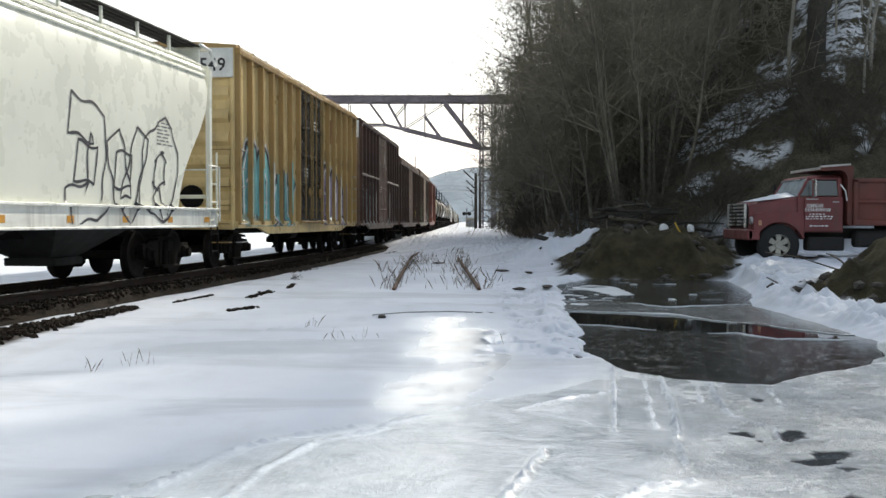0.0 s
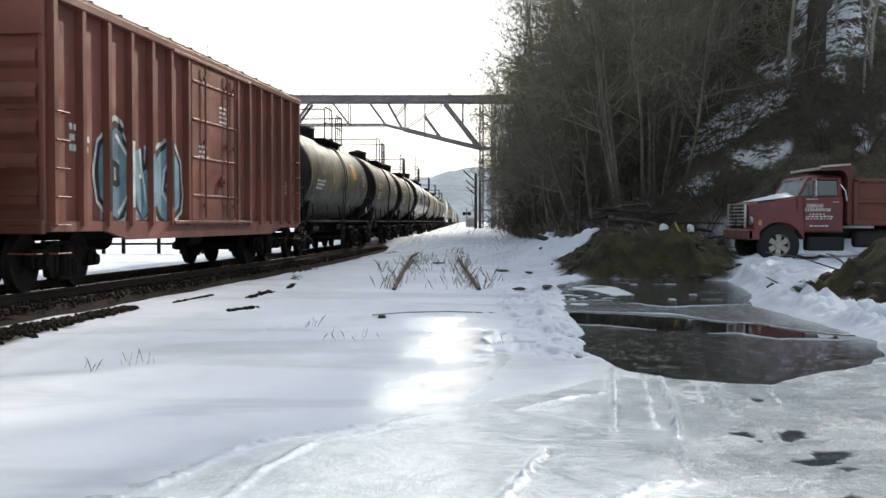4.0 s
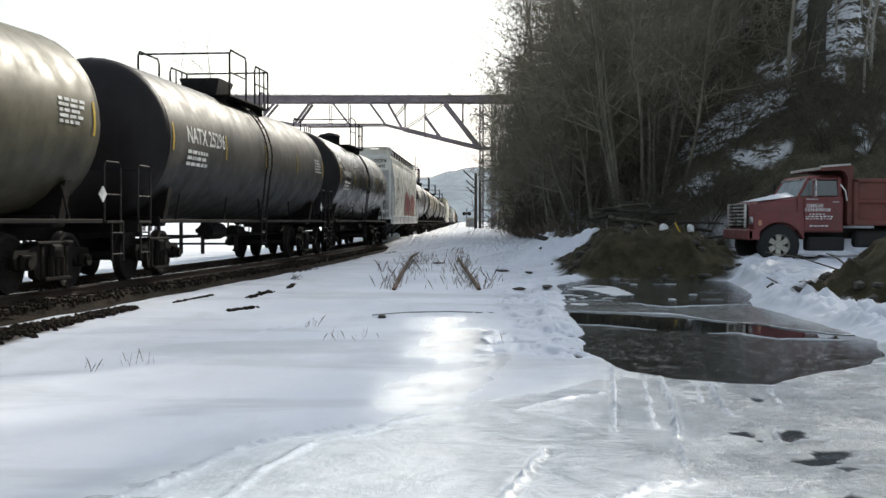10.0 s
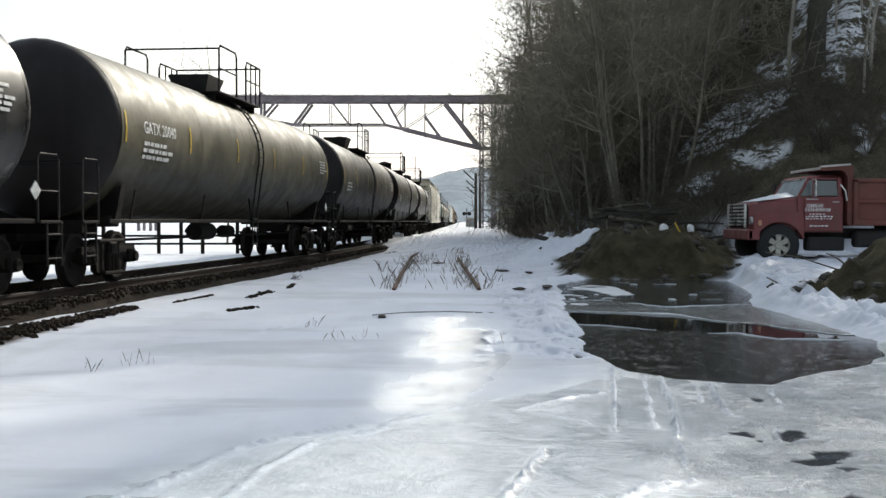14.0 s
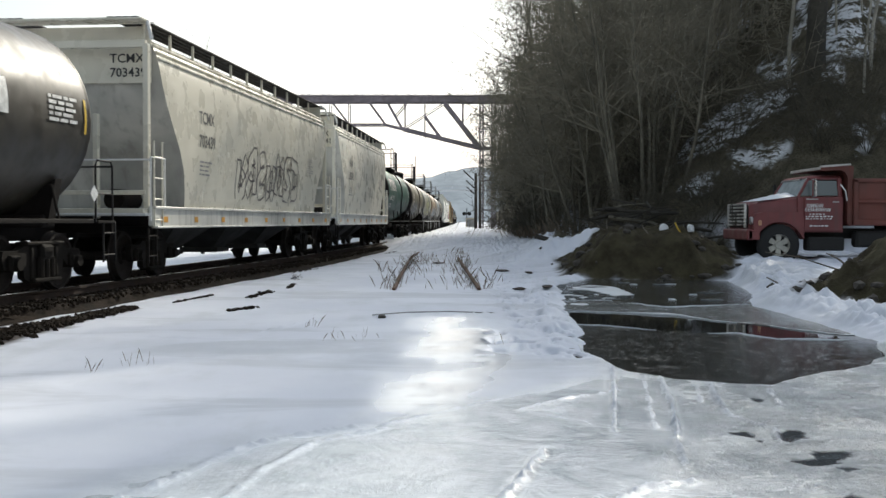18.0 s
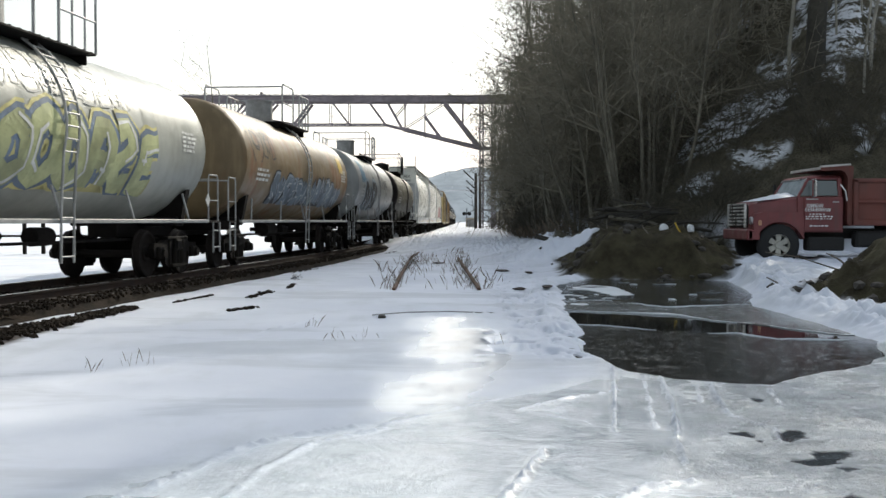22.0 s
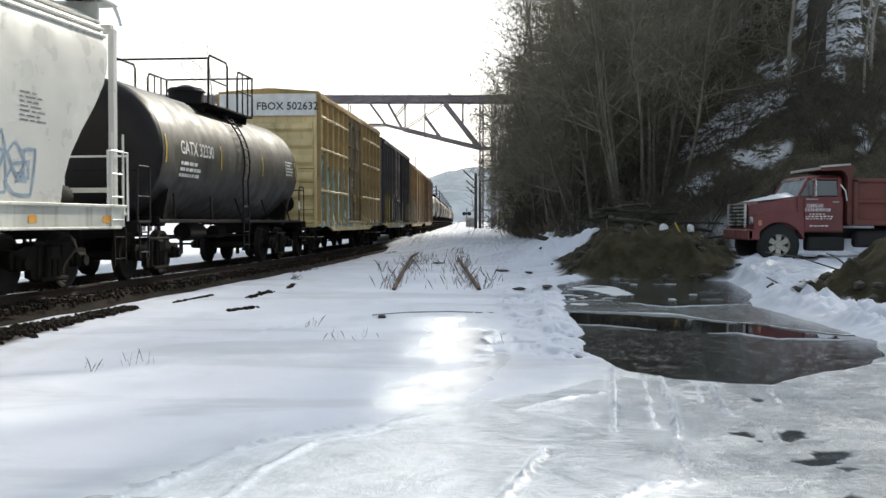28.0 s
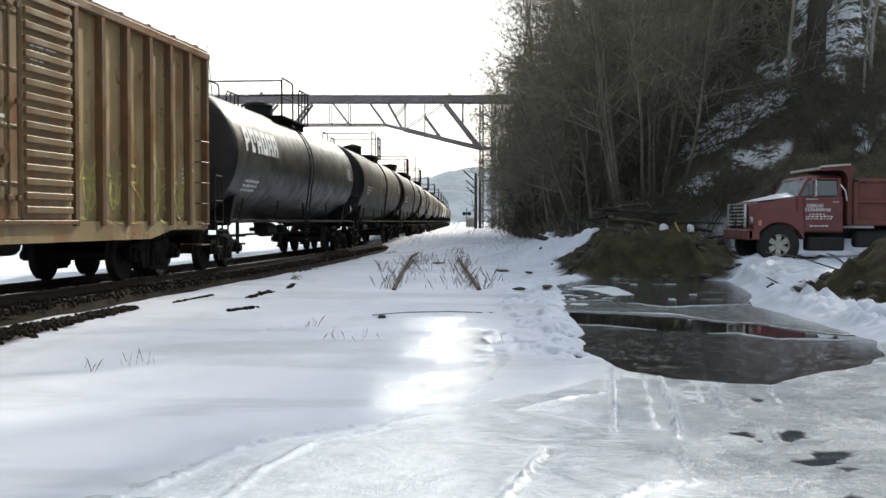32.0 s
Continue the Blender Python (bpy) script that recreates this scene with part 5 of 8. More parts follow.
def box_car(name, label, length, color, seed=0, top=5.1, door=None, doors=2, door_kind="plug", ribs=7, end_top=None, tags=(), grime=0.45, dirt=(0.08, 0.06, 0.045), words=(), rib_shade_grime=None, rust=0.0, rough=0.55, bottom=0.88, door_wide=3.0, corner_text=None, belts=(), chord=0.14, squares=False, patches=(), sill_tag=None, door_rough=None, ghost=()):
    """A boxcar with outside posts, ribbed ends and a door in the middle."""
    car = thing(name, label, "boxcar", group="freight train cars")
    rnd = random.Random(seed)
    m = painted("boxcar_paint", color, dirt, grime * 0.8, rough - 0.06, 5.0, seed * 1.9, rust, 0.7)
    # post colour is darkened: grime plus the shade on the posts' near sides
    mr = painted("shaded_post_paint", rib_shade_grime or shade(color, 0.85), dirt, grime + 0.1, rough, 7.0, seed + 3.0, rust, 0.35)
    mdoor = painted("boxcar_door_paint", door or color, dirt, grime, door_rough or rough, 6.0, seed + 7.0, rust, 0.35)
    half = length / 2 - 0.75
    W = 1.50
    dw = door_wide / 2
    z0 = bottom
    g = Geo()
    g.box((0, 0, (1.05 + top - 0.12) / 2), (2 * W, 2 * half, top - 0.12 - 1.05), 0.02)
    part("car_body", g, m, car)
    g = Geo()
    g.loft([[(x * 1.0, y, z) for x, z in ((-1.56, top - 0.14), (-1.56, top - 0.06), (0, top + 0.06), (1.56, top - 0.06), (1.56, top - 0.14))] for y in (-half - 0.03, half + 0.03)])
    for k in range(13):
        y = -half + 0.4 + k * (2 * half - 0.8) / 12
        for sx in (-1, 1):
            g.box((sx * 0.78, y, top + 0.025), (1.5, 0.07, 0.05), 0.01, Euler((0, radians(4.4 * sx), 0)).to_matrix())
    part("roof", g, mr, car)
    rib = Geo()
    rib.prism([(-0.075, 0), (0.075, 0), (0.062, 0.125), (-0.062, 0.125)], 2, 1.02, top - 0.15)
    rm = Geo()
    rm.add([(v[1] + W, v[0], v[2]) for v in rib.v], rib.f)
    rme = rm.mesh("side_post", mr)
    for sx in (-1, 1):
        for sy in (-1, 1):
            for k in range(ribs):
                y = sy * (dw + 0.12 + (half - dw - 0.22) * (k + (0 if k else 0.02)) / (ribs - 1))
                p = part("side_post", rme, None, car)
                p.matrix_basis = pose(0, y, 0, 0, 0, 0 if sx > 0 else 180)
        g = Geo()
        out = [(-half, z0 + 0.06), (-half + 1.9, z0 + 0.06), (-half + 2.9, z0 - 0.10), (half - 2.9, z0 - 0.10), (half - 1.9, z0 + 0.06), (half, z0 + 0.06), (half, 1.10), (-half, 1.10)]
        g.prism(out, 0, sx * (W + 0.03) - 0.04, sx * (W + 0.03) + 0.04)
        part("side_sill", g, m, car)
        g = Geo()
        g.box((sx * (W + 0.07), 0, top - 0.13 - chord / 2), (0.14, 2 * half, chord), 0.015)
        part("top_chord", g, m if chord > 0.2 else mr, car)
        for z in belts:
            for sy in (-1, 1):
                part("side_belt", Geo().box((sx * (W + 0.066), sy * (dw + half) / 2, z), (0.132, half - dw - 0.1, 0.075), 0.015), m, car, "horizontal rail across the side panels")
        if squares:
            for k in range(4):
                for sy in (-1, 1):
                    y = sy * (dw + 0.12 + (half - dw - 0.22) * (k + 0.5) / (ribs - 1) * (ribs - 1) / 4)
                    part("reflector_square", Geo().box((sx * (W + 0.004), y, 1.42), (0.006, 0.22, 0.22)), M_YELLOW, car, "yellow reflective square")
        # doors
        n = doors
        for k in range(n):
            y = -dw + (k + 0.5) * 2 * dw / n
            w = 2 * dw / n - 0.05
            x = sx * (W + 0.07)
            h0, h1 = 1.12, top - 0.30
            d = part("door", Geo().box((x, y, (h0 + h1) / 2), (0.08, w, h1 - h0), 0.012), mdoor, car)
            dk = door_kind if isinstance(door_kind, str) else door_kind[k % len(door_kind)]
            if dk == "plug":
                bars, size = np.linspace(h0 + 0.25, h1 - 0.25, 5), (0.09, w - 0.06, 0.09)
            elif dk == "ribbed":
                bars, size = np.arange(h0 + 0.14, h1 - 0.08, 0.20), (0.09, w - 0.08, 0.10)
            else:
                bars, size = np.linspace(h0 + 0.5, h1 - 0.4, 4), (0.03, w - 0.06, 0.05)
            bar = Geo().box((0, 0, 0), size, 0.012).mesh("door_rib", mdoor)
            for z in bars:
                part("door_rib", bar, None, d).location = (x + sx * 0.045, y, float(z))
            if dk in ("plug", "panel"):
                for dy in (-0.28 * w, 0.22 * w, 0.40 * w):
                    b = Geo()
                    b.cyl((x + sx * 0.10, y + dy, h0 + 0.05), (x + sx * 0.10, y + dy, h1 - 0.02), 0.022, n=8)
                    for z in (h0 + 0.3, (h0 + h1) / 2, h1 - 0.3):
                        b.box((x + sx * 0.09, y + dy, z), (0.06, 0.09, 0.08), 0.01)
                    part("lock_rod", b, mr, d)
                b = Geo()
                b.cyl((x + sx * 0.08, y + 0.1 * w, 1.95), (x + sx * 0.13, y + 0.1 * w, 1.95), 0.13, n=16)
                b.cyl((x + sx * 0.13, y + 0.1 * w, 1.95), (x + sx * 0.16, y + 0.1 * w, 1.95), 0.06, n=10)
                part("door_wheel", b, mr, d)
        for z in (1.08, top - 0.27):
            part("door_track", Geo().box((sx * (W + 0.08), 0, z), (0.14, 3.4 * dw if doors == 1 else 2.2 * dw, 0.065), 0.01), mr, car)
        for sy in (-1, 1):
            for z in (0.62, 1.04, 1.46, 1.88, 2.30, 2.72):
                y = sy * (half - 0.30)
                gi = Geo().tube([(sx * W, y - 0.22, z), (sx * (W + 0.13), y - 0.22, z), (sx * (W + 0.13), y + 0.22, z), (sx * W, y + 0.22, z)], 0.014)
                part("grab_iron", gi, M_GREYRAIL if seed in (2, 33) else mr, car)
    for sy in (-1, 1):
        g = Geo()
        zz = 1.25
        while zz < top - 0.75:
            g.loft([[(x, sy * (half + d), zz + dz) for d, dz in ((0, 0.0), (0.075, 0.10), (0.075, 0.20), (0, 0.32))] for x in (-1.38, 1.38)])
            zz += 0.52
        part("end_corrugation", g, m, car, "ribbed end wall")
        g = Geo()
        for sx in (-1, 1):
            g.box((sx * (W - 0.03), sy * (half + 0.03), (1.05 + top - 0.12) / 2), (0.09, 0.08, top - 1.2), 0.015)
        g.box((0, sy * (half + 0.03), top - 0.18), (2 * W, 0.09, 0.12), 0.015)
        g.box((0, sy * (half + 0.04), 1.02), (2 * W, 0.12, 0.22), 0.02)
        part("end_post", g, m, car)
        g = Geo()
        zt = top - 0.14
        g.box((0, sy * (half + 0.085), zt - 0.33), (2 * W, 0.03, 0.66), 0.006)
        part("end_panel", g, end_top or m, car, "flat panel across the top of the end")
        for z in (0.62, 1.04, 1.46, 1.88, 2.30, 2.72):
            gi = Geo().tube([(0.98, sy * half, z), (0.98, sy * (half + 0.15), z), (1.42, sy * (half + 0.15), z), (1.42, sy * half, z)], 0.014)
            part("grab_iron", gi, mr, car)
        g = Geo()
        g.cyl((0.55, sy * (half + 0.10), 1.65), (0.55, sy * (half + 0.18), 1.65), 0.27, n=18)
        part("brake_wheel", g, M_UNDER, car)
    g = Geo()
    g.box((0, 0, 0.92), (0.6, 2 * half, 0.30), 0.02)
    for y in np.linspace(-half + 2, half - 2, 7):
        g.box((0, y, 0.98), (2.9, 0.14, 0.14), 0.01)
    g.cyl((-0.7, -1.5, 0.72), (-0.7, -0.5, 0.72), 0.22, n=12)
    g.cyl((0.7, 0.5, 0.75), (0.7, 1.3, 0.75), 0.18, n=12)
    part("underframe", g, M_UNDER, car)
    running_gear(car, length, length - 4.6)

    def on(u, v, lift=0.006):
        # paint follows the posts: proud where a post stands
        return (W + 0.088 + lift, u, v)

    def flat(u, v, lift=0.006):
        return (W + lift, u, v)

    def either(u, v, lift=0.006):
        a = abs(u)
        if v < 1.10:
            return (W + 0.076 + lift, u, v)
        if a < dw:
            return (W + 0.125 + lift, u, v)
        return (W + lift, u, v)

    for text, u, v, h, mt in words:
        part("lettering", text_geo(text, h, lambda a, b: (W + 0.09, u + a, v + b)), mt, car, "", None)
    if corner_text:
        t, h, mt, x0, zt = corner_text
        part("lettering", text_geo(t, h, lambda a, b: (x0 + a, -half - 0.104, zt + b)), mt, car, "", None)
    posts = [sy * (dw + 0.12 + (half - dw - 0.22) * (k + (0 if k else 0.02)) / (ribs - 1)) for sy in (-1, 1) for k in range(ribs)]
    for gu, gv, gw, gh, cols_, st in tags:
        graffiti(car, either, gu, gv, gw, gh, cols_, seed + 3, st)
        if st == "fill":
            # the same spray on the faces of the posts
            for y in posts:
                if gu < y < gu + gw:
                    b = Geo()
                    lo, hi = max(1.12, gv + gh * rnd.uniform(0.05, 0.2)), gv + gh * rnd.uniform(0.75, 1.0)
                    b.box((W + 0.128, y, (lo + hi) / 2), (0.004, 0.11, hi - lo))
                    part("graffiti", b, spray(cols_[rnd.randrange(len(cols_))]), car, "spray paint on the face of a post")
    for pu, pv, pw, ph, pm in patches:
        part("paint_patch", Geo().box((W + 0.005, pu + pw / 2, pv + ph / 2), (0.006, pw, ph)), pm, car)
    for k, (gu, gv, gh) in enumerate(ghost):
        b = Geo()
        for a in range(6):
            w = gh * (0.55, 0.4, 0.6, 0.5, 0.3, 0.6)[(a + k) % 6]
            b.box((W + 0.004, gu + a * gh * 0.85 + w / 2, gv + gh / 2), (0.004, w, gh * (1, 0.8, 1, 0.7, 1, 0.9)[(a * 2 + k) % 6]))
        part("faded_lettering", b, M_FADED, car, "faded brown lettering too worn to read", None)["kind"] = "stuff"
    # small stencilled lines on the side and on the doors
    mt = M_STENCIL if sum(color) < 0.8 else M_GREYTEXT
    part("stencil", bars_geo(4, lambda a, b: flat(half - 1.25 + a, 2.1 + b), rnd, 0.05, 0.04, 0.5), mt, car, "small stencilled lines", None)["kind"] = "stuff"
    part("stencil", bars_geo(3, lambda a, b: flat(-half + 0.75 + a, 2.5 + b), rnd, 0.10, 0.06, 0.6), mt, car, "stencilled lines", None)["kind"] = "stuff"
    part("stencil", bars_geo(4, lambda a, b: (W + 0.115, 0.25 + a, top - 1.1 + b), rnd, 0.05, 0.05, 0.5), M_STENCIL, car, "small white stencilled lines on the door", None)["kind"] = "stuff"
    part("stencil", bars_geo(3, lambda a, b: (W + 0.115, -1.1 + a, 2.6 + b), rnd, 0.05, 0.05, 0.5), M_STENCIL, car, "small white stencilled lines on the door", None)["kind"] = "stuff"
    if sill_tag:
        for k in range(22):
            y = rnd.uniform(-half + 0.3, half - 0.8)
            b = Geo().prism([(y, 0.90), (y + rnd.uniform(0.2, 0.6), 0.92), (y + rnd.uniform(0.3, 0.7), 1.08), (y + 0.1, 1.06)], 0, W + 0.071, W + 0.073 + 0.0005 * k)
            part("paint_patch", b, spray(sill_tag[k % len(sill_tag)]), car, "spray paint on the sill")
    return car, length - 4.6


# ------------------------------------------------------------------ the train, from its head to its tail
TRAIN = []
LAG_AT = [0, 3.5, 5, 17, 18, 19.4, 20.3, 23.7, 24.5, 27, 28, 30, 32, 45]
LAG = [.045, .05, .085, .09, .06, .06, .10, .115, .08, .08, .075, .055, .055, .055]
BLK = (0.032, 0.028, 0.022)
GRY = (0.086, 0.076, 0.047)
LGT = (0.62, 0.65, 0.66)
MAROON = (0.145, 0.082, 0.056)
YEL = (0.66, 0.50, 0.23)
CYAN, PURPLE, RED, WHITE_S, YEL_S, BLK_S, BLUE, PINK, GRN = (0.18, 0.42, 0.42), (0.25, 0.18, 0.36), (0.32, 0.03, 0.04), (0.6, 0.6, 0.58), (0.60, 0.48, 0.05), (0.02, 0.02, 0.025), (0.06, 0.16, 0.32), (0.45, 0.20, 0.18), (0.2, 0.35, 0.2)


def run(t0, t1, build, *args, **kw):
    """Puts a car into the train between the times at which its two ends pass the mark."""
    t0, t1 = (t + float(np.interp(t, LAG_AT, LAG)) for t in (t0, t1))
    car, centres = build(args[0], args[1], SPEED * (t1 - t0), *args[2:], **kw)
    TRAIN.append((car, (t0 + t1) / 2, centres / 2))


run(-1.02, -0.03, hopper_car, "covered_hopper", "white smooth-sided covered hopper with black line graffiti", (0.76, 0.76, 0.70), seed=1, words="WVUX", number="22",
    tags=[(1.8, 1.05, 4.4, 2.0, [BLK_S, (0.05, 0.05, 0.06)], "line")])
run(-0.03, 0.91, box_car, "boxcar", "tall yellow boxcar with black double doors and graffiti", YEL, seed=2, rough=0.42, door_rough=0.28, patches=[(3.3, 3.65, 0.9, 0.8, plain("faded_red_patch", (0.33, 0.16, 0.07), 0.5))], ghost=[(1.9, 3.05, 0.32), (3.9, 2.95, 0.32), (5.6, 2.9, 0.32)], rib_shade_grime=(0.33, 0.22, 0.085), top=5.15, door=(0.035, 0.033, 0.034), doors=2, ribs=7, end_top=M_WHITE,
    tags=[(-7.4, 0.95, 5.2, 1.8, [CYAN, BLK_S, WHITE_S, (0.35, 0.4, 0.3)], "fill"), (2.0, 0.95, 4.2, 1.7, [(0.34, 0.28, 0.40), BLK_S, WHITE_S, (0.2, 0.15, 0.2)], "fill")], corner_text=("667549", 0.30, M_BLACK, 0.1, 4.50), grime=0.35)
run(0.91, 1.77, box_car, "boxcar", "tall dark red boxcar with panelled doors and graffiti", (0.20, 0.130, 0.088), seed=3, rib_shade_grime=(0.085, 0.044, 0.033), door=(0.10, 0.055, 0.042), top=5.15, doors=2, ribs=6, door_kind="flat", end_top=M_WHITE, belts=(2.95,), rough=0.42, corner_text=("668504", 0.16, M_BLACK, 0.72, 4.72), sill_tag=[(0.35, 0.34, 0.33), (0.2, 0.17, 0.15)],
    tags=[(-6.2, 0.95, 4.0, 1.6, [(0.10, 0.11, 0.11), WHITE_S, (0.3, 0.3, 0.28)], "fill"), (2.0, 0.95, 4.4, 1.6, [(0.06, 0.065, 0.065), WHITE_S, (0.05, 0.05, 0.05)], "fill")], grime=0.5)
run(1.77, 2.65, box_car, "boxcar", "rust-brown boxcar with white looping graffiti", MAROON, seed=4, rib_shade_grime=(0.085, 0.048, 0.036), top=4.62, doors=2, ribs=6, door_kind="flat", squares=True, chord=0.3, rough=0.42, corner_text=("61642", 0.19, M_STENCIL, 0.60, 4.12),
    tags=[(-6.4, 2.2, 4.6, 1.6, [WHITE_S, WHITE_S], "line"), (2.4, 1.2, 2.0, 0.8, [YEL_S, BLK_S, WHITE_S], "fill"), (2.2, 2.2, 2.0, 1.3, [WHITE_S, WHITE_S], "line")], grime=0.5)
run(2.65, 3.49, box_car, "boxcar", "faded brown boxcar with green graffiti", (0.19, 0.135, 0.092), seed=5, rib_shade_grime=(0.095, 0.062, 0.043), top=4.75, doors=1, ribs=7, door_kind="flat", chord=0.36, squares=False, rough=0.42,
    tags=[(-6.6, 0.95, 4.6, 1.4, [(0.34, 0.42, 0.26), BLK_S, WHITE_S, (0.3, 0.36, 0.25)], "fill"), (2.4, 0.95, 3.0, 1.1, [WHITE_S, BLK_S, GRN], "fill")], sill_tag=[(0.3, 0.34, 0.25), (0.36, 0.36, 0.3)], grime=0.5)
run(3.49, 4.35, box_car, "boxcar", "red boxcar with patchy blue and white graffiti", (0.20, 0.068, 0.046), seed=6, top=4.62, doors=1, ribs=7, door_kind="panel",
    tags=[(-5.6, 1.1, 3.6, 1.6, [(0.2, 0.3, 0.36), BLK_S, WHITE_S], "fill")], grime=0.45)
run(4.35, 5.13, tank_car, "tank_car", "dusty grey-black tank car with yellow label", GRY, seed=7, rough=0.44, dome="round", patches=[(2.2, 0.1, 0.8, 0.6, M_ORANGE)])
run(5.13, 5.82, tank_car, "tank_car", "short dusty grey-black tank car with a painted-over band", GRY, seed=8, rough=0.45, dome="round", words="GNLX 7709", letters=0.26, patches=[(0.6, -0.2, 1.9, 1.0, plain("overpainted_olive_band", (0.06, 0.055, 0.035), 0.5))])
run(5.82, 6.50, tank_car, "tank_car", "short grey-black tank car with white lettering", GRY, seed=9, rough=0.44, dome="round", words="GNLX 7707", letters=0.26)
run(6.50, 7.56, tank_car, "tank_car", "long glossy black tank car with white graffiti", (0.022, 0.021, 0.018), seed=10, top=4.22, dia=3.08, rough=0.30, dome="box", words="TILX 309837", grime=0.2, tags=[(-2.5, -0.6, 6.5, 0.9, [WHITE_S, (0.4, 0.42, 0.45)], "line")])
run(7.56, 8.61, tank_car, "tank_car", "long dusty black tank car", GRY, seed=11, top=4.22, dia=3.08, rough=0.46, dome="round", words="GATX 20203", letters=0.24)
run(8.61, 9.67, tank_car, "tank_car", "long dusty grey-black tank car", GRY, seed=12, top=4.22, dia=3.08, rough=0.48, dome="box", words="GATX 20205", letters=0.24)
run(9.67, 10.58, tank_car, "tank_car", "dusty brownish-black tank car with white number", (0.043, 0.039, 0.032), seed=13, top=4.22, dia=3.08, rough=0.48, dome="box", words="NATX 252961", letters=0.33)
run(10.58, 11.48, tank_car, "tank_car", "glossy black tank car with white number and tag", (0.022, 0.020, 0.018), seed=14, top=4.22, dia=3.08, rough=0.32, dome="round", words="WFIX 40093", letters=0.22, grime=0.2, tags=[(1.2, -0.4, 1.4, 1.0, [WHITE_S, WHITE_S], "line")])
run(11.48, 12.54, hopper_car, "covered_hopper", "light grey covered hopper with red graffiti", (0.68, 0.70, 0.71), seed=15, words="OCPX", number="71495",
    tags=[(-1.2, 1.40, 4.0, 1.3, [RED, (0.2, 0.03, 0.03), WHITE_S, (0.4, 0.2, 0.12)], "fill"), (3.2, 1.40, 3.4, 1.3, [(0.38, 0.08, 0.06), (0.2, 0.03, 0.03), WHITE_S, (0.5, 0.32, 0.1)], "fill")])
run(12.54, 13.55, tank_car, "tank_car", "black tank car with a bold white logo", (0.026, 0.024, 0.021), seed=16, top=4.22, dia=3.08, rough=0.38, dome="box", logo=True, words="PROX 33003", letters=0.26, tape=False, patches=[(2.9, -0.55, 0.55, 0.4, M_STENCIL), (5.0, -0.6, 0.9, 0.6, M_STENCIL)])
run(13.55, 14.62, tank_car, "tank_car", "long dusty grey-black tank car with yellow strips", GRY, seed=17, top=4.22, dia=3.08, rough=0.47, dome="box", words="GATX 20040", letters=0.22)
run(14.62, 15.66, tank_car, "tank_car", "long dusty olive-black tank car", (0.043, 0.039, 0.026), seed=18, top=4.22, dia=3.08, rough=0.48, dome="box")
run(15.66, 16.70, tank_car, "tank_car", "long dusty olive-black tank car", (0.042, 0.038, 0.028), seed=19, top=4.22, dia=3.08, rough=0.40, dome="round")
run(16.70, 17.67, tank_car, "tank_car", "dull dark brown tank car with end railings", (0.030, 0.026, 0.019), seed=20, top=4.22, dia=3.08, rough=0.5, dome="round", patches=[(4.6, -0.1, 0.4, 0.5, M_STENCIL)])
run(17.67, 18.60, hopper_car, "covered_hopper", "white covered hopper with black scribbled graffiti", (0.52, 0.51, 0.46), seed=21, words="TCMX", number="703439", tags=[(-2.5, 1.6, 6.0, 1.2, [BLK_S, (0.08, 0.07, 0.07)], "line")])
run(18.60, 19.45, hopper_car, "covered_hopper", "plain white covered hopper", (0.70, 0.70, 0.66), seed=22, words="ALAX", number="525041", grime=0.2)
run(19.45, 20.26, tank_car, "tank_car", "dark green tank car with white logo and red dome", (0.03, 0.105, 0.082), seed=23, rough=0.44, dome="drum", logo=True, words="PROX 75393", letters=0.26, cap=M_REDCAP, tape=False)
run(20.26, 21.12, tank_car, "tank_car", "dark brown tank car with white and pale graffiti", (0.088, 0.078, 0.044), seed=24, rough=0.43, dome="round", rust=0.08, tape=False, words="665698", letters=0.34, tags=[(-1.6, 0.25, 2.2, 0.9, [WHITE_S, WHITE_S], "line"), (-5.2, -1.1, 5.0, 0.8, [(0.05, 0.06, 0.085), (0.10, 0.10, 0.08), (0.06, 0.06, 0.05)], "fill")])
run(21.12, 21.93, tank_car, "tank_car", "pale grey tank car covered with yellow graffiti", (0.36, 0.365, 0.32), seed=25, rough=0.42, dome="drum", rail_mat=M_GREYRAIL, cap=M_GREYRAIL, tape=False, grime=0.4, tags=[(-4.8, -1.1, 8.4, 1.3, [(0.42, 0.44, 0.22), (0.12, 0.16, 0.22), (0.55, 0.5, 0.2)], "fill"), (-2.5, 0.4, 5.0, 0.8, [BLK_S, (0.1, 0.12, 0.12)], "line")])
run(21.93, 22.82, tank_car, "tank_car", "rust-stained cream tank car with blue graffiti", (0.225, 0.165, 0.09), seed=26, rough=0.5, dome="drum", rail_mat=M_GREYRAIL, cap=M_GREYRAIL, tape=False, rust=0.75, dirt=(0.2, 0.11, 0.04), tags=[(-4.0, -1.1, 9.6, 0.9, [(0.16, 0.2, 0.24), (0.30, 0.33, 0.36), BLK_S], "fill"), (-6.2, 0.0, 2.2, 1.2, [BLK_S, (0.06, 0.05, 0.05)], "line")], patches=[(5.3, 0.2, 0.7, 0.55, M_YELLOW)])
run(22.82, 23.65, tank_car, "tank_car", "white tank car with blue end and black graffiti", (0.31, 0.315, 0.30), seed=27, rough=0.40, dome="drum", rail_mat=M_GREYRAIL, cap=M_GREYRAIL, tape=False, grime=0.25, tags=[(-4.2, -1.1, 3.8, 1.3, [BLK_S, (0.35, 0.42, 0.48), (0.3, 0.36, 0.4)], "fill"), (1.5, 0.0, 2.2, 0.5, [BLK_S, (0.08, 0.08, 0.08)], "line")], words="UTLX 650001", letters=0.2, patches=[(-5.35, 0.1, 1.25, 0.95, spray((0.12, 0.24, 0.34)))])
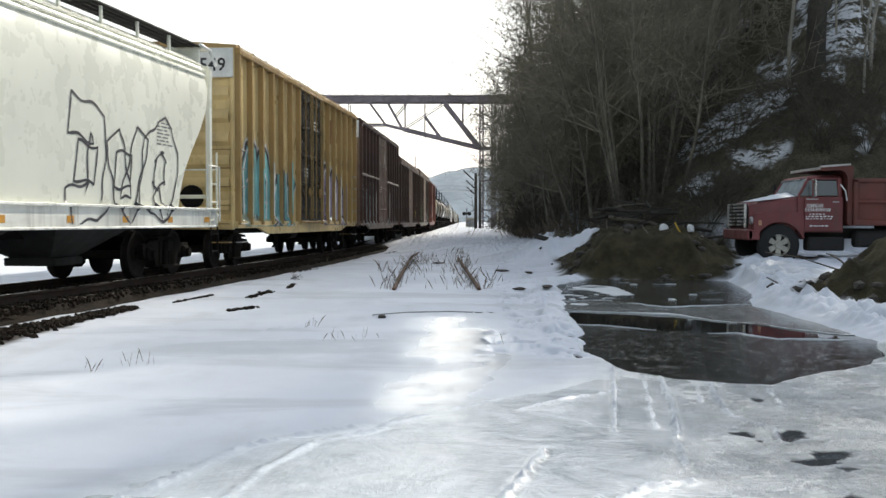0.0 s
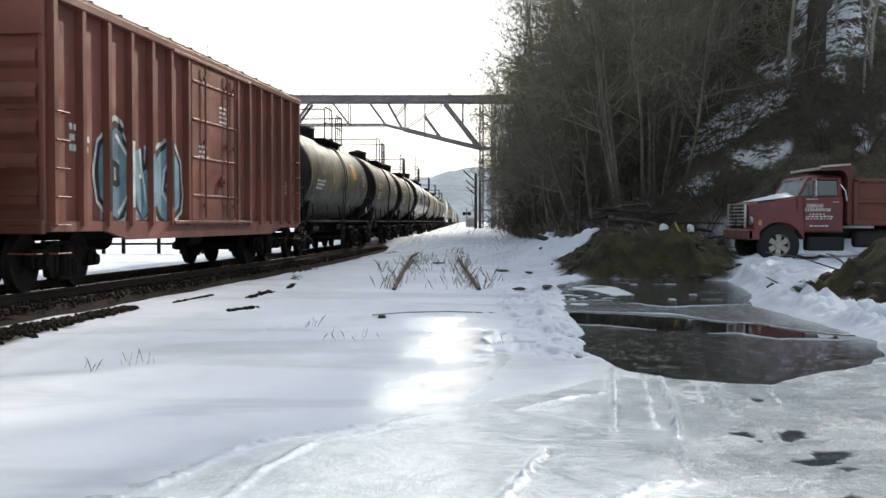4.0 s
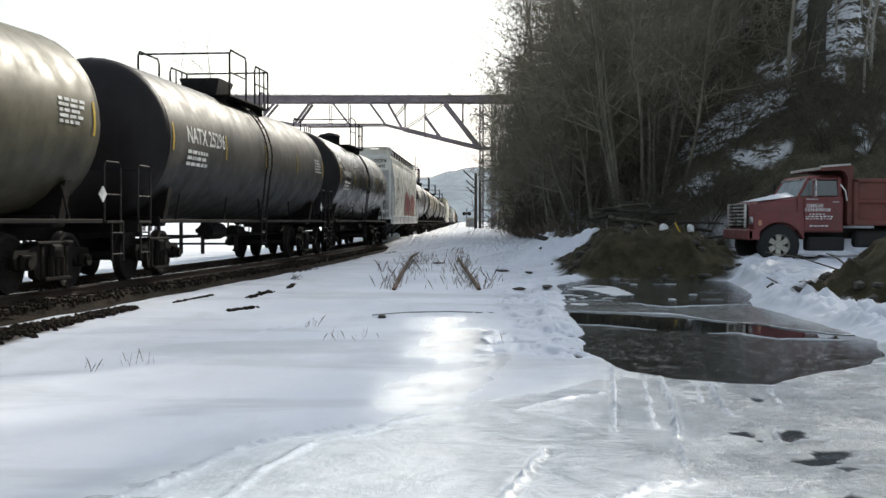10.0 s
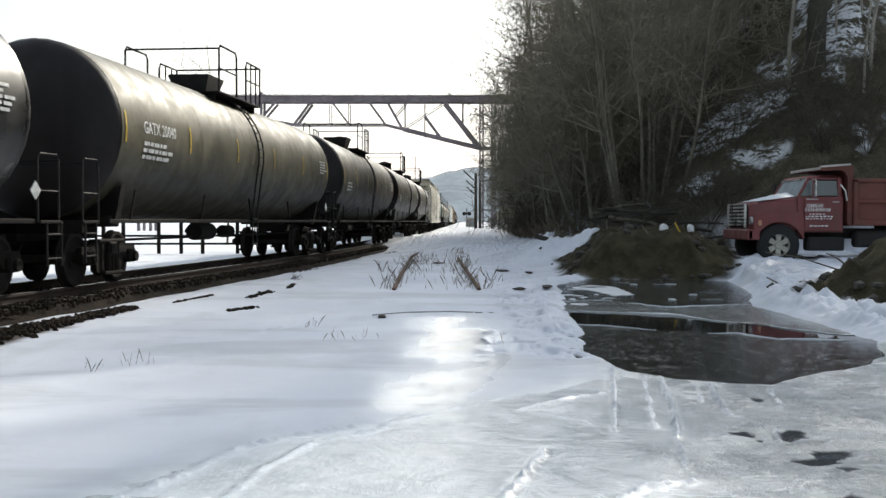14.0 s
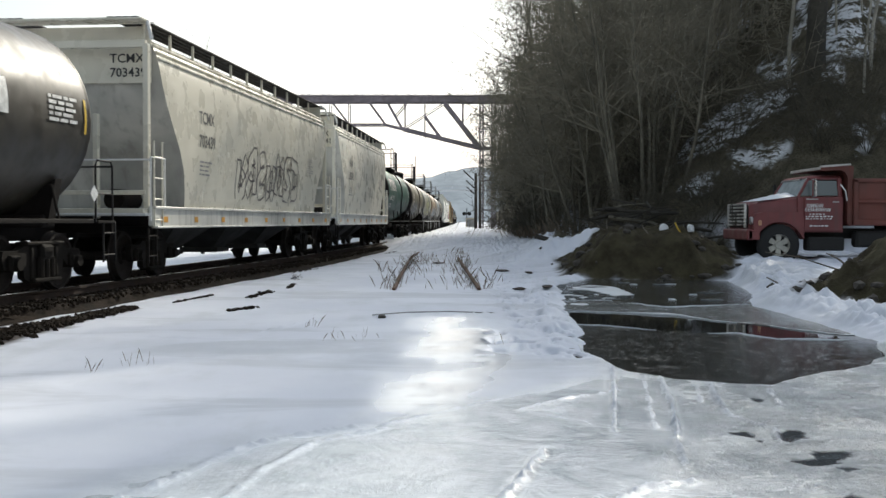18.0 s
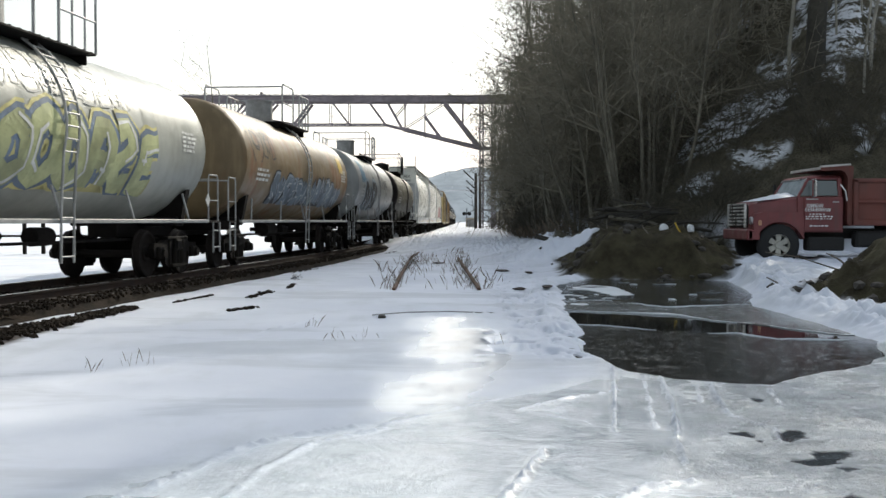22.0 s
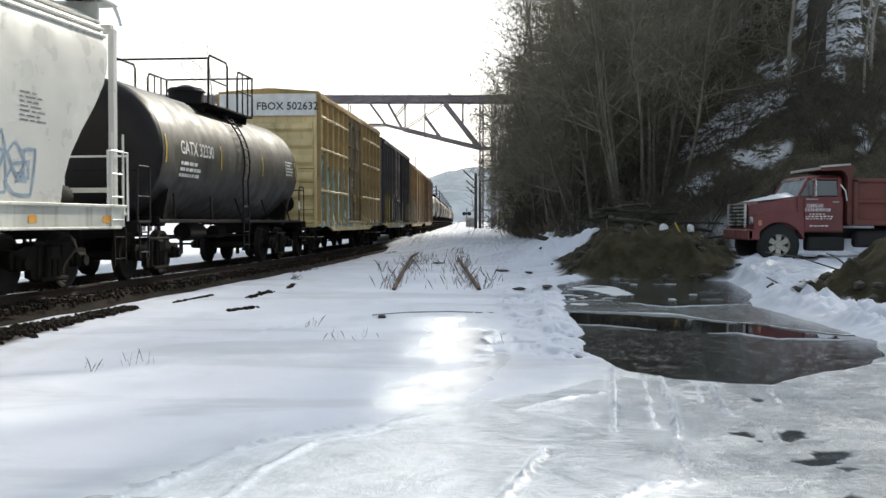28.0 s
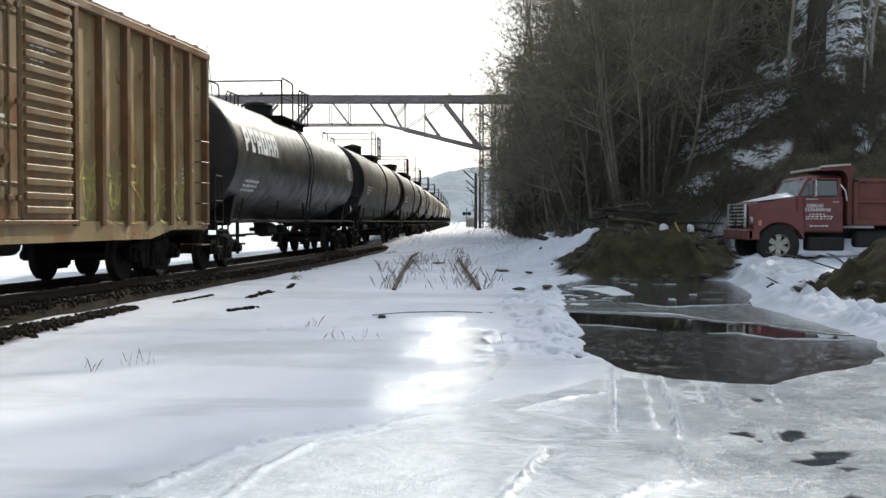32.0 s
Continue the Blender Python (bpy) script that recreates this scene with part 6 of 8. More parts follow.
run(23.65, 24.49, tank_car, "tank_car", "dirty olive tank car with white graffiti", (0.076, 0.069, 0.036), seed=28, rough=0.46, dome="round", rust=0.1, words="GATX 31237", letters=0.22, tags=[(1.6, -1.1, 3.8, 1.4, [(0.45, 0.46, 0.47), BLK_S, WHITE_S], "line"), (-3.0, -0.3, 3.0, 1.2, [(0.25, 0.24, 0.2), (0.3, 0.29, 0.24)], "line")], tape=False)
run(24.49, 25.47, hopper_car, "covered_hopper", "pale blue-grey round-sided covered hopper", LGT, seed=29, words="AEX", number="5443", grime=0.2, tub=True)
run(25.47, 26.55, hopper_car, "covered_hopper", "pale grey covered hopper", (0.60, 0.62, 0.64), seed=30, words="OCPX", number="71024", grime=0.25)
run(26.55, 27.68, hopper_car, "covered_hopper", "silver-grey covered hopper with pink and red graffiti", (0.52, 0.53, 0.53), seed=31, rough=0.43, sill_color=(0.62, 0.62, 0.55), tags=[(-4.6, 1.45, 10.2, 1.15, [PINK, RED, (0.4, 0.36, 0.34)], "fill"), (5.6, 1.4, 1.4, 0.9, [BLUE, (0.25, 0.33, 0.42)], "line")])
run(27.68, 28.42, tank_car, "tank_car", "short grey-black tank car with yellow strips", (0.046, 0.043, 0.034), seed=32, rough=0.48, dome="round", words="GATX 32330", letters=0.28, top=3.85, dia=2.8)
run(28.42, 29.28, box_car, "boxcar", "tall yellow boxcar with dark doors and teal graffiti", (0.66, 0.52, 0.25), seed=33, top=5.15, door=(0.055, 0.05, 0.042), doors=2, ribs=6, belts=(2.05, 3.35, 4.35), rough=0.42, rib_shade_grime=(0.36, 0.25, 0.10), patches=[(-5.9, 3.6, 0.3, 0.9, plain("faded_blue_mark", (0.16, 0.2, 0.34), 0.5)), (-5.5, 3.8, 0.3, 0.8, plain("faded_orange_mark", (0.5, 0.22, 0.1), 0.5)), (5.3, 3.2, 1.0, 0.45, M_GREYTEXT)], end_top=M_WHITE, door_wide=3.2,
    sill_tag=[(0.2, 0.36, 0.36), (0.45, 0.46, 0.44), (0.5, 0.3, 0.12)],
    tags=[(-6.8, 0.95, 5.2, 1.9, [(0.20, 0.34, 0.34), (0.10, 0.13, 0.13), (0.45, 0.52, 0.52), (0.13, 0.25, 0.25)], "fill"), (1.7, 0.95, 5.4, 1.5, [(0.36, 0.30, 0.2), BLK_S, (0.5, 0.47, 0.4), (0.22, 0.18, 0.13)], "fill")], corner_text=("FBOX 502632", 0.24, M_BLACK, -0.35, 4.53), grime=0.4)
run(29.28, 30.16, box_car, "boxcar", "dark purplish-black boxcar with yellow and white graffiti", (0.135, 0.122, 0.124), seed=34, top=4.95, doors=1, ribs=8, rib_shade_grime=(0.028, 0.024, 0.030), rough=0.40, door=(0.045, 0.038, 0.042), dirt=(0.06, 0.055, 0.055), sill_tag=[YEL_S, (0.45, 0.4, 0.1), WHITE_S],
    tags=[(-7.2, 0.92, 5.6, 1.6, [YEL_S, BLK_S, WHITE_S, (0.62, 0.5, 0.08)], "fill"), (1.7, 0.92, 5.6, 1.25, [(0.55, 0.5, 0.22), BLK_S, WHITE_S, (0.5, 0.46, 0.2)], "fill")], grime=0.3)
run(30.16, 31.05, box_car, "boxcar", "faded yellow boxcar with ribbed door and pale graffiti", (0.68, 0.54, 0.27), seed=35, top=4.68, doors=2, ribs=7, door_kind=("panel", "ribbed"), rough=0.42, door=(0.42, 0.36, 0.22), rust=0.35, dirt=(0.13, 0.075, 0.035), rib_shade_grime=(0.30, 0.20, 0.085), sill_tag=[(0.42, 0.43, 0.38), (0.16, 0.16, 0.1), (0.5, 0.42, 0.2)],
    tags=[(-6.8, 0.92, 4.8, 1.6, [(0.38, 0.47, 0.52), BLK_S, WHITE_S, (0.3, 0.38, 0.42)], "fill"), (1.7, 0.92, 5.2, 1.6, [(0.52, 0.52, 0.5), (0.16, 0.16, 0.15), (0.3, 0.3, 0.26), (0.2, 0.2, 0.16)], "fill")], grime=0.5)
run(31.05, 31.93, box_car, "boxcar", "rust-streaked yellow-brown boxcar with ribbed door", (0.31, 0.225, 0.11), seed=36, top=4.68, doors=2, ribs=7, door_kind=("panel", "ribbed"), door=(0.2, 0.14, 0.07), rib_shade_grime=(0.12, 0.07, 0.03), rust=0.6, rough=0.42,
    tags=[(2.0, 1.05, 4.6, 1.1, [(0.3, 0.31, 0.28), (0.4, 0.36, 0.1), WHITE_S], "line"), (-6.6, 1.6, 2.2, 0.9, [(0.3, 0.33, 0.4), WHITE_S], "line")], grime=0.65)
run(31.93, 32.93, tank_car, "tank_car", "black tank car with a white logo", (0.028, 0.025, 0.019), seed=37, top=4.22, dia=3.08, rough=0.43, dome="round", logo=True, tape=False)
TAIL = 32.93
for k in range(12):
    dt = (0.98, 0.92, 0.72, 1.0)[k % 4]
    run(TAIL, TAIL + dt, tank_car, "tank_car", "dusty black tank car", [GRY, BLK, (0.07, 0.063, 0.05)][k % 3] if k not in (6, 7) else (0.45, 0.42, 0.30), seed=40 + k, top=4.22, dia=3.08, rough=0.46, dome=("round", "box")[k % 2])
    TAIL += dt


# ------------------------------------------------------------------ dump truck beside the hill
def dump_truck():
    t = thing("dump_truck", "old red dump truck with snow on its bonnet", "truck", pose(7.35, 27.0, 0.19))
    red = painted("faded_red_truck_paint", (0.185, 0.048, 0.048), (0.09, 0.06, 0.055), 0.35, 0.45, 6, 3.0)
    orange = painted("faded_orange_red_bed_paint", (0.14, 0.042, 0.030), (0.07, 0.045, 0.035), 0.45, 0.6, 6, 8.0)
    chrome = plain("dull_chrome", (0.55, 0.55, 0.55), 0.3, 0.9, 20, 0.1, 0.2)
    tyre = plain("black_rubber", (0.02, 0.02, 0.02), 0.85, 0, 40, 0.4, 0.3)
    dark = plain("dark_chassis_steel", (0.02, 0.019, 0.018), 0.8, 0, 20, 0.3, 0.3)
    rimw = plain("dirty_cream_wheel_paint", (0.48, 0.46, 0.40), 0.6, 0, 20, 0.2, 0.25)
    n = Nodes("truck_glass")
    glass = n.done((0.10, 0.115, 0.12), 0.08, 0.0, None, 0.8)
    # windscreen's pale colour stands in for the sky it mirrors
    n = Nodes("sky_lit_windscreen_glass")
    dusty = n.done(n.mix(n.ramp(n.noise(3, 4), 0.3, 0.7), (0.30, 0.34, 0.36), (0.46, 0.51, 0.53)), 0.12, 0.0, None, 0.8)
    # bonnet and wings
    g = Geo()
    def hoop(x, z0, z1, y0, y1, r):
        return [(x, y0, z0), (x, y0, z1 - r), (x, y0 + r * 0.3, z1 - r * 0.3), (x, y0 + r, z1), (x, y1 - r, z1), (x, y1 - r * 0.3, z1 - r * 0.3), (x, y1, z1 - r), (x, y1, z0)]
    g.loft([hoop(0.32, 0.90, 1.53, 0.34, 1.96, 0.10), hoop(0.42, 0.88, 1.59, 0.30, 2.0, 0.14), hoop(1.0, 0.88, 1.68, 0.20, 2.10, 0.18), hoop(1.50, 0.88, 1.74, 0.12, 2.18, 0.20)])
    part("bonnet", g, red, t)
    for sy, y0 in ((1, 0.0), (-1, 2.3)):
        g = Geo()
        arch = [(0.99 + 0.60 * math.cos(a), 0.50 + 0.60 * math.sin(a)) for a in np.linspace(math.pi, 0, 13)]
        out = [(0.36, 0.66), (0.36, 1.22), (0.42, 1.30), (0.56, 1.34), (0.9, 1.34), (1.55, 1.34), (1.60, 1.2), (1.60, 0.66)] + [(x, z) for x, z in arch[::-1] if z > 0.66]
        g.prism(out, 1, y0, y0 + sy * 0.34)
        part("wing", g, red, t)
        g = Geo()
        g.box((0.50, y0 - sy * 0.01, 1.07), (0.08, 0.04, 0.14), 0.02)
        part("marker_lamp", g, plain("amber_lens", (0.45, 0.25, 0.15), 0.3), t)
        g = Geo()
        g.cyl((0.37, y0 + sy * 0.18, 1.13), (0.31, y0 + sy * 0.18, 1.13), 0.10, n=16)
        part("headlight", g, chrome, t)
    g = Geo()
    g.box((0.29, 1.15, 1.24), (0.10, 1.58, 0.58), 0.03)
    part("grille_frame", g, dark, t)
    for k in range(6):
        b = Geo().box((0.235, 1.15, 1.02 + 0.088 * k), (0.05, 1.54, 0.042), 0.01)
        part("grille_bar", b, chrome, t)
    g = Geo()
    for y in (0.37, 1.93):
        g.box((0.235, y, 1.24), (0.07, 0.05, 0.60), 0.015)
    g.box((0.235, 1.15, 1.54), (0.07, 1.6, 0.045), 0.015)
    part("grille_surround", g, chrome, t)
    g = Geo()
    g.box((0.26, 1.15, 0.78), (0.16, 2.32, 0.27), 0.03)
    g.box((0.36, 0.02, 0.77), (0.28, 0.06, 0.24), 0.02)
    part("bumper", g, red, t, "dented red steel bumper")
    # cab
    g = Geo()
    g.prism([(1.46, 0.84), (1.46, 1.72), (2.58, 1.72), (2.58, 0.84)], 1, 0.06, 2.24)
    part("cab_body", g, red, t)
    g = Geo()
    g.loft([[(x, y, z) for x, y in ((x0, 0.06 + i), (x0, 2.24 - i), (x1, 2.24 - i), (x1, 0.06 + i))] for x0, x1, i, z in ((1.76, 2.56, 0.10, 2.15), (1.70, 2.57, 0.09, 2.19), (1.78, 2.54, 0.16, 2.24), (1.9, 2.45, 0.3, 2.26))])
    part("cab_roof", g, red, t)
    for y in (0.10, 2.20):
        g = Geo()
        g.tube([(1.47, y, 1.72), (1.73, y + (0.05 if y < 1 else -0.05), 2.16)], 0.035, 6)
        g.tube([(2.51, y, 1.72), (2.51, y + (0.05 if y < 1 else -0.05), 2.16)], 0.055, 6)
        g.tube([(1.84, y, 1.72), (1.86, y + (0.05 if y < 1 else -0.05), 2.16)], 0.02, 6)
        part("cab_pillar", g, red, t)
    g = Geo()
    g.add([(1.49, 0.14, 1.73), (1.49, 2.16, 1.73), (1.73, 2.10, 2.16), (1.73, 0.20, 2.16)], [(0, 1, 2, 3)])
    part("windscreen", g, dusty, t)
    g = Geo()
    g.tube([(1.475, 0.12, 1.73), (1.72, 0.17, 2.17), (1.72, 2.13, 2.17), (1.475, 2.18, 1.73), (1.475, 0.12, 1.73)], 0.022)
    part("windscreen_trim", g, chrome, t)
    # near-side door with its window, handle and faded sign writing
    g = Geo()
    g.box((2.08, 0.045, 1.29), (0.96, 0.05, 0.86), 0.02)
    door = part("door", g, red, t)
    g = Geo()
    g.add([(1.54, 0.10, 1.75), (1.82, 0.10, 1.75), (1.84, 0.14, 2.13), (1.75, 0.14, 2.13)], [(0, 1, 2, 3)])
    part("quarter_window", g, glass, door)
    g = Geo()
    g.add([(1.88, 0.10, 1.75), (2.46, 0.10, 1.75), (2.44, 0.14, 2.12), (1.90, 0.14, 2.12)], [(0, 1, 2, 3)])
    part("door_window", g, glass, door)
    part("door_handle", Geo().box((2.38, 0.0, 1.59), (0.16, 0.04, 0.03), 0.01), chrome, door)
    part("window_trim", Geo().box((1.80, 0.01, 1.66), (0.30, 0.03, 0.03), 0.008), chrome, door)
    rnd = random.Random(8)
    for z, h, x0, x1 in ((1.45, 0.10, 1.66, 2.04), (1.355, 0.085, 1.62, 2.24), (1.275, 0.03, 1.73, 2.12), (1.215, 0.035, 1.64, 2.28), (1.16, 0.028, 1.64, 2.28), (0.98, 0.04, 1.74, 2.14)):
        g = Geo()
        x = x0
        while x < x1:
            w = rnd.uniform(0.012, 0.03) if h > 0.08 else rnd.uniform(0.03, 0.10)
            g.add([(x, 0.015, z), (x + w, 0.015, z), (x + w + h * 0.15, 0.015, z + h * rnd.uniform(0.6, 1)), (x + h * 0.15, 0.015, z + h)], [(0, 1, 2, 3)])
            x += w + (0.02 if h > 0.08 else 0.03)
        part("sign_writing", g, M_WHITE, door, "line of unreadable white sign writing", None)["kind"] = "stuff"
    # mirrors
    g = Geo()
    g.box((1.82, -0.14, 1.93), (0.05, 0.14, 0.40), 0.015)
    g.tube([(1.80, 0.08, 1.72), (1.82, -0.16, 1.72), (1.82, -0.16, 2.15), (1.80, 0.08, 2.15)], 0.014)
    part("mirror", g, chrome, t, "chrome truck mirror on a bracket")
    g = Geo()
    g.box((1.60, 2.45, 1.97), (0.05, 0.16, 0.24), 0.015)
    g.tube([(1.62, 2.2, 1.76), (1.60, 2.46, 1.84), (1.60, 2.46, 2.10)], 0.014)
    part("mirror", g, dark, t)
    g = Geo()
    g.tube([(2.48, -0.02, 2.02), (2.60, -0.04, 1.86), (2.64, -0.04, 1.62)], 0.018)
    part("grab_handle", g, M_WHITE, t, "white grab handle behind the door")
    # snow left on bonnet
    g = Geo()
    rows = []
    for i in range(9):
        x = 0.52 + i * 0.12
        ring = []
        for k in range(9):
            f = k / 8
            y = 0.30 + 1.7 * f
            h = 1.605 + 0.125 * (x - 0.42) + 0.12 * math.sin(math.pi * f) ** 0.6 * min(1, i / 5) * (0.7 + 0.3 * math.sin(i * 1.3 + k))
            ring.append((x, y, h))
        rows.append(ring)
    g.loft(rows, closed=False)
    part("bonnet_snow", g, plain("old_snow", (0.8, 0.82, 0.86), 0.7, 0, 30, 0.3, 0.06), t, "patch of old snow", 60)
    # tipper bed with cab shield
    g = Geo()
    out = [(2.78, 1.02), (2.78, 2.10), (2.86, 2.16), (6.9, 2.16), (6.9, 1.02)]
    g.prism(out, 1, -0.02, 0.06)
    g.box((4.84, -0.05, 2.12), (4.1, 0.10, 0.10), 0.02)
    g.box((4.84, -0.05, 1.60), (4.1, 0.09, 0.09), 0.02)
    g.box((4.84, -0.05, 1.08), (4.1, 0.12, 0.14), 0.02)
    for x in (2.85, 3.75, 4.65, 5.55, 6.45):
        g.box((x, -0.05, 1.6), (0.12, 0.10, 1.1), 0.02)
    part("bed_side", g, orange, t)
    g = Geo()
    g.prism([(2.78, 1.02), (2.78, 2.16), (6.9, 2.16), (6.9, 1.02)], 1, 2.24, 2.32)
    part("bed_side", g, orange, t)
    g = Geo()
    g.box((4.8, 1.15, 1.05), (4.2, 2.3, 0.10), 0.01)
    g.box((6.88, 1.15, 1.6), (0.08, 2.3, 1.1), 0.01)
    part("bed_floor", g, orange, t)
    g = Geo()
    g.prism([(2.66, 1.05), (2.66, 2.20), (2.60, 2.32), (2.48, 2.38), (2.06, 2.36), (2.0, 2.38), (2.0, 2.45), (2.72, 2.50), (2.80, 2.46), (2.80, 1.05)], 1, -0.02, 2.32)
    part("cab_shield", g, orange, t, "faded red steel shield over the cab")
    g = Geo()
    g.box((2.36, 0.0, 2.49), (0.76, 0.06, 0.05), 0.01, Euler((0, radians(-4.2), 0)).to_matrix())
    g.box((2.0, 1.15, 2.42), (0.05, 2.3, 0.07), 0.01)
    # near and front top edges get a paler colour
    part("shield_edge", g, plain("pale_edge_steel", (0.5, 0.48, 0.45), 0.5, 0.2), t, "pale top edge")
    # chassis and wheels
    g = Geo()
    for y in (0.65, 1.65):
        g.box((3.6, y, 0.80), (6.6, 0.10, 0.26), 0.02)
    g.box((2.15, 0.20, 0.55), (0.9, 0.45, 0.34), 0.04)
    g.box((3.3, 0.22, 0.66), (0.8, 0.40, 0.40), 0.06)
    for x in (0.99, 5.2):
        g.cyl((x, 0.2, 0.52), (x, 2.1, 0.52), 0.08, n=10)
    g.cyl((4.0, 1.15, 0.7), (4.0, 1.15, 1.0), 0.2, n=12)
    part("chassis", g, dark, t)
    def wheel(x, y, sgn, wide=0.25):
        w = Geo()
        prof = [(0.0, 0.27), (0.0, 0.44), (0.03, 0.50), (0.07, 0.525), (wide - 0.07, 0.525), (wide - 0.03, 0.50), (wide, 0.44), (wide, 0.27)]
        w.loft([[(x + r * math.cos(2 * math.pi * k / 28), y + sgn * o, 0.52 + r * math.sin(2 * math.pi * k / 28)) for k in range(28)] for o, r in prof], caps=False)
        ty = part("wheel", w, tyre, t, "black truck tyre on a cream spoked wheel")
        r = Geo()
        prof = [(0.02, 0.295), (0.02, 0.275), (0.08, 0.255), (0.12, 0.25)]
        r.loft([[(x + q * math.cos(2 * math.pi * k / 28), y + sgn * o, 0.52 + q * math.sin(2 * math.pi * k / 28)) for k in range(28)] for o, q in prof], caps=False)
        part("rim", r, rimw, ty)
        s = Geo()
        for k in range(6):
            a = math.pi * k / 3 + 0.5
            c, d = math.cos(a), math.sin(a)
            p = [(0.07, -0.05), (0.26, -0.075), (0.26, 0.075), (0.07, 0.05)]
            s.loft([[(x + u * c - v * d, y + sgn * o, 0.52 + u * d + v * c) for u, v in p] for o in (0.06, 0.10)])
        part("spokes", s, rimw, ty)
        h = Geo()
        h.cyl((x, y + sgn * 0.02, 0.52), (x, y + sgn * 0.12, 0.52), 0.085, 0.11, n=14)
        part("hub", h, rimw, ty)
        d = Geo()
        d.cyl((x, y + sgn * 0.125, 0.52), (x, y + sgn * 0.15, 0.52), 0.26, n=20)
        part("brake_drum", d, dark, ty)
    wheel(0.99, 0.02, 1)
    wheel(0.99, 2.28, -1)
    wheel(5.2, 0.02, 1, 0.5)
    wheel(5.2, 2.28, -1, 0.5)
    return t


dump_truck()


# ------------------------------------------------------------------ woods
M_BARK = plain("grey_brown_bark", (0.155, 0.142, 0.108), 0.9, 0, 9, 0.8, 0.4)
M_BRUSH = plain("dark_brushwood", (0.075, 0.067, 0.048), 0.9, 0, 6, 0.3, 0.35)
M_TWIG = plain("dark_bare_twigs", (0.21, 0.19, 0.14), 0.9, 0, 6, 0.3, 0.35)
M_PALE = plain("pale_birch_bark", (0.34, 0.32, 0.27), 0.8, 0, 5, 0.5, 0.3)


def grow(trunk, crown, p, d, length, radius, depth, rnd, level=0, up=0.15):
    """One limb and its side branches."""
    seg = (7, 4, 3, 2, 2)[min(level, 4)]
    pts, rad = [p.copy()], [radius]
    q, dd = p.copy(), d.copy()
    for k in range(seg):
        dd = (dd + Vector((rnd.gauss(0, 1), rnd.gauss(0, 1), rnd.gauss(0, 0.6))) * (0.06, 0.13, 0.18, 0.22, 0.25)[min(level, 4)] + Vector((0, 0, up * 0.25))).normalized()
        q = q + dd * (length / seg)
        pts.append(q.copy())
        rad.append(radius * (1 - 0.8 * (k + 1) / seg))
    if depth <= 0:
        mid = pts[1 + len(pts) // 2 - 1]
        e = Vector((rnd.gauss(0, 1), rnd.gauss(0, 1), rnd.gauss(0, 1))).normalized()
        a1 = d.cross(e).normalized() * radius
        a2 = d.cross(a1).normalized() * radius
        crown.add([pts[0] + a1, pts[0] - a1 * 0.5 + a2 * 0.87, pts[0] - a1 * 0.5 - a2 * 0.87, mid + a1 * 0.7, mid - a1 * 0.35 + a2 * 0.6, mid - a1 * 0.35 - a2 * 0.6, pts[-1]],
                  [(0, 1, 4, 3), (1, 2, 5, 4), (2, 0, 3, 5), (3, 4, 6), (4, 5, 6), (5, 3, 6)])
        return
    (trunk if level < 1 else crown).tube(pts, rad, (7, 4, 3, 3, 3)[min(level, 4)])
    count = (17, 8, 6, 4)[min(level, 3)]
    for k in range(count):
        f = (0.28 if level == 0 else 0.2) + (0.98 - 0.28) * (k + rnd.random()) / count
        i = min(int(f * seg), seg - 1)
        base = pts[i].lerp(pts[i + 1], f * seg - i)
        axis = (pts[i + 1] - pts[i]).normalized()
        side = axis.orthogonal().normalized()
        side.rotate(Matrix.Rotation(rnd.uniform(0, 6.283), 3, axis))
        nd = (axis * rnd.uniform(0.35, 0.9) + side).normalized()
        ln = length * (0.40 if level == 0 else 0.55) * (1.15 - 0.6 * f) * rnd.uniform(0.7, 1.25)
        grow(trunk, crown, base, nd, ln, max(0.007, rad[i] * 0.45), depth - 1, rnd, level + 1, up)


def bare_tree(seed, height, radius, depth=3, lean=0.05, name="bare_tree", label="leafless grey-brown tree on the wooded slope", material=None):
    rnd = random.Random(seed)
    t = thing(name, label, "tree", group="trees of the hillside wood")
    a, b = Geo(), Geo()
    grow(a, b, Vector((0, 0, -0.4)), Vector((rnd.uniform(-lean, lean), rnd.uniform(-lean, lean), 1)).normalized(), height, radius, depth, rnd)
    tm, cm = a.mesh("trunk", material or M_BARK, 60, False), b.mesh("crown", M_TWIG, 60, False)
    part("trunk", tm, None, t)
    part("crown", cm, None, t)
    return t


def shrub(seed, height):
    rnd = random.Random(seed)
    t = thing("bare_shrub", "tangled leafless brush at the foot of the slope", "shrub", group="brush along the slope")
    a, b = Geo(), Geo()
    for k in range(8):
        ang = rnd.uniform(0, 6.3)
        r = rnd.uniform(0, 0.5)
        d = Vector((math.cos(ang) * 0.7, math.sin(ang) * 0.7, rnd.uniform(0.5, 1.3))).normalized()
        grow(a, b, Vector((r * math.cos(ang), r * math.sin(ang), -0.15)), d, height * rnd.uniform(0.6, 1.1), 0.018, 2, rnd, 1, -0.05)
        q = Vector((r * math.cos(ang), r * math.sin(ang), -0.2))
        e = Vector((math.cos(ang + 1) * 0.5, math.sin(ang + 1) * 0.5, rnd.uniform(0.6, 1.2))).normalized()
        a.tube([q, q + e * height * 0.35, q + (e + Vector((0, 0, -0.15))) * height * 0.7], [0.014, 0.011, 0.005], 4)
    part("stem", a.mesh("stem", M_BRUSH, 60, False), None, t)
    part("brushwood", b.mesh("brushwood", M_BRUSH, 60, False), None, t)
    return t


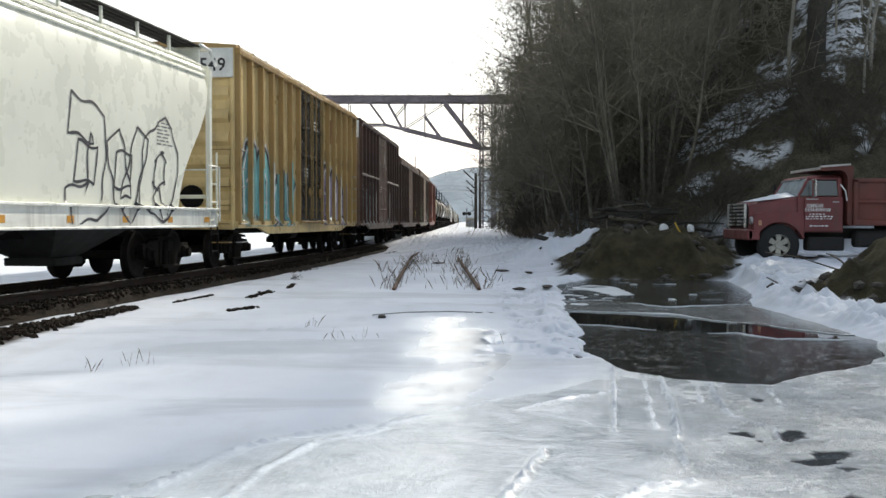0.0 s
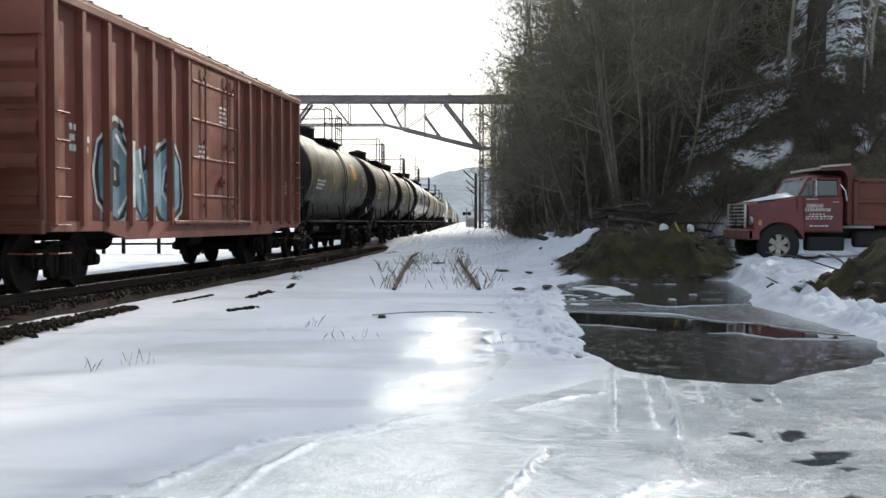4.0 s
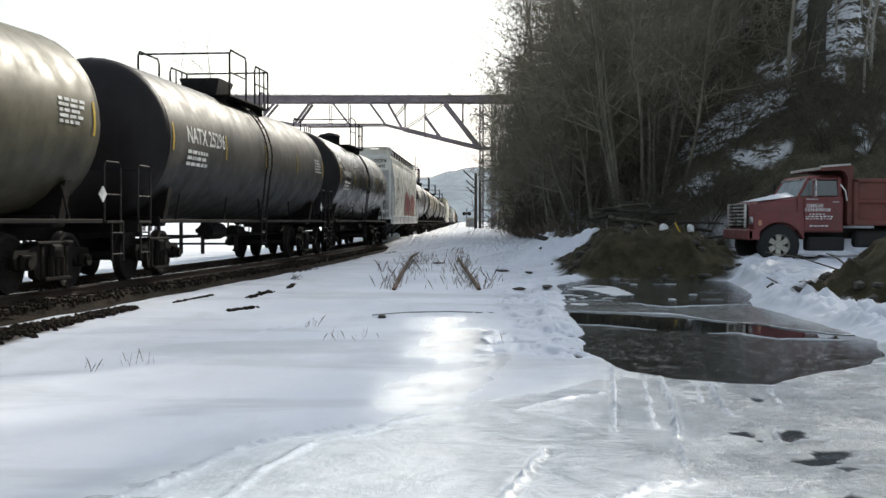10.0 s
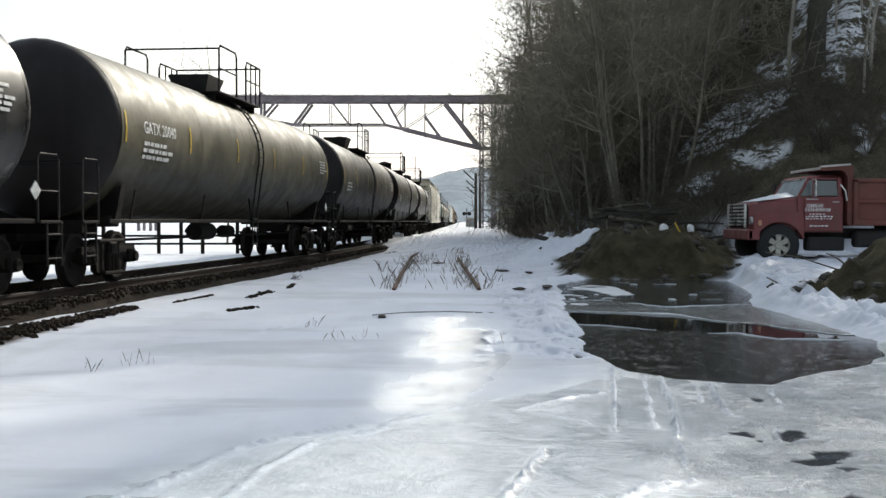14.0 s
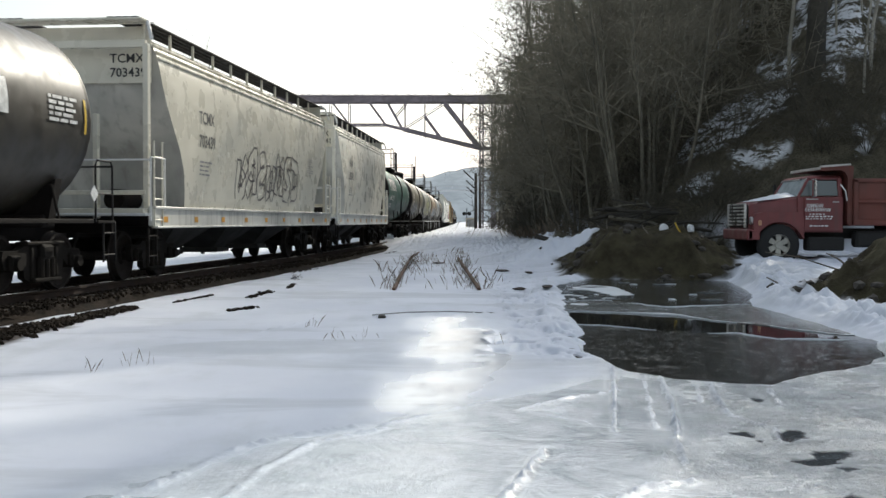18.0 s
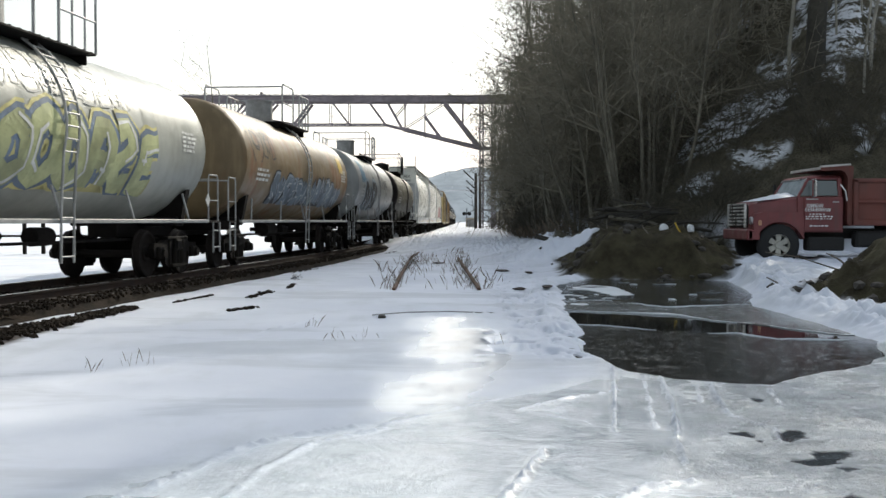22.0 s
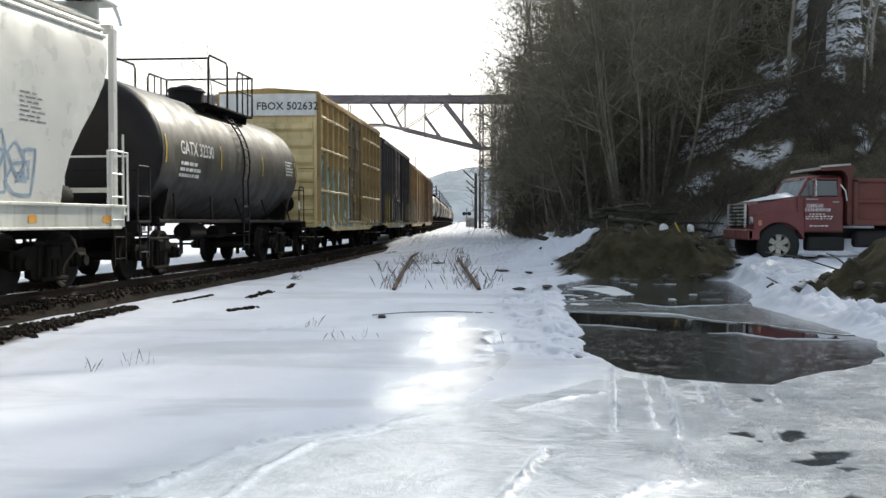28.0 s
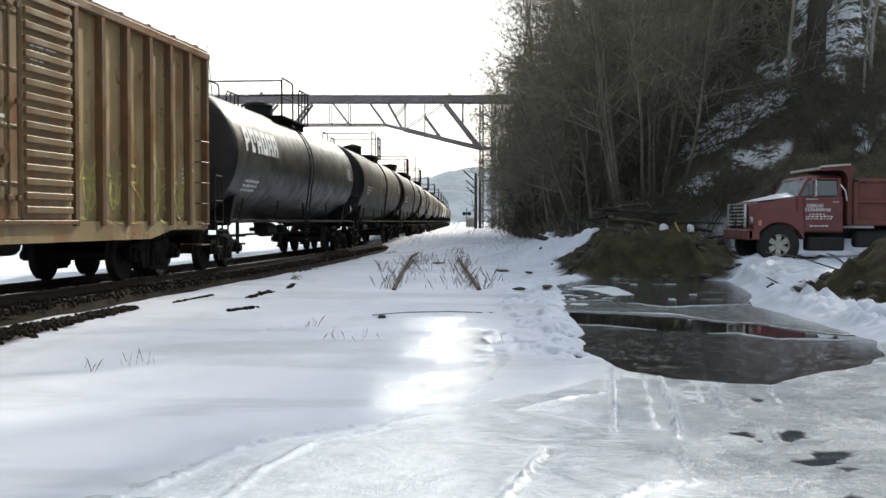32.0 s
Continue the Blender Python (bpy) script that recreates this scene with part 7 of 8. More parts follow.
def thicket(seed, height):
    rnd = random.Random(seed)
    t = thing("thicket_tree", "slim many-stemmed leafless tree of the thicket", "tree", group="trees of the hillside wood")
    a, b = Geo(), Geo()
    for k in range(5):
        ang = rnd.uniform(0, 6.3)
        d = Vector((math.cos(ang) * 0.28, math.sin(ang) * 0.28, 1)).normalized()
        g0, g1 = Geo(), Geo()
        grow(g0, g1, Vector((0.5 * math.cos(ang), 0.5 * math.sin(ang), -0.3)), d, height * rnd.uniform(0.7, 1.1), 0.05, 3 if k < 3 else 2, rnd, 0, 0.1)
        a.add(g0.v, g0.f)
        b.add(g1.v, g1.f)
    part("stem", a.mesh("stem", M_BARK, 60, False), None, t)
    part("crown", b.mesh("crown", M_TWIG, 60, False), None, t)
    return t


def open_view(x, y):
    """The steep snowy bank, on which little grows."""
    return (y < 49.5 and 0.195 < x / y < 0.335) or (y < 43 and 0.195 < x / y < 0.43)


def woods():
    rnd = random.Random(12)
    kinds = [bare_tree(100 + k, h, r) for k, (h, r) in enumerate(((15, 0.11), (18, 0.13), (13, 0.085), (20, 0.15), (11, 0.07), (16, 0.10)))]
    used = set()
    # a front row that closes the view beside the bridge, then the slope behind
    spots = [(7.2, 60), (6.9, 64), (7.6, 56), (7.5, 58), (8.0, 63), (8.4, 66), (8.2, 71), (9.0, 76), (9.6, 80), (7.3, 54), (8.0, 52), (9.0, 58), (10.2, 74), (9.4, 63), (10.0, 68), (8.8, 54), (5.6, 72), (5.4, 63), (6.0, 83), (5.5, 57), (5.0, 62), (5.6, 70), (6.3, 58), (6.1, 78), (7.0, 66), (6.4, 50), (7.6, 54), (6.9, 88), (7.6, 97), (8.2, 74), (7.4, 46), (8.6, 60), (9.2, 50), (8.3, 43), (9.9, 66),
             (10.4, 45), (8.0, 108), (8.8, 120), (10.5, 135), (11.2, 56), (12, 42), (9.4, 84), (11, 96), (13.2, 50), (14, 39.5), (15.5, 44), (12.6, 62), (17, 41), (18.4, 47), (16.4, 54), (20.2, 52), (14.5, 52), (15.8, 58), (18, 60), (17.2, 66), (20.5, 66), (22, 58), (13.6, 57), (15, 64), (19.5, 72), (16.5, 48.5), (21, 47)]
    while len(spots) < 80:
        y = rnd.uniform(36, 125)
        x = np.interp(y, [36, 40, 55, 75, 120], [9.5, 7.6, 6.2, 6.4, 8.2]) + rnd.random() ** 1.3 * (0.36 * y)
        if all((x - a) ** 2 + (y - b) ** 2 > 3.0 for a, b in spots):
            spots.append((float(x), y))
    spots = [s for s in spots if not open_view(*s)]
    zs = ground_masks(np.array([s[0] for s in spots]), np.array([s[1] for s in spots]))[0]
    for k, (x, y) in enumerate(spots):
        i = k % len(kinds) if k < len(kinds) else rnd.randrange(len(kinds))
        sc = rnd.uniform(0.8, 1.2)
        m = pose(x, y, float(zs[k]), rnd.uniform(-4, 4), rnd.uniform(-4, 4), rnd.uniform(0, 360)) @ Matrix.Scale(sc, 4)
        if i not in used:
            used.add(i)
            kinds[i].matrix_basis = m
        else:
            copy_thing(kinds[i], m)
    for k in range(58):
        y = rnd.uniform(43, 80)
        x = y * rnd.uniform(0.20, 0.46)
        if open_view(x, y):
            continue
        copy_thing(kinds[(2, 4, 5, 0)[k % 4]], pose(x, y, ground_z(x, y), rnd.uniform(-4, 4), rnd.uniform(-4, 4), rnd.uniform(0, 360)) @ Matrix.Scale(rnd.uniform(0.65, 1.0), 4))
    for k in range(22):
        y = rnd.uniform(48.5, 54)
        x = y * (0.20 + 0.145 * (k + rnd.random()) / 22)
        copy_thing(kinds[(2, 4, 5, 0)[k % 4]], pose(x, y, ground_z(x, y), rnd.uniform(-4, 4), rnd.uniform(-4, 4), rnd.uniform(0, 360)) @ Matrix.Scale(rnd.uniform(0.6, 0.9), 4))
    # pale birches that stand out of the thicket
    for k, (x, y, h, r, ln) in enumerate(((9.0, 55.0, 17, 0.13, -2), (13.1, 41.4, 13, 0.085, -10), (15.55, 39.8, 13, 0.075, -1), (15.0, 39.0, 13, 0.05, 0), (14.9, 41.4, 12, 0.05, 2), (15.9, 41.5, 12, 0.045, 1))):
        b = bare_tree(200 + k, h, r, 2, 0.02, "birch", "slender pale-barked leafless birch", M_PALE)
        b.matrix_basis = pose(x, y, ground_z(x, y), 0, ln, k * 70)
    # a thick dark trunk high on the slope
    b = bare_tree(210, 32, 0.38, 2, 0.01, "bare_tree", "thick dark-barked tree trunk on the slope", plain("dark_furrowed_bark", (0.05, 0.046, 0.036), 0.9, 0, 7, 0.9, 0.4))
    b.matrix_basis = pose(13.75, 40.6, ground_z(13.75, 40.6), 0, 0, 40)
    th = [thicket(500 + k, h) for k, h in enumerate((7.5, 9.0, 6.0))]
    used = set()
    pts = [(6.0, 64), (6.3, 69), (5.6, 90), (5.8, 114), (5.1, 60), (5.4, 66), (5.0, 54), (5.9, 74), (5.6, 48), (6.2, 84), (6.6, 96), (7.2, 106)]
    while len(pts) < 52:
        y = 40 + 60 * rnd.random() ** 1.3
        if len(pts) > 38:
            y = rnd.uniform(52, 74)
            pts.append((y * rnd.uniform(0.22, 0.34), y))
            continue
        x = float(np.interp(y, [36, 40, 55, 75, 110], [9.4, 6.6, 5.2, 5.6, 7.2]) + rnd.random() ** 1.4 * 0.14 * y)
        if not open_view(x, y):
            pts.append((x, y))
    zs = ground_masks(np.array([s[0] for s in pts]), np.array([s[1] for s in pts]))[0]
    for k, (x, y) in enumerate(pts):
        i = k % 3
        m = pose(x, y, float(zs[k]), 0, 0, rnd.uniform(0, 360)) @ Matrix.Scale(rnd.uniform(0.75, 1.3), 4)
        if i not in used:
            used.add(i)
            th[i].matrix_basis = m
        else:
            copy_thing(th[i], m)
    sh = [shrub(300 + k, h) for k, h in enumerate((2.2, 2.8, 1.7))]
    used = set()
    pts = []
    for k in range(84):
        y = 33 + 75 * rnd.random() ** 1.9
        x = np.interp(y, [33, 36, 40, 55, 75, 110], [10.0, 7.2, 5.8, 4.9, 5.3, 6.8]) + rnd.random() ** 1.6 * 0.16 * y
        if not open_view(x, y):
            pts.append((float(x), y))
    pts += [(4.3, 62), (4.9, 90), (5.6, 108), (12.5, 37.2), (14.2, 38.5), (9.6, 37.6), (10.6, 40.6), (9.4, 41.5), (8.6, 43.5), (9.0, 46.0), (8.2, 40.2), (7.6, 38.6), (13.2, 37.0), (14.8, 38.6), (15.4, 39.4), (12.9, 38.3), (15.0, 37.4), (14.2, 36.6), (8.9, 37.2), (8.4, 35.8), (9.3, 38.6)]
    zs = ground_masks(np.array([s[0] for s in pts]), np.array([s[1] for s in pts]))[0]
    for k, (x, y) in enumerate(pts):
        i = k % 3
        m = pose(x, y, float(zs[k]), 0, 0, rnd.uniform(0, 360)) @ Matrix.Scale(rnd.uniform(0.7, 1.4), 4)
        if i not in used:
            used.add(i)
            sh[i].matrix_basis = m
        else:
            copy_thing(sh[i], m)
    # lone sapling beyond the railway
    s = bare_tree(400, 11.4, 0.07, 2, 0.02, "sapling", "thin leafless sapling beyond the railway")
    s.matrix_basis = pose(-11.9, 60, 0, 0, 0, 30)


woods()


def brush_pile():
    """Dark logs and lopped branches heaped behind the dirt mound."""
    rnd = random.Random(91)
    pile = thing("brush_pile", "dark heap of tangled logs and lopped branches", "brush pile", pose(6.5, 35.6, 0.0))
    base = ground_z(6.5, 35.6) - 0.55
    rot = plain("wet_rotten_wood", (0.045, 0.040, 0.032), 0.9, 0, 9, 0.6, 0.4)
    for k in range(110):
        f = rnd.random()
        x, y = rnd.gauss(0, 1.15), rnd.gauss(0, 0.8)
        z = base + 0.1 + 1.9 * f * math.exp(-(x * x / 2.6 + y * y / 1.6))
        a, l = rnd.choice((0.1, 0.1, 1.4)) + rnd.gauss(0, 0.5), rnd.uniform(0.8, 2.8)
        d = Vector((math.cos(a), math.sin(a), rnd.gauss(0, 0.16)))
        side = Vector((rnd.gauss(0, 0.10), rnd.gauss(0, 0.10), rnd.gauss(0, 0.10)))
        p = Vector((x, y, z))
        r = rnd.choice((0.02, 0.03, 0.03, 0.06, 0.09))
        g = Geo().tube([p - d * l / 2, p + side, p + d * l / 2 - side * 0.5], [r, r * 0.9, r * 0.55], 6)
        part("log" if r > 0.05 else "branch", g, M_BARK if k % 11 == 0 else rot, pile)


brush_pile()


# ------------------------------------------------------------------ steel bridge over the line
def bridge():
    b = thing("steel_bridge", "dark rusty steel truss bridge on lattice towers", "bridge", pose(0, 150, 0))
    steel = plain("dark_rusted_bridge_steel", (0.21, 0.185, 0.20), 0.8, 0.0, 3, 0.3, 0.3)
    k = 150 / 1930
    def at(px, py):
        return ((px - 784) * k, EYE + (392 - py) * k)
    x0, x1 = at(180, 0)[0], at(1010, 0)[0]
    zt, zb = at(0, 173)[1], at(0, 183)[1]
    g = Geo()
    for y in (-1.4, 1.4):
        g.box(((x0 + x1) / 2, y, (zt + zb) / 2 - 0.05), (x1 - x0, 0.22, zt - zb - 0.1), 0.03)
    part("girder", g, steel, b)
    part("deck", Geo().box(((x0 + x1) / 2, 0, zt), (x1 - x0, 3.4, 0.14), 0.02), steel, b)
    g = Geo()
    for y in (-1.65, 1.65):
        for z in (zt + 0.10, zt + 0.22):
            g.box(((x0 + x1) / 2, y, z), (x1 - x0, 0.05, 0.05), 0.005)
        x = x0
        while x < x1:
            g.box((x, y, zt + 0.18), (0.07, 0.07, 0.32), 0.005)
            x += 0.9
    part("parapet", g, steel, b)
    members = [((524, 222), (683, 222), .22), ((683, 222), (712, 229), .22), ((712, 229), (850, 263), .42), ((850, 263), (876, 263), .35), ((466, 212), (524, 222), .22),
               ((655, 184), (683, 222), .28), ((687, 184), (712, 229), .34), ((720, 184), (701, 206), .16), ((717, 184), (717, 229), .12), ((752, 184), (752, 245), .14),
               ((752, 207), (780, 245), .30), ((715, 229), (787, 184), .14), ((787, 184), (848, 262), .52), ((819, 184), (819, 221), .22), ((619, 184), (619, 222), .14),
               ((590, 184), (619, 222), .22), ((586, 184), (586, 222), .13), ((552, 184), (524, 222), .36), ((490, 184), (466, 212), .32), ((466, 166), (466, 214), .34), ((430, 190), (456, 184), .28),
               ((420, 205), (440, 184), .28)]
    for p, q, w in members:
        for y in (-1.4, 1.4):
            g = Geo()
            a, c = at(*p), at(*q)
            d = Vector((c[0] - a[0], 0, c[1] - a[1]))
            ang = math.atan2(d.z, d.x)
            g.box(((a[0] + c[0]) / 2, y, (a[1] + c[1]) / 2), (d.length, w * 0.7, w), 0.02, Euler((0, -ang, 0)).to_matrix())
            part("truss_member", g, steel, b)
    for px in (852, 873):
        g = Geo()
        x = at(px, 0)[0]
        for y in (-1.4, 1.4):
            for dx in (-0.22, 0.22):
                g.box((x + dx, y, zb / 2), (0.10, 0.12, zb), 0.01)
            z = 0.6
            s = 1
            while z < zb - 0.6:
                g.box((x, y, z), (0.64, 0.05, 0.07), 0.005, Euler((0, s * 0.75, 0)).to_matrix())
                s, z = -s, z + 0.42
        part("tower_leg", g, steel, b, "latticed tower leg")
    g = Geo()
    for py in (228, 264, 320, 372):
        g.box((at(862, 0)[0], -1.4, at(0, py)[1]), (1.7, 0.1, 0.14), 0.01)
        g.box((at(862, 0)[0], 1.4, at(0, py)[1]), (1.7, 0.1, 0.14), 0.01)
    part("tower_strut", g, steel, b)
    # far tower on the other bank, behind the train
    for px in (250, 271):
        g = Geo()
        x = at(px, 0)[0]
        for y in (-1.4, 1.4):
            g.box((x, y, zb / 2), (0.4, 0.3, zb), 0.02)
        part("tower_leg", g, steel, b)


bridge()


# ------------------------------------------------------------------ poles, fence and the far end of the valley
M_POLE = plain("weathered_dark_pole", (0.05, 0.042, 0.036), 0.9, 0, 8, 0.4, 0.3)


def utility_pole(x, y, h, r, arms, label):
    p = thing("utility_pole", label, "pole", pose(x, y, 0))
    part("post", Geo().cyl((0, 0, -0.3), (0, 0, h), r, r * 0.75, 12), M_POLE, p)
    for z, l, tilt in arms:
        g = Geo().box((-l / 2, 0, z), (l, 0.16, 0.16), 0.02, Euler((0, tilt, 0)).to_matrix())
        part("crossarm", g, M_POLE, p)


utility_pole(4.15, 138, 7.4, 0.22, [(7.1, 1.8, 0.75), (6.0, 1.4, 0.75), (5.2, 1.3, 0.75)], "dark wooden pole with slanting arms beside the line")
utility_pole(4.75, 140, 6.6, 0.20, [], "dark wooden pole beside the line")
utility_pole(-5.1, 200, 13.2, 0.10, [], "thin pole far beyond the train")


def yard_fence():
    f = thing("yard_fence", "dark steel pipe fence on the snow beyond the railway", "fence", pose(0, 0, 0))
    g = Geo()
    for k in range(26):
        x = -34 + k * 1.02 + 0.2 * math.sin(k * 4.1)
        y = 41 + 0.12 * (x + 34)
        part("post", Geo().box((x, y, 0.75), (0.13, 0.13, 1.7), 0.01), M_UNDER, f)
    for z in (0.40, 0.72, 1.28):
        part("rail", Geo().tube([(-35, 40.9 - 0.1, z), (-8, 44.1, z)], 0.05), M_UNDER, f)


yard_fence()


def far_ridge():
    # haze is painted into the ridge colour, with a weak glow on top
    n = Nodes("distant_woods_painted_haze")
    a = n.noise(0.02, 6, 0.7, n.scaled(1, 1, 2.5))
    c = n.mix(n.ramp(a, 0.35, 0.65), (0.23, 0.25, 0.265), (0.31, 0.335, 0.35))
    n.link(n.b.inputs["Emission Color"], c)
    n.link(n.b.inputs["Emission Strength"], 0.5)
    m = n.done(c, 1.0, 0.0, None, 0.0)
    rows = []
    for i in range(9):
        f = i / 8
        ring = []
        for k in range(140):
            x = -700 + 1400 * k / 139
            top = 58 + 16 / (1 + math.exp(-(x + 2) / 14)) + 4 * noise.noise((x * 0.02, 3.3, 0)) + 2.2 * noise.noise((x * 0.09, 1.3, 0))
            if x < -45:
                top *= max(0.0, 1 - (-45 - x) / 160)
            ring.append((x, 1150 + 260 * f, max(-4, top * math.sin(f * math.pi / 2) - 3)))
        rows.append(ring)
    g = Geo().loft(rows, closed=False)
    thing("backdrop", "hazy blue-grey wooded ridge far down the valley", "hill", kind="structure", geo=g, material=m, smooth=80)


far_ridge()


def far_viaduct():
    """A pale road bridge across the end of the valley."""
    b = thing("road_bridge", "pale grey road bridge far down the valley", "bridge", pose(0, 600, 0))
    pale = plain("pale_concrete", (0.62, 0.64, 0.66), 0.8, 0, 1.5, 0.1, 0.1)
    part("deck", Geo().box((5, 0, 18.4), (110, 8, 0.9), 0.05), pale, b)
    part("parapet", Geo().box((5, -3.8, 20.6), (110, 0.25, 0.35), 0.03), pale, b)
    post = Geo().box((0, 0, 0), (0.35, 0.25, 1.9), 0.02).mesh("parapet_post", pale)
    for k in range(13):
        part("parapet_post", post, None, b).location = (-43 + 8.0 * k, -3.8, 19.75)
    for x in (-34, 34):
        part("pier", Geo().box((x, 0, 9), (2.0, 6, 18.2), 0.1), pale, b)


far_viaduct()


def crossing_signal():
    c = thing("crossing_signal", "dark level crossing signal with two round lamps", "signal", pose(3.75, 172, 0))
    part("post", Geo().cyl((0, 0, -0.3), (0, 0, 3.3), 0.07, n=10), M_BLACKRAIL, c)
    part("crossarm", Geo().box((0, -0.08, 2.5), (1.0, 0.06, 0.08), 0.01), M_BLACKRAIL, c)
    for x in (-0.40, 0.40):
        part("lamp_disc", Geo().cyl((x, -0.10, 2.5), (x, -0.14, 2.5), 0.30, n=18), M_BLACKRAIL, c)
        part("lamp_hood", Geo().cyl((x, -0.14, 2.5), (x, -0.38, 2.55), 0.14, n=12), M_BLACKRAIL, c)
    cab = thing("signal_cabinet", "pale weathered cabinet beside the level crossing", "cabinet", pose(4.35, 171, 0))
    part("body", Geo().box((0, 0, 0.9), (1.5, 1.0, 1.8), 0.04), plain("cream_cabinet_paint", (0.50, 0.45, 0.32), 0.6), cab)
    part("lid", Geo().box((0, 0, 1.84), (1.64, 1.14, 0.10), 0.02), M_GREYRAIL, cab)
    part("door", Geo().box((0, -0.51, 0.9), (1.2, 0.03, 1.5), 0.01), M_GREYRAIL, cab)


crossing_signal()


# ------------------------------------------------------------------ small things on the ground
M_STRAW = plain("dry_straw", (0.15, 0.115, 0.080), 0.9, 0, 12, 0.3, 0.3)
M_STICK = plain("broken_grey_wood", (0.13, 0.11, 0.085), 0.9, 0, 12, 0.5, 0.35)
M_ROCK = plain("dark_earthy_rock", (0.075, 0.066, 0.055), 0.9, 0, 7, 0.8, 0.4)
M_BAG = plain("torn_white_plastic", (0.75, 0.76, 0.78), 0.4, 0, 9, 0.5, 0.08)


def dead_grass():
    rnd = random.Random(31)
    g = Geo()
    def blade(x, y, z, h):
        a, l = rnd.uniform(0, 6.3), rnd.uniform(0.1, 0.8) * h
        w = 0.0019 if y < 14 else 0.0028 if y < 20 else 0.0055
        dx, dy = math.cos(a), math.sin(a)
        g.add([(x - w * dy, y + w * dx, z), (x + w * dy, y - w * dx, z), (x, y + w, z), (x + 0.5 * l * dx, y + 0.5 * l * dy, z + 0.65 * h), (x + l * dx, y + l * dy, z + h)],
              [(0, 1, 3), (1, 2, 3), (2, 0, 3), (0, 3, 4), (1, 4, 3)])
    spots = []
    for k in range(300):
        side = rnd.choice((-1.0, 0.6, 0.6, -1.0, -0.2))
        spots.append((side + rnd.gauss(0, 0.16 if side != -0.2 else 0.5), 20.5 + 20 * rnd.random() ** 1.2, rnd.uniform(0.06, 0.30)))
    for cx, cy, n in ((-3.03, 9.54, 5), (-2.92, 9.92, 4), (-2.8, 10.1, 6), (-1.21, 12.1, 5), (-0.95, 12.1, 6), (0.57, 11.5, 2), (-1.6, 13.4, 8), (-1.1, 24, 12), (1.1, 24, 10), (-1.5, 28, 10), (0.9, 21, 8)):
        for k in range(n):
            spots.append((cx + rnd.gauss(0, 0.10), cy + rnd.gauss(0, 0.14), rnd.uniform(0.05, 0.18) * (1 if cy < 20 else 2.0)))
    for k in range(420):
        y = rnd.uniform(42, 75)
        spots.append((np.interp(y, [42, 55, 75], [5.0, 4.4, 4.9]) + rnd.gauss(0, 0.35), y, rnd.uniform(0.3, 0.9)))
    # withered weeds standing between the siding rails
    for k in range(340):
        y = 27 + 13 * rnd.random()
        side = rnd.choice((-1.0, -0.75, 0.62, 0.55, 0.3, -0.4))
        spots.append((side + rnd.gauss(0, 0.20), y, rnd.uniform(0.05, 0.20)))
    zs = ground_masks(np.array([s[0] for s in spots], float), np.array([s[1] for s in spots], float))[0]
    for (x, y, h), z in zip(spots, zs):
        blade(x, y, float(z) - 0.01, h)
    thing("dead_grass", "thin dry grass stalks poking through the snow", "grass", kind="stuff", geo=g, material=M_STRAW, smooth=None)


dead_grass()


def lump(seed, sx, sy, sz, cuts=2):
    """An uneven boulder-like lump."""
    bm = bmesh.new()
    bmesh.ops.create_icosphere(bm, subdivisions=cuts, radius=1.0)
    for v in bm.verts:
        k = 1 + 0.32 * noise.noise(v.co * 1.3 + Vector((seed, 0, 0))) + 0.14 * noise.noise(v.co * 3.1 + Vector((0, seed, 0)))
        v.co = Vector((v.co.x * sx, v.co.y * sy, v.co.z * sz)) * k
    me = bpy.data.meshes.new("lump")
    bm.to_mesh(me)
    bm.free()
    return me


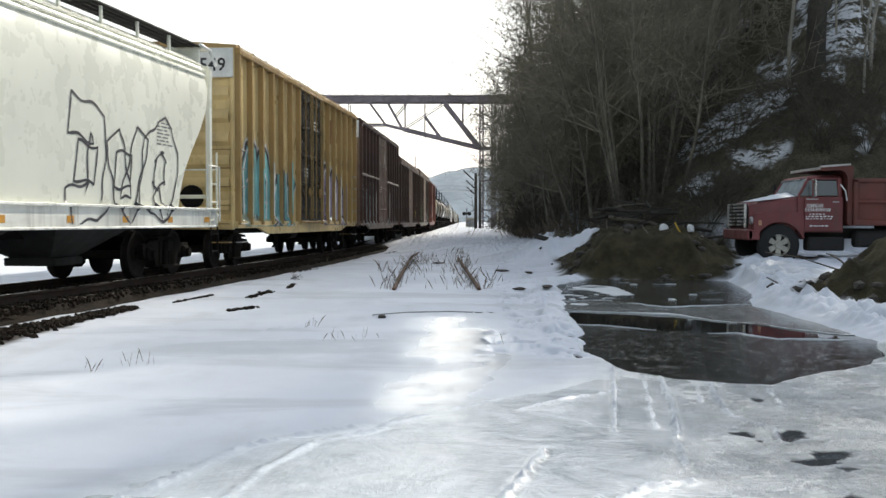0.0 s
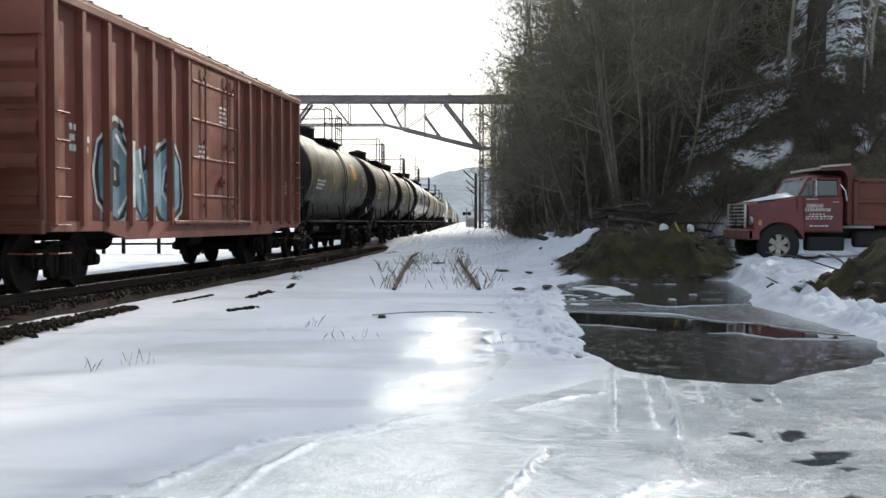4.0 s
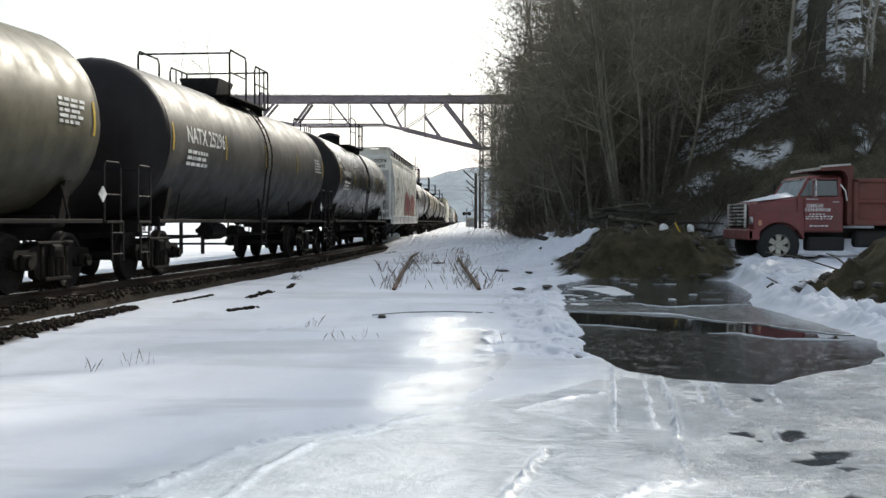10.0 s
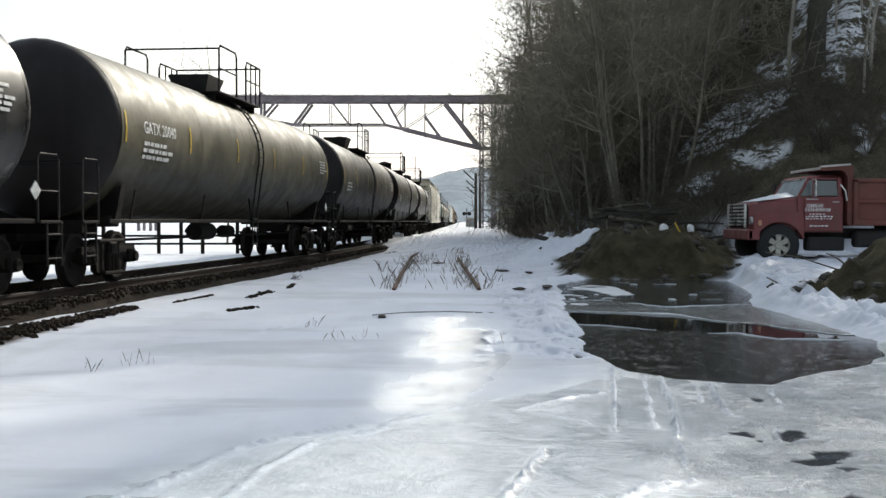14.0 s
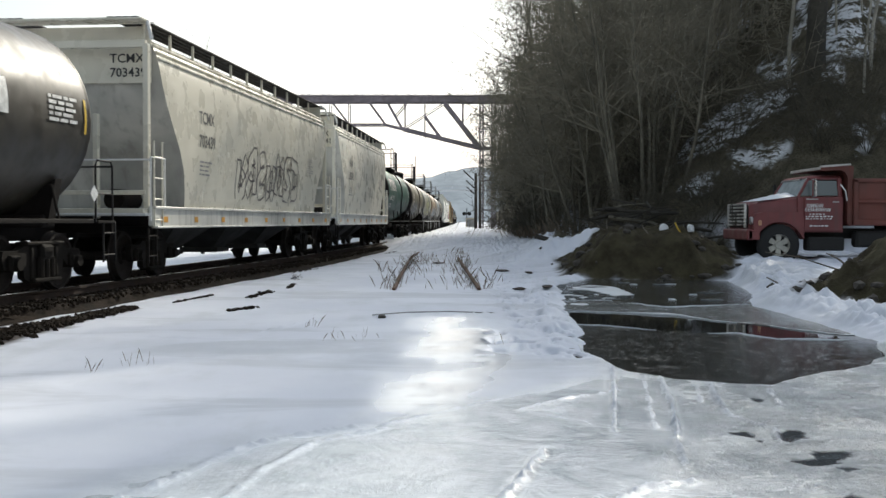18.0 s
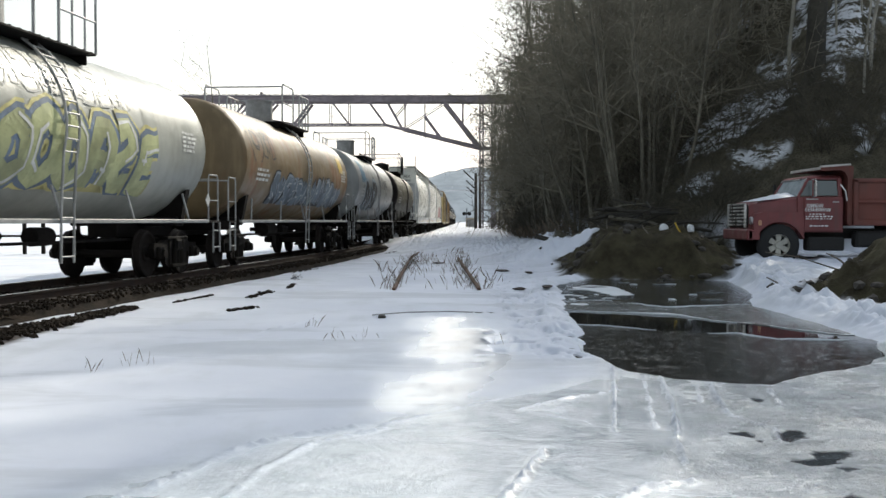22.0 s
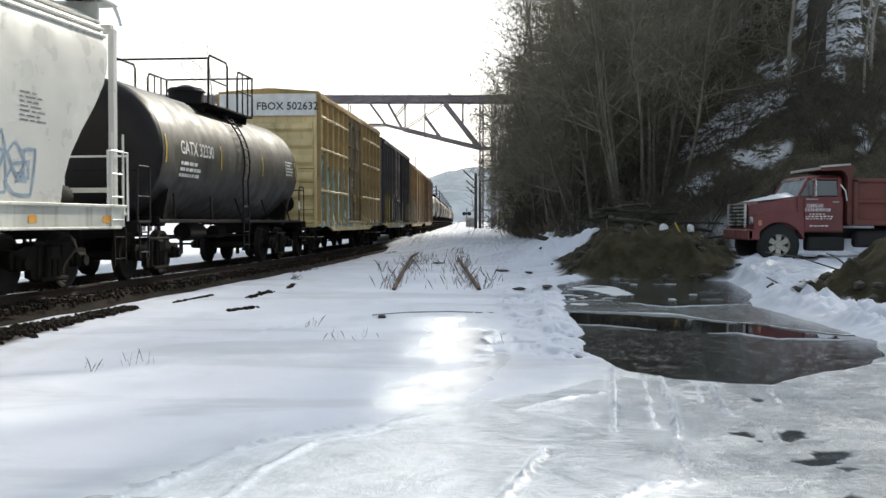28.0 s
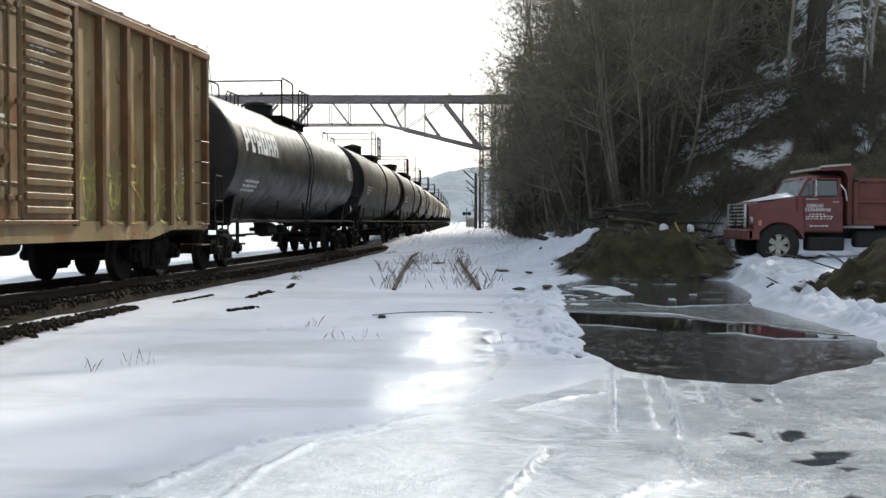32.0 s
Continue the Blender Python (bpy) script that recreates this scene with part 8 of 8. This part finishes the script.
def rocks_and_sticks():
    rnd = random.Random(77)
    spots = []
    for k in range(46):
        spots.append((rnd.uniform(2.9, 7.0), 24.9 + 5.5 * rnd.random() ** 1.5))
    for k in range(34):
        spots.append((rnd.uniform(6.1, 8.6), rnd.uniform(15.8, 20.0)))
    spots += [(5.75, 19.0), (5.7, 17.6)]
    zs = ground_masks(np.array([s[0] for s in spots]), np.array([s[1] for s in spots]))[0]
    shapes = []
    for k in range(6):
        me = lump(k * 3.7, 0.075 + 0.012 * k, 0.06, 0.055, 1)
        me.materials.append(M_ROCK)
        shapes.append(me)
    for k, ((x, y), z) in enumerate(zip(spots, zs)):
        ob = new("rock", shapes[k % 6])
        ob.matrix_basis = pose(x, y, float(z) + 0.02, 0, 0, rnd.uniform(0, 360)) @ Matrix.Scale(rnd.uniform(0.5, 1.9), 4)
        tagged(ob, "earthy dark rock on the dirt mound", "rock", "rocks on the dirt mounds")
    sticks = [(4.2, 27.5), (5.0, 26.6), (5.6, 28.2), (6.4, 27.0), (6.0, 29.5), (4.6, 30.5), (5.2, 31.5), (6.8, 31), (3.6, 28), (6.2, 18.2), (6.6, 17.4), (7.0, 18.8), (6.0, 17.2), (5.9, 33.5), (4.9, 33), (6.5, 34.2), (4.4, 34.5)]
    zs = ground_masks(np.array([s[0] for s in sticks]), np.array([s[1] for s in sticks]))[0]
    for k, ((x, y), z) in enumerate(zip(sticks, zs)):
        l, a, up = rnd.uniform(0.5, 1.5), rnd.uniform(0, 6.3), rnd.uniform(0.05, 0.5)
        p0 = Vector((x, y, float(z) - 0.03))
        d = Vector((math.cos(a), math.sin(a), up)).normalized()
        pts = [p0 + d * (l * f) + Vector((0, 0, 0.04 * math.sin(5 * f + k))) for f in (0, 0.3, 0.6, 1.0)]
        r = rnd.uniform(0.012, 0.03)
        thing("stick", "broken grey branch lying on the dirt", "stick", group="broken branches", geo=Geo().tube(pts, [r, r * 0.9, r * 0.7, r * 0.4], 6), material=M_STICK)
    # dark debris frozen into the trodden snow
    for k, (x, y, sx, sy) in enumerate(((1.55, 28.5, 0.35, 0.5), (2.1, 26.6, 0.12, 0.3), (1.45, 20.8, 0.30, 0.16), (1.95, 20.4, 0.32, 0.14), (-0.13, 32.8, 0.28, 0.3))):
        me = lump(20 + k, sx * 0.55, sy * 0.6, 0.03)
        me.materials.append(M_TIE)
        ob = new("debris", me)
        ob.matrix_basis = pose(x, y, ground_z(x, y) + 0.03, 0, 0, 20 * k)
        tagged(ob, "dark rotten wood frozen into the snow", "debris")
    # torn plastic on the mound
    for x, y, s in ((6.05, 29.8, 0.20), (6.5, 28.6, 0.16)):
        me = lump(x, s, s * 0.6, s * 0.8)
        me.materials.append(M_BAG)
        ob = new("plastic_bag", me)
        ob.matrix_basis = pose(x, y, ground_z(x, y) + s * 0.6, 10, 15, 40 * x)
        tagged(ob, "torn white plastic bag on the dirt mound", "bag")
    g = Geo().tube([(6.08, 27.9, ground_z(6.08, 27.9)), (6.0, 27.9, ground_z(6.0, 27.9) + 0.08), (5.95, 27.95, ground_z(5.95, 27.95) + 0.18)], 0.022)
    thing("strap", "short faded yellow strap on the dirt mound", "strap", geo=g, material=M_YELLOW)
    thing("pipe", "thin frost-covered pipe lying in the snow", "pipe", geo=Geo().tube([(-0.95, 14.7, 0.035), (-0.5, 15.2, 0.03), (0.1, 15.35, 0.03), (0.72, 15.3, 0.01)], 0.009), material=M_GREYRAIL)
    me = lump(51, 0.055, 0.05, 0.035)
    me.materials.append(M_ROCK)
    ob = new("rock", me)
    ob.matrix_basis = pose(-0.82, 14.65, ground_z(-0.82, 14.65) + 0.015)
    tagged(ob, "small brown rock beside the pipe", "rock")


rocks_and_sticks()


def melt_patches():
    """Bare gravel showing where the snow's edge has thawed beside the line."""
    for k, (pts, w) in enumerate((([(-3.45, 29.6), (-3.7, 27.2), (-3.25, 24.0)], 0.22), ([(-3.24, 20.2), (-3.30, 18.6)], 0.13), ([(-2.84, 16.5), (-3.12, 15.9)], 0.10), ([(-2.3, 44), (-1.6, 50)], 0.25), ([(-3.1, 22.5), (-3.0, 21.2)], 0.06), ([(-4.3, 17.4), (-4.05, 19.2)], 0.06))):
        rnd = random.Random(k)
        g = Geo()
        for (ax, ay), (bx, by) in zip(pts, pts[1:]):
            for j in range(60):
                f = rnd.random()
                x, y = ax + (bx - ax) * f + rnd.gauss(0, w * 0.3), ay + (by - ay) * f + rnd.gauss(0, w * 0.8)
                r = rnd.uniform(0.012, 0.028)
                g.box((x, y, 0.004), (2 * r, 2.4 * r, r * 0.9), 0, Euler((rnd.uniform(-.4, .4), rnd.uniform(-.4, .4), rnd.uniform(0, 6))).to_matrix())
        thing("bare_gravel", "dark gravel showing through thawed snow", "gravel", kind="stuff", geo=g, material=M_BALLAST, smooth=None)


melt_patches()


def motions():
    for car, mid, half in TRAIN:
        rows = []
        for k in range(65):
            t = k * 0.5
            s = SPEED * (mid - t)
            x0, y0, _ = line_at(s - half)
            x1, y1, _ = line_at(s + half)
            rows.append((t, pose((x0 + x1) / 2, (y0 + y1) / 2, RAIL, 0, 0, -math.degrees(math.atan2(x1 - x0, y1 - y0)))))
        walk(car, rows)
    # every wheelset rolls: one turning for the front axles, one for the back axles of all bogies
    masters = {}
    for ws in WHEELSETS:
        y = ws.location.y
        if y not in masters:
            walk(ws, [(k / FPS, Matrix.Translation((0, y, 0.457)) @ Matrix.Rotation(k / FPS * SPEED / 0.457, 4, "X")) for k in range(32 * FPS + 1)])
            masters[y] = ws.animation_data
        else:
            ws.rotation_mode = "QUATERNION"
            ws.animation_data_create()
            ws.animation_data.action = masters[y].action
            ws.animation_data.action_slot = masters[y].action_slot


motions()
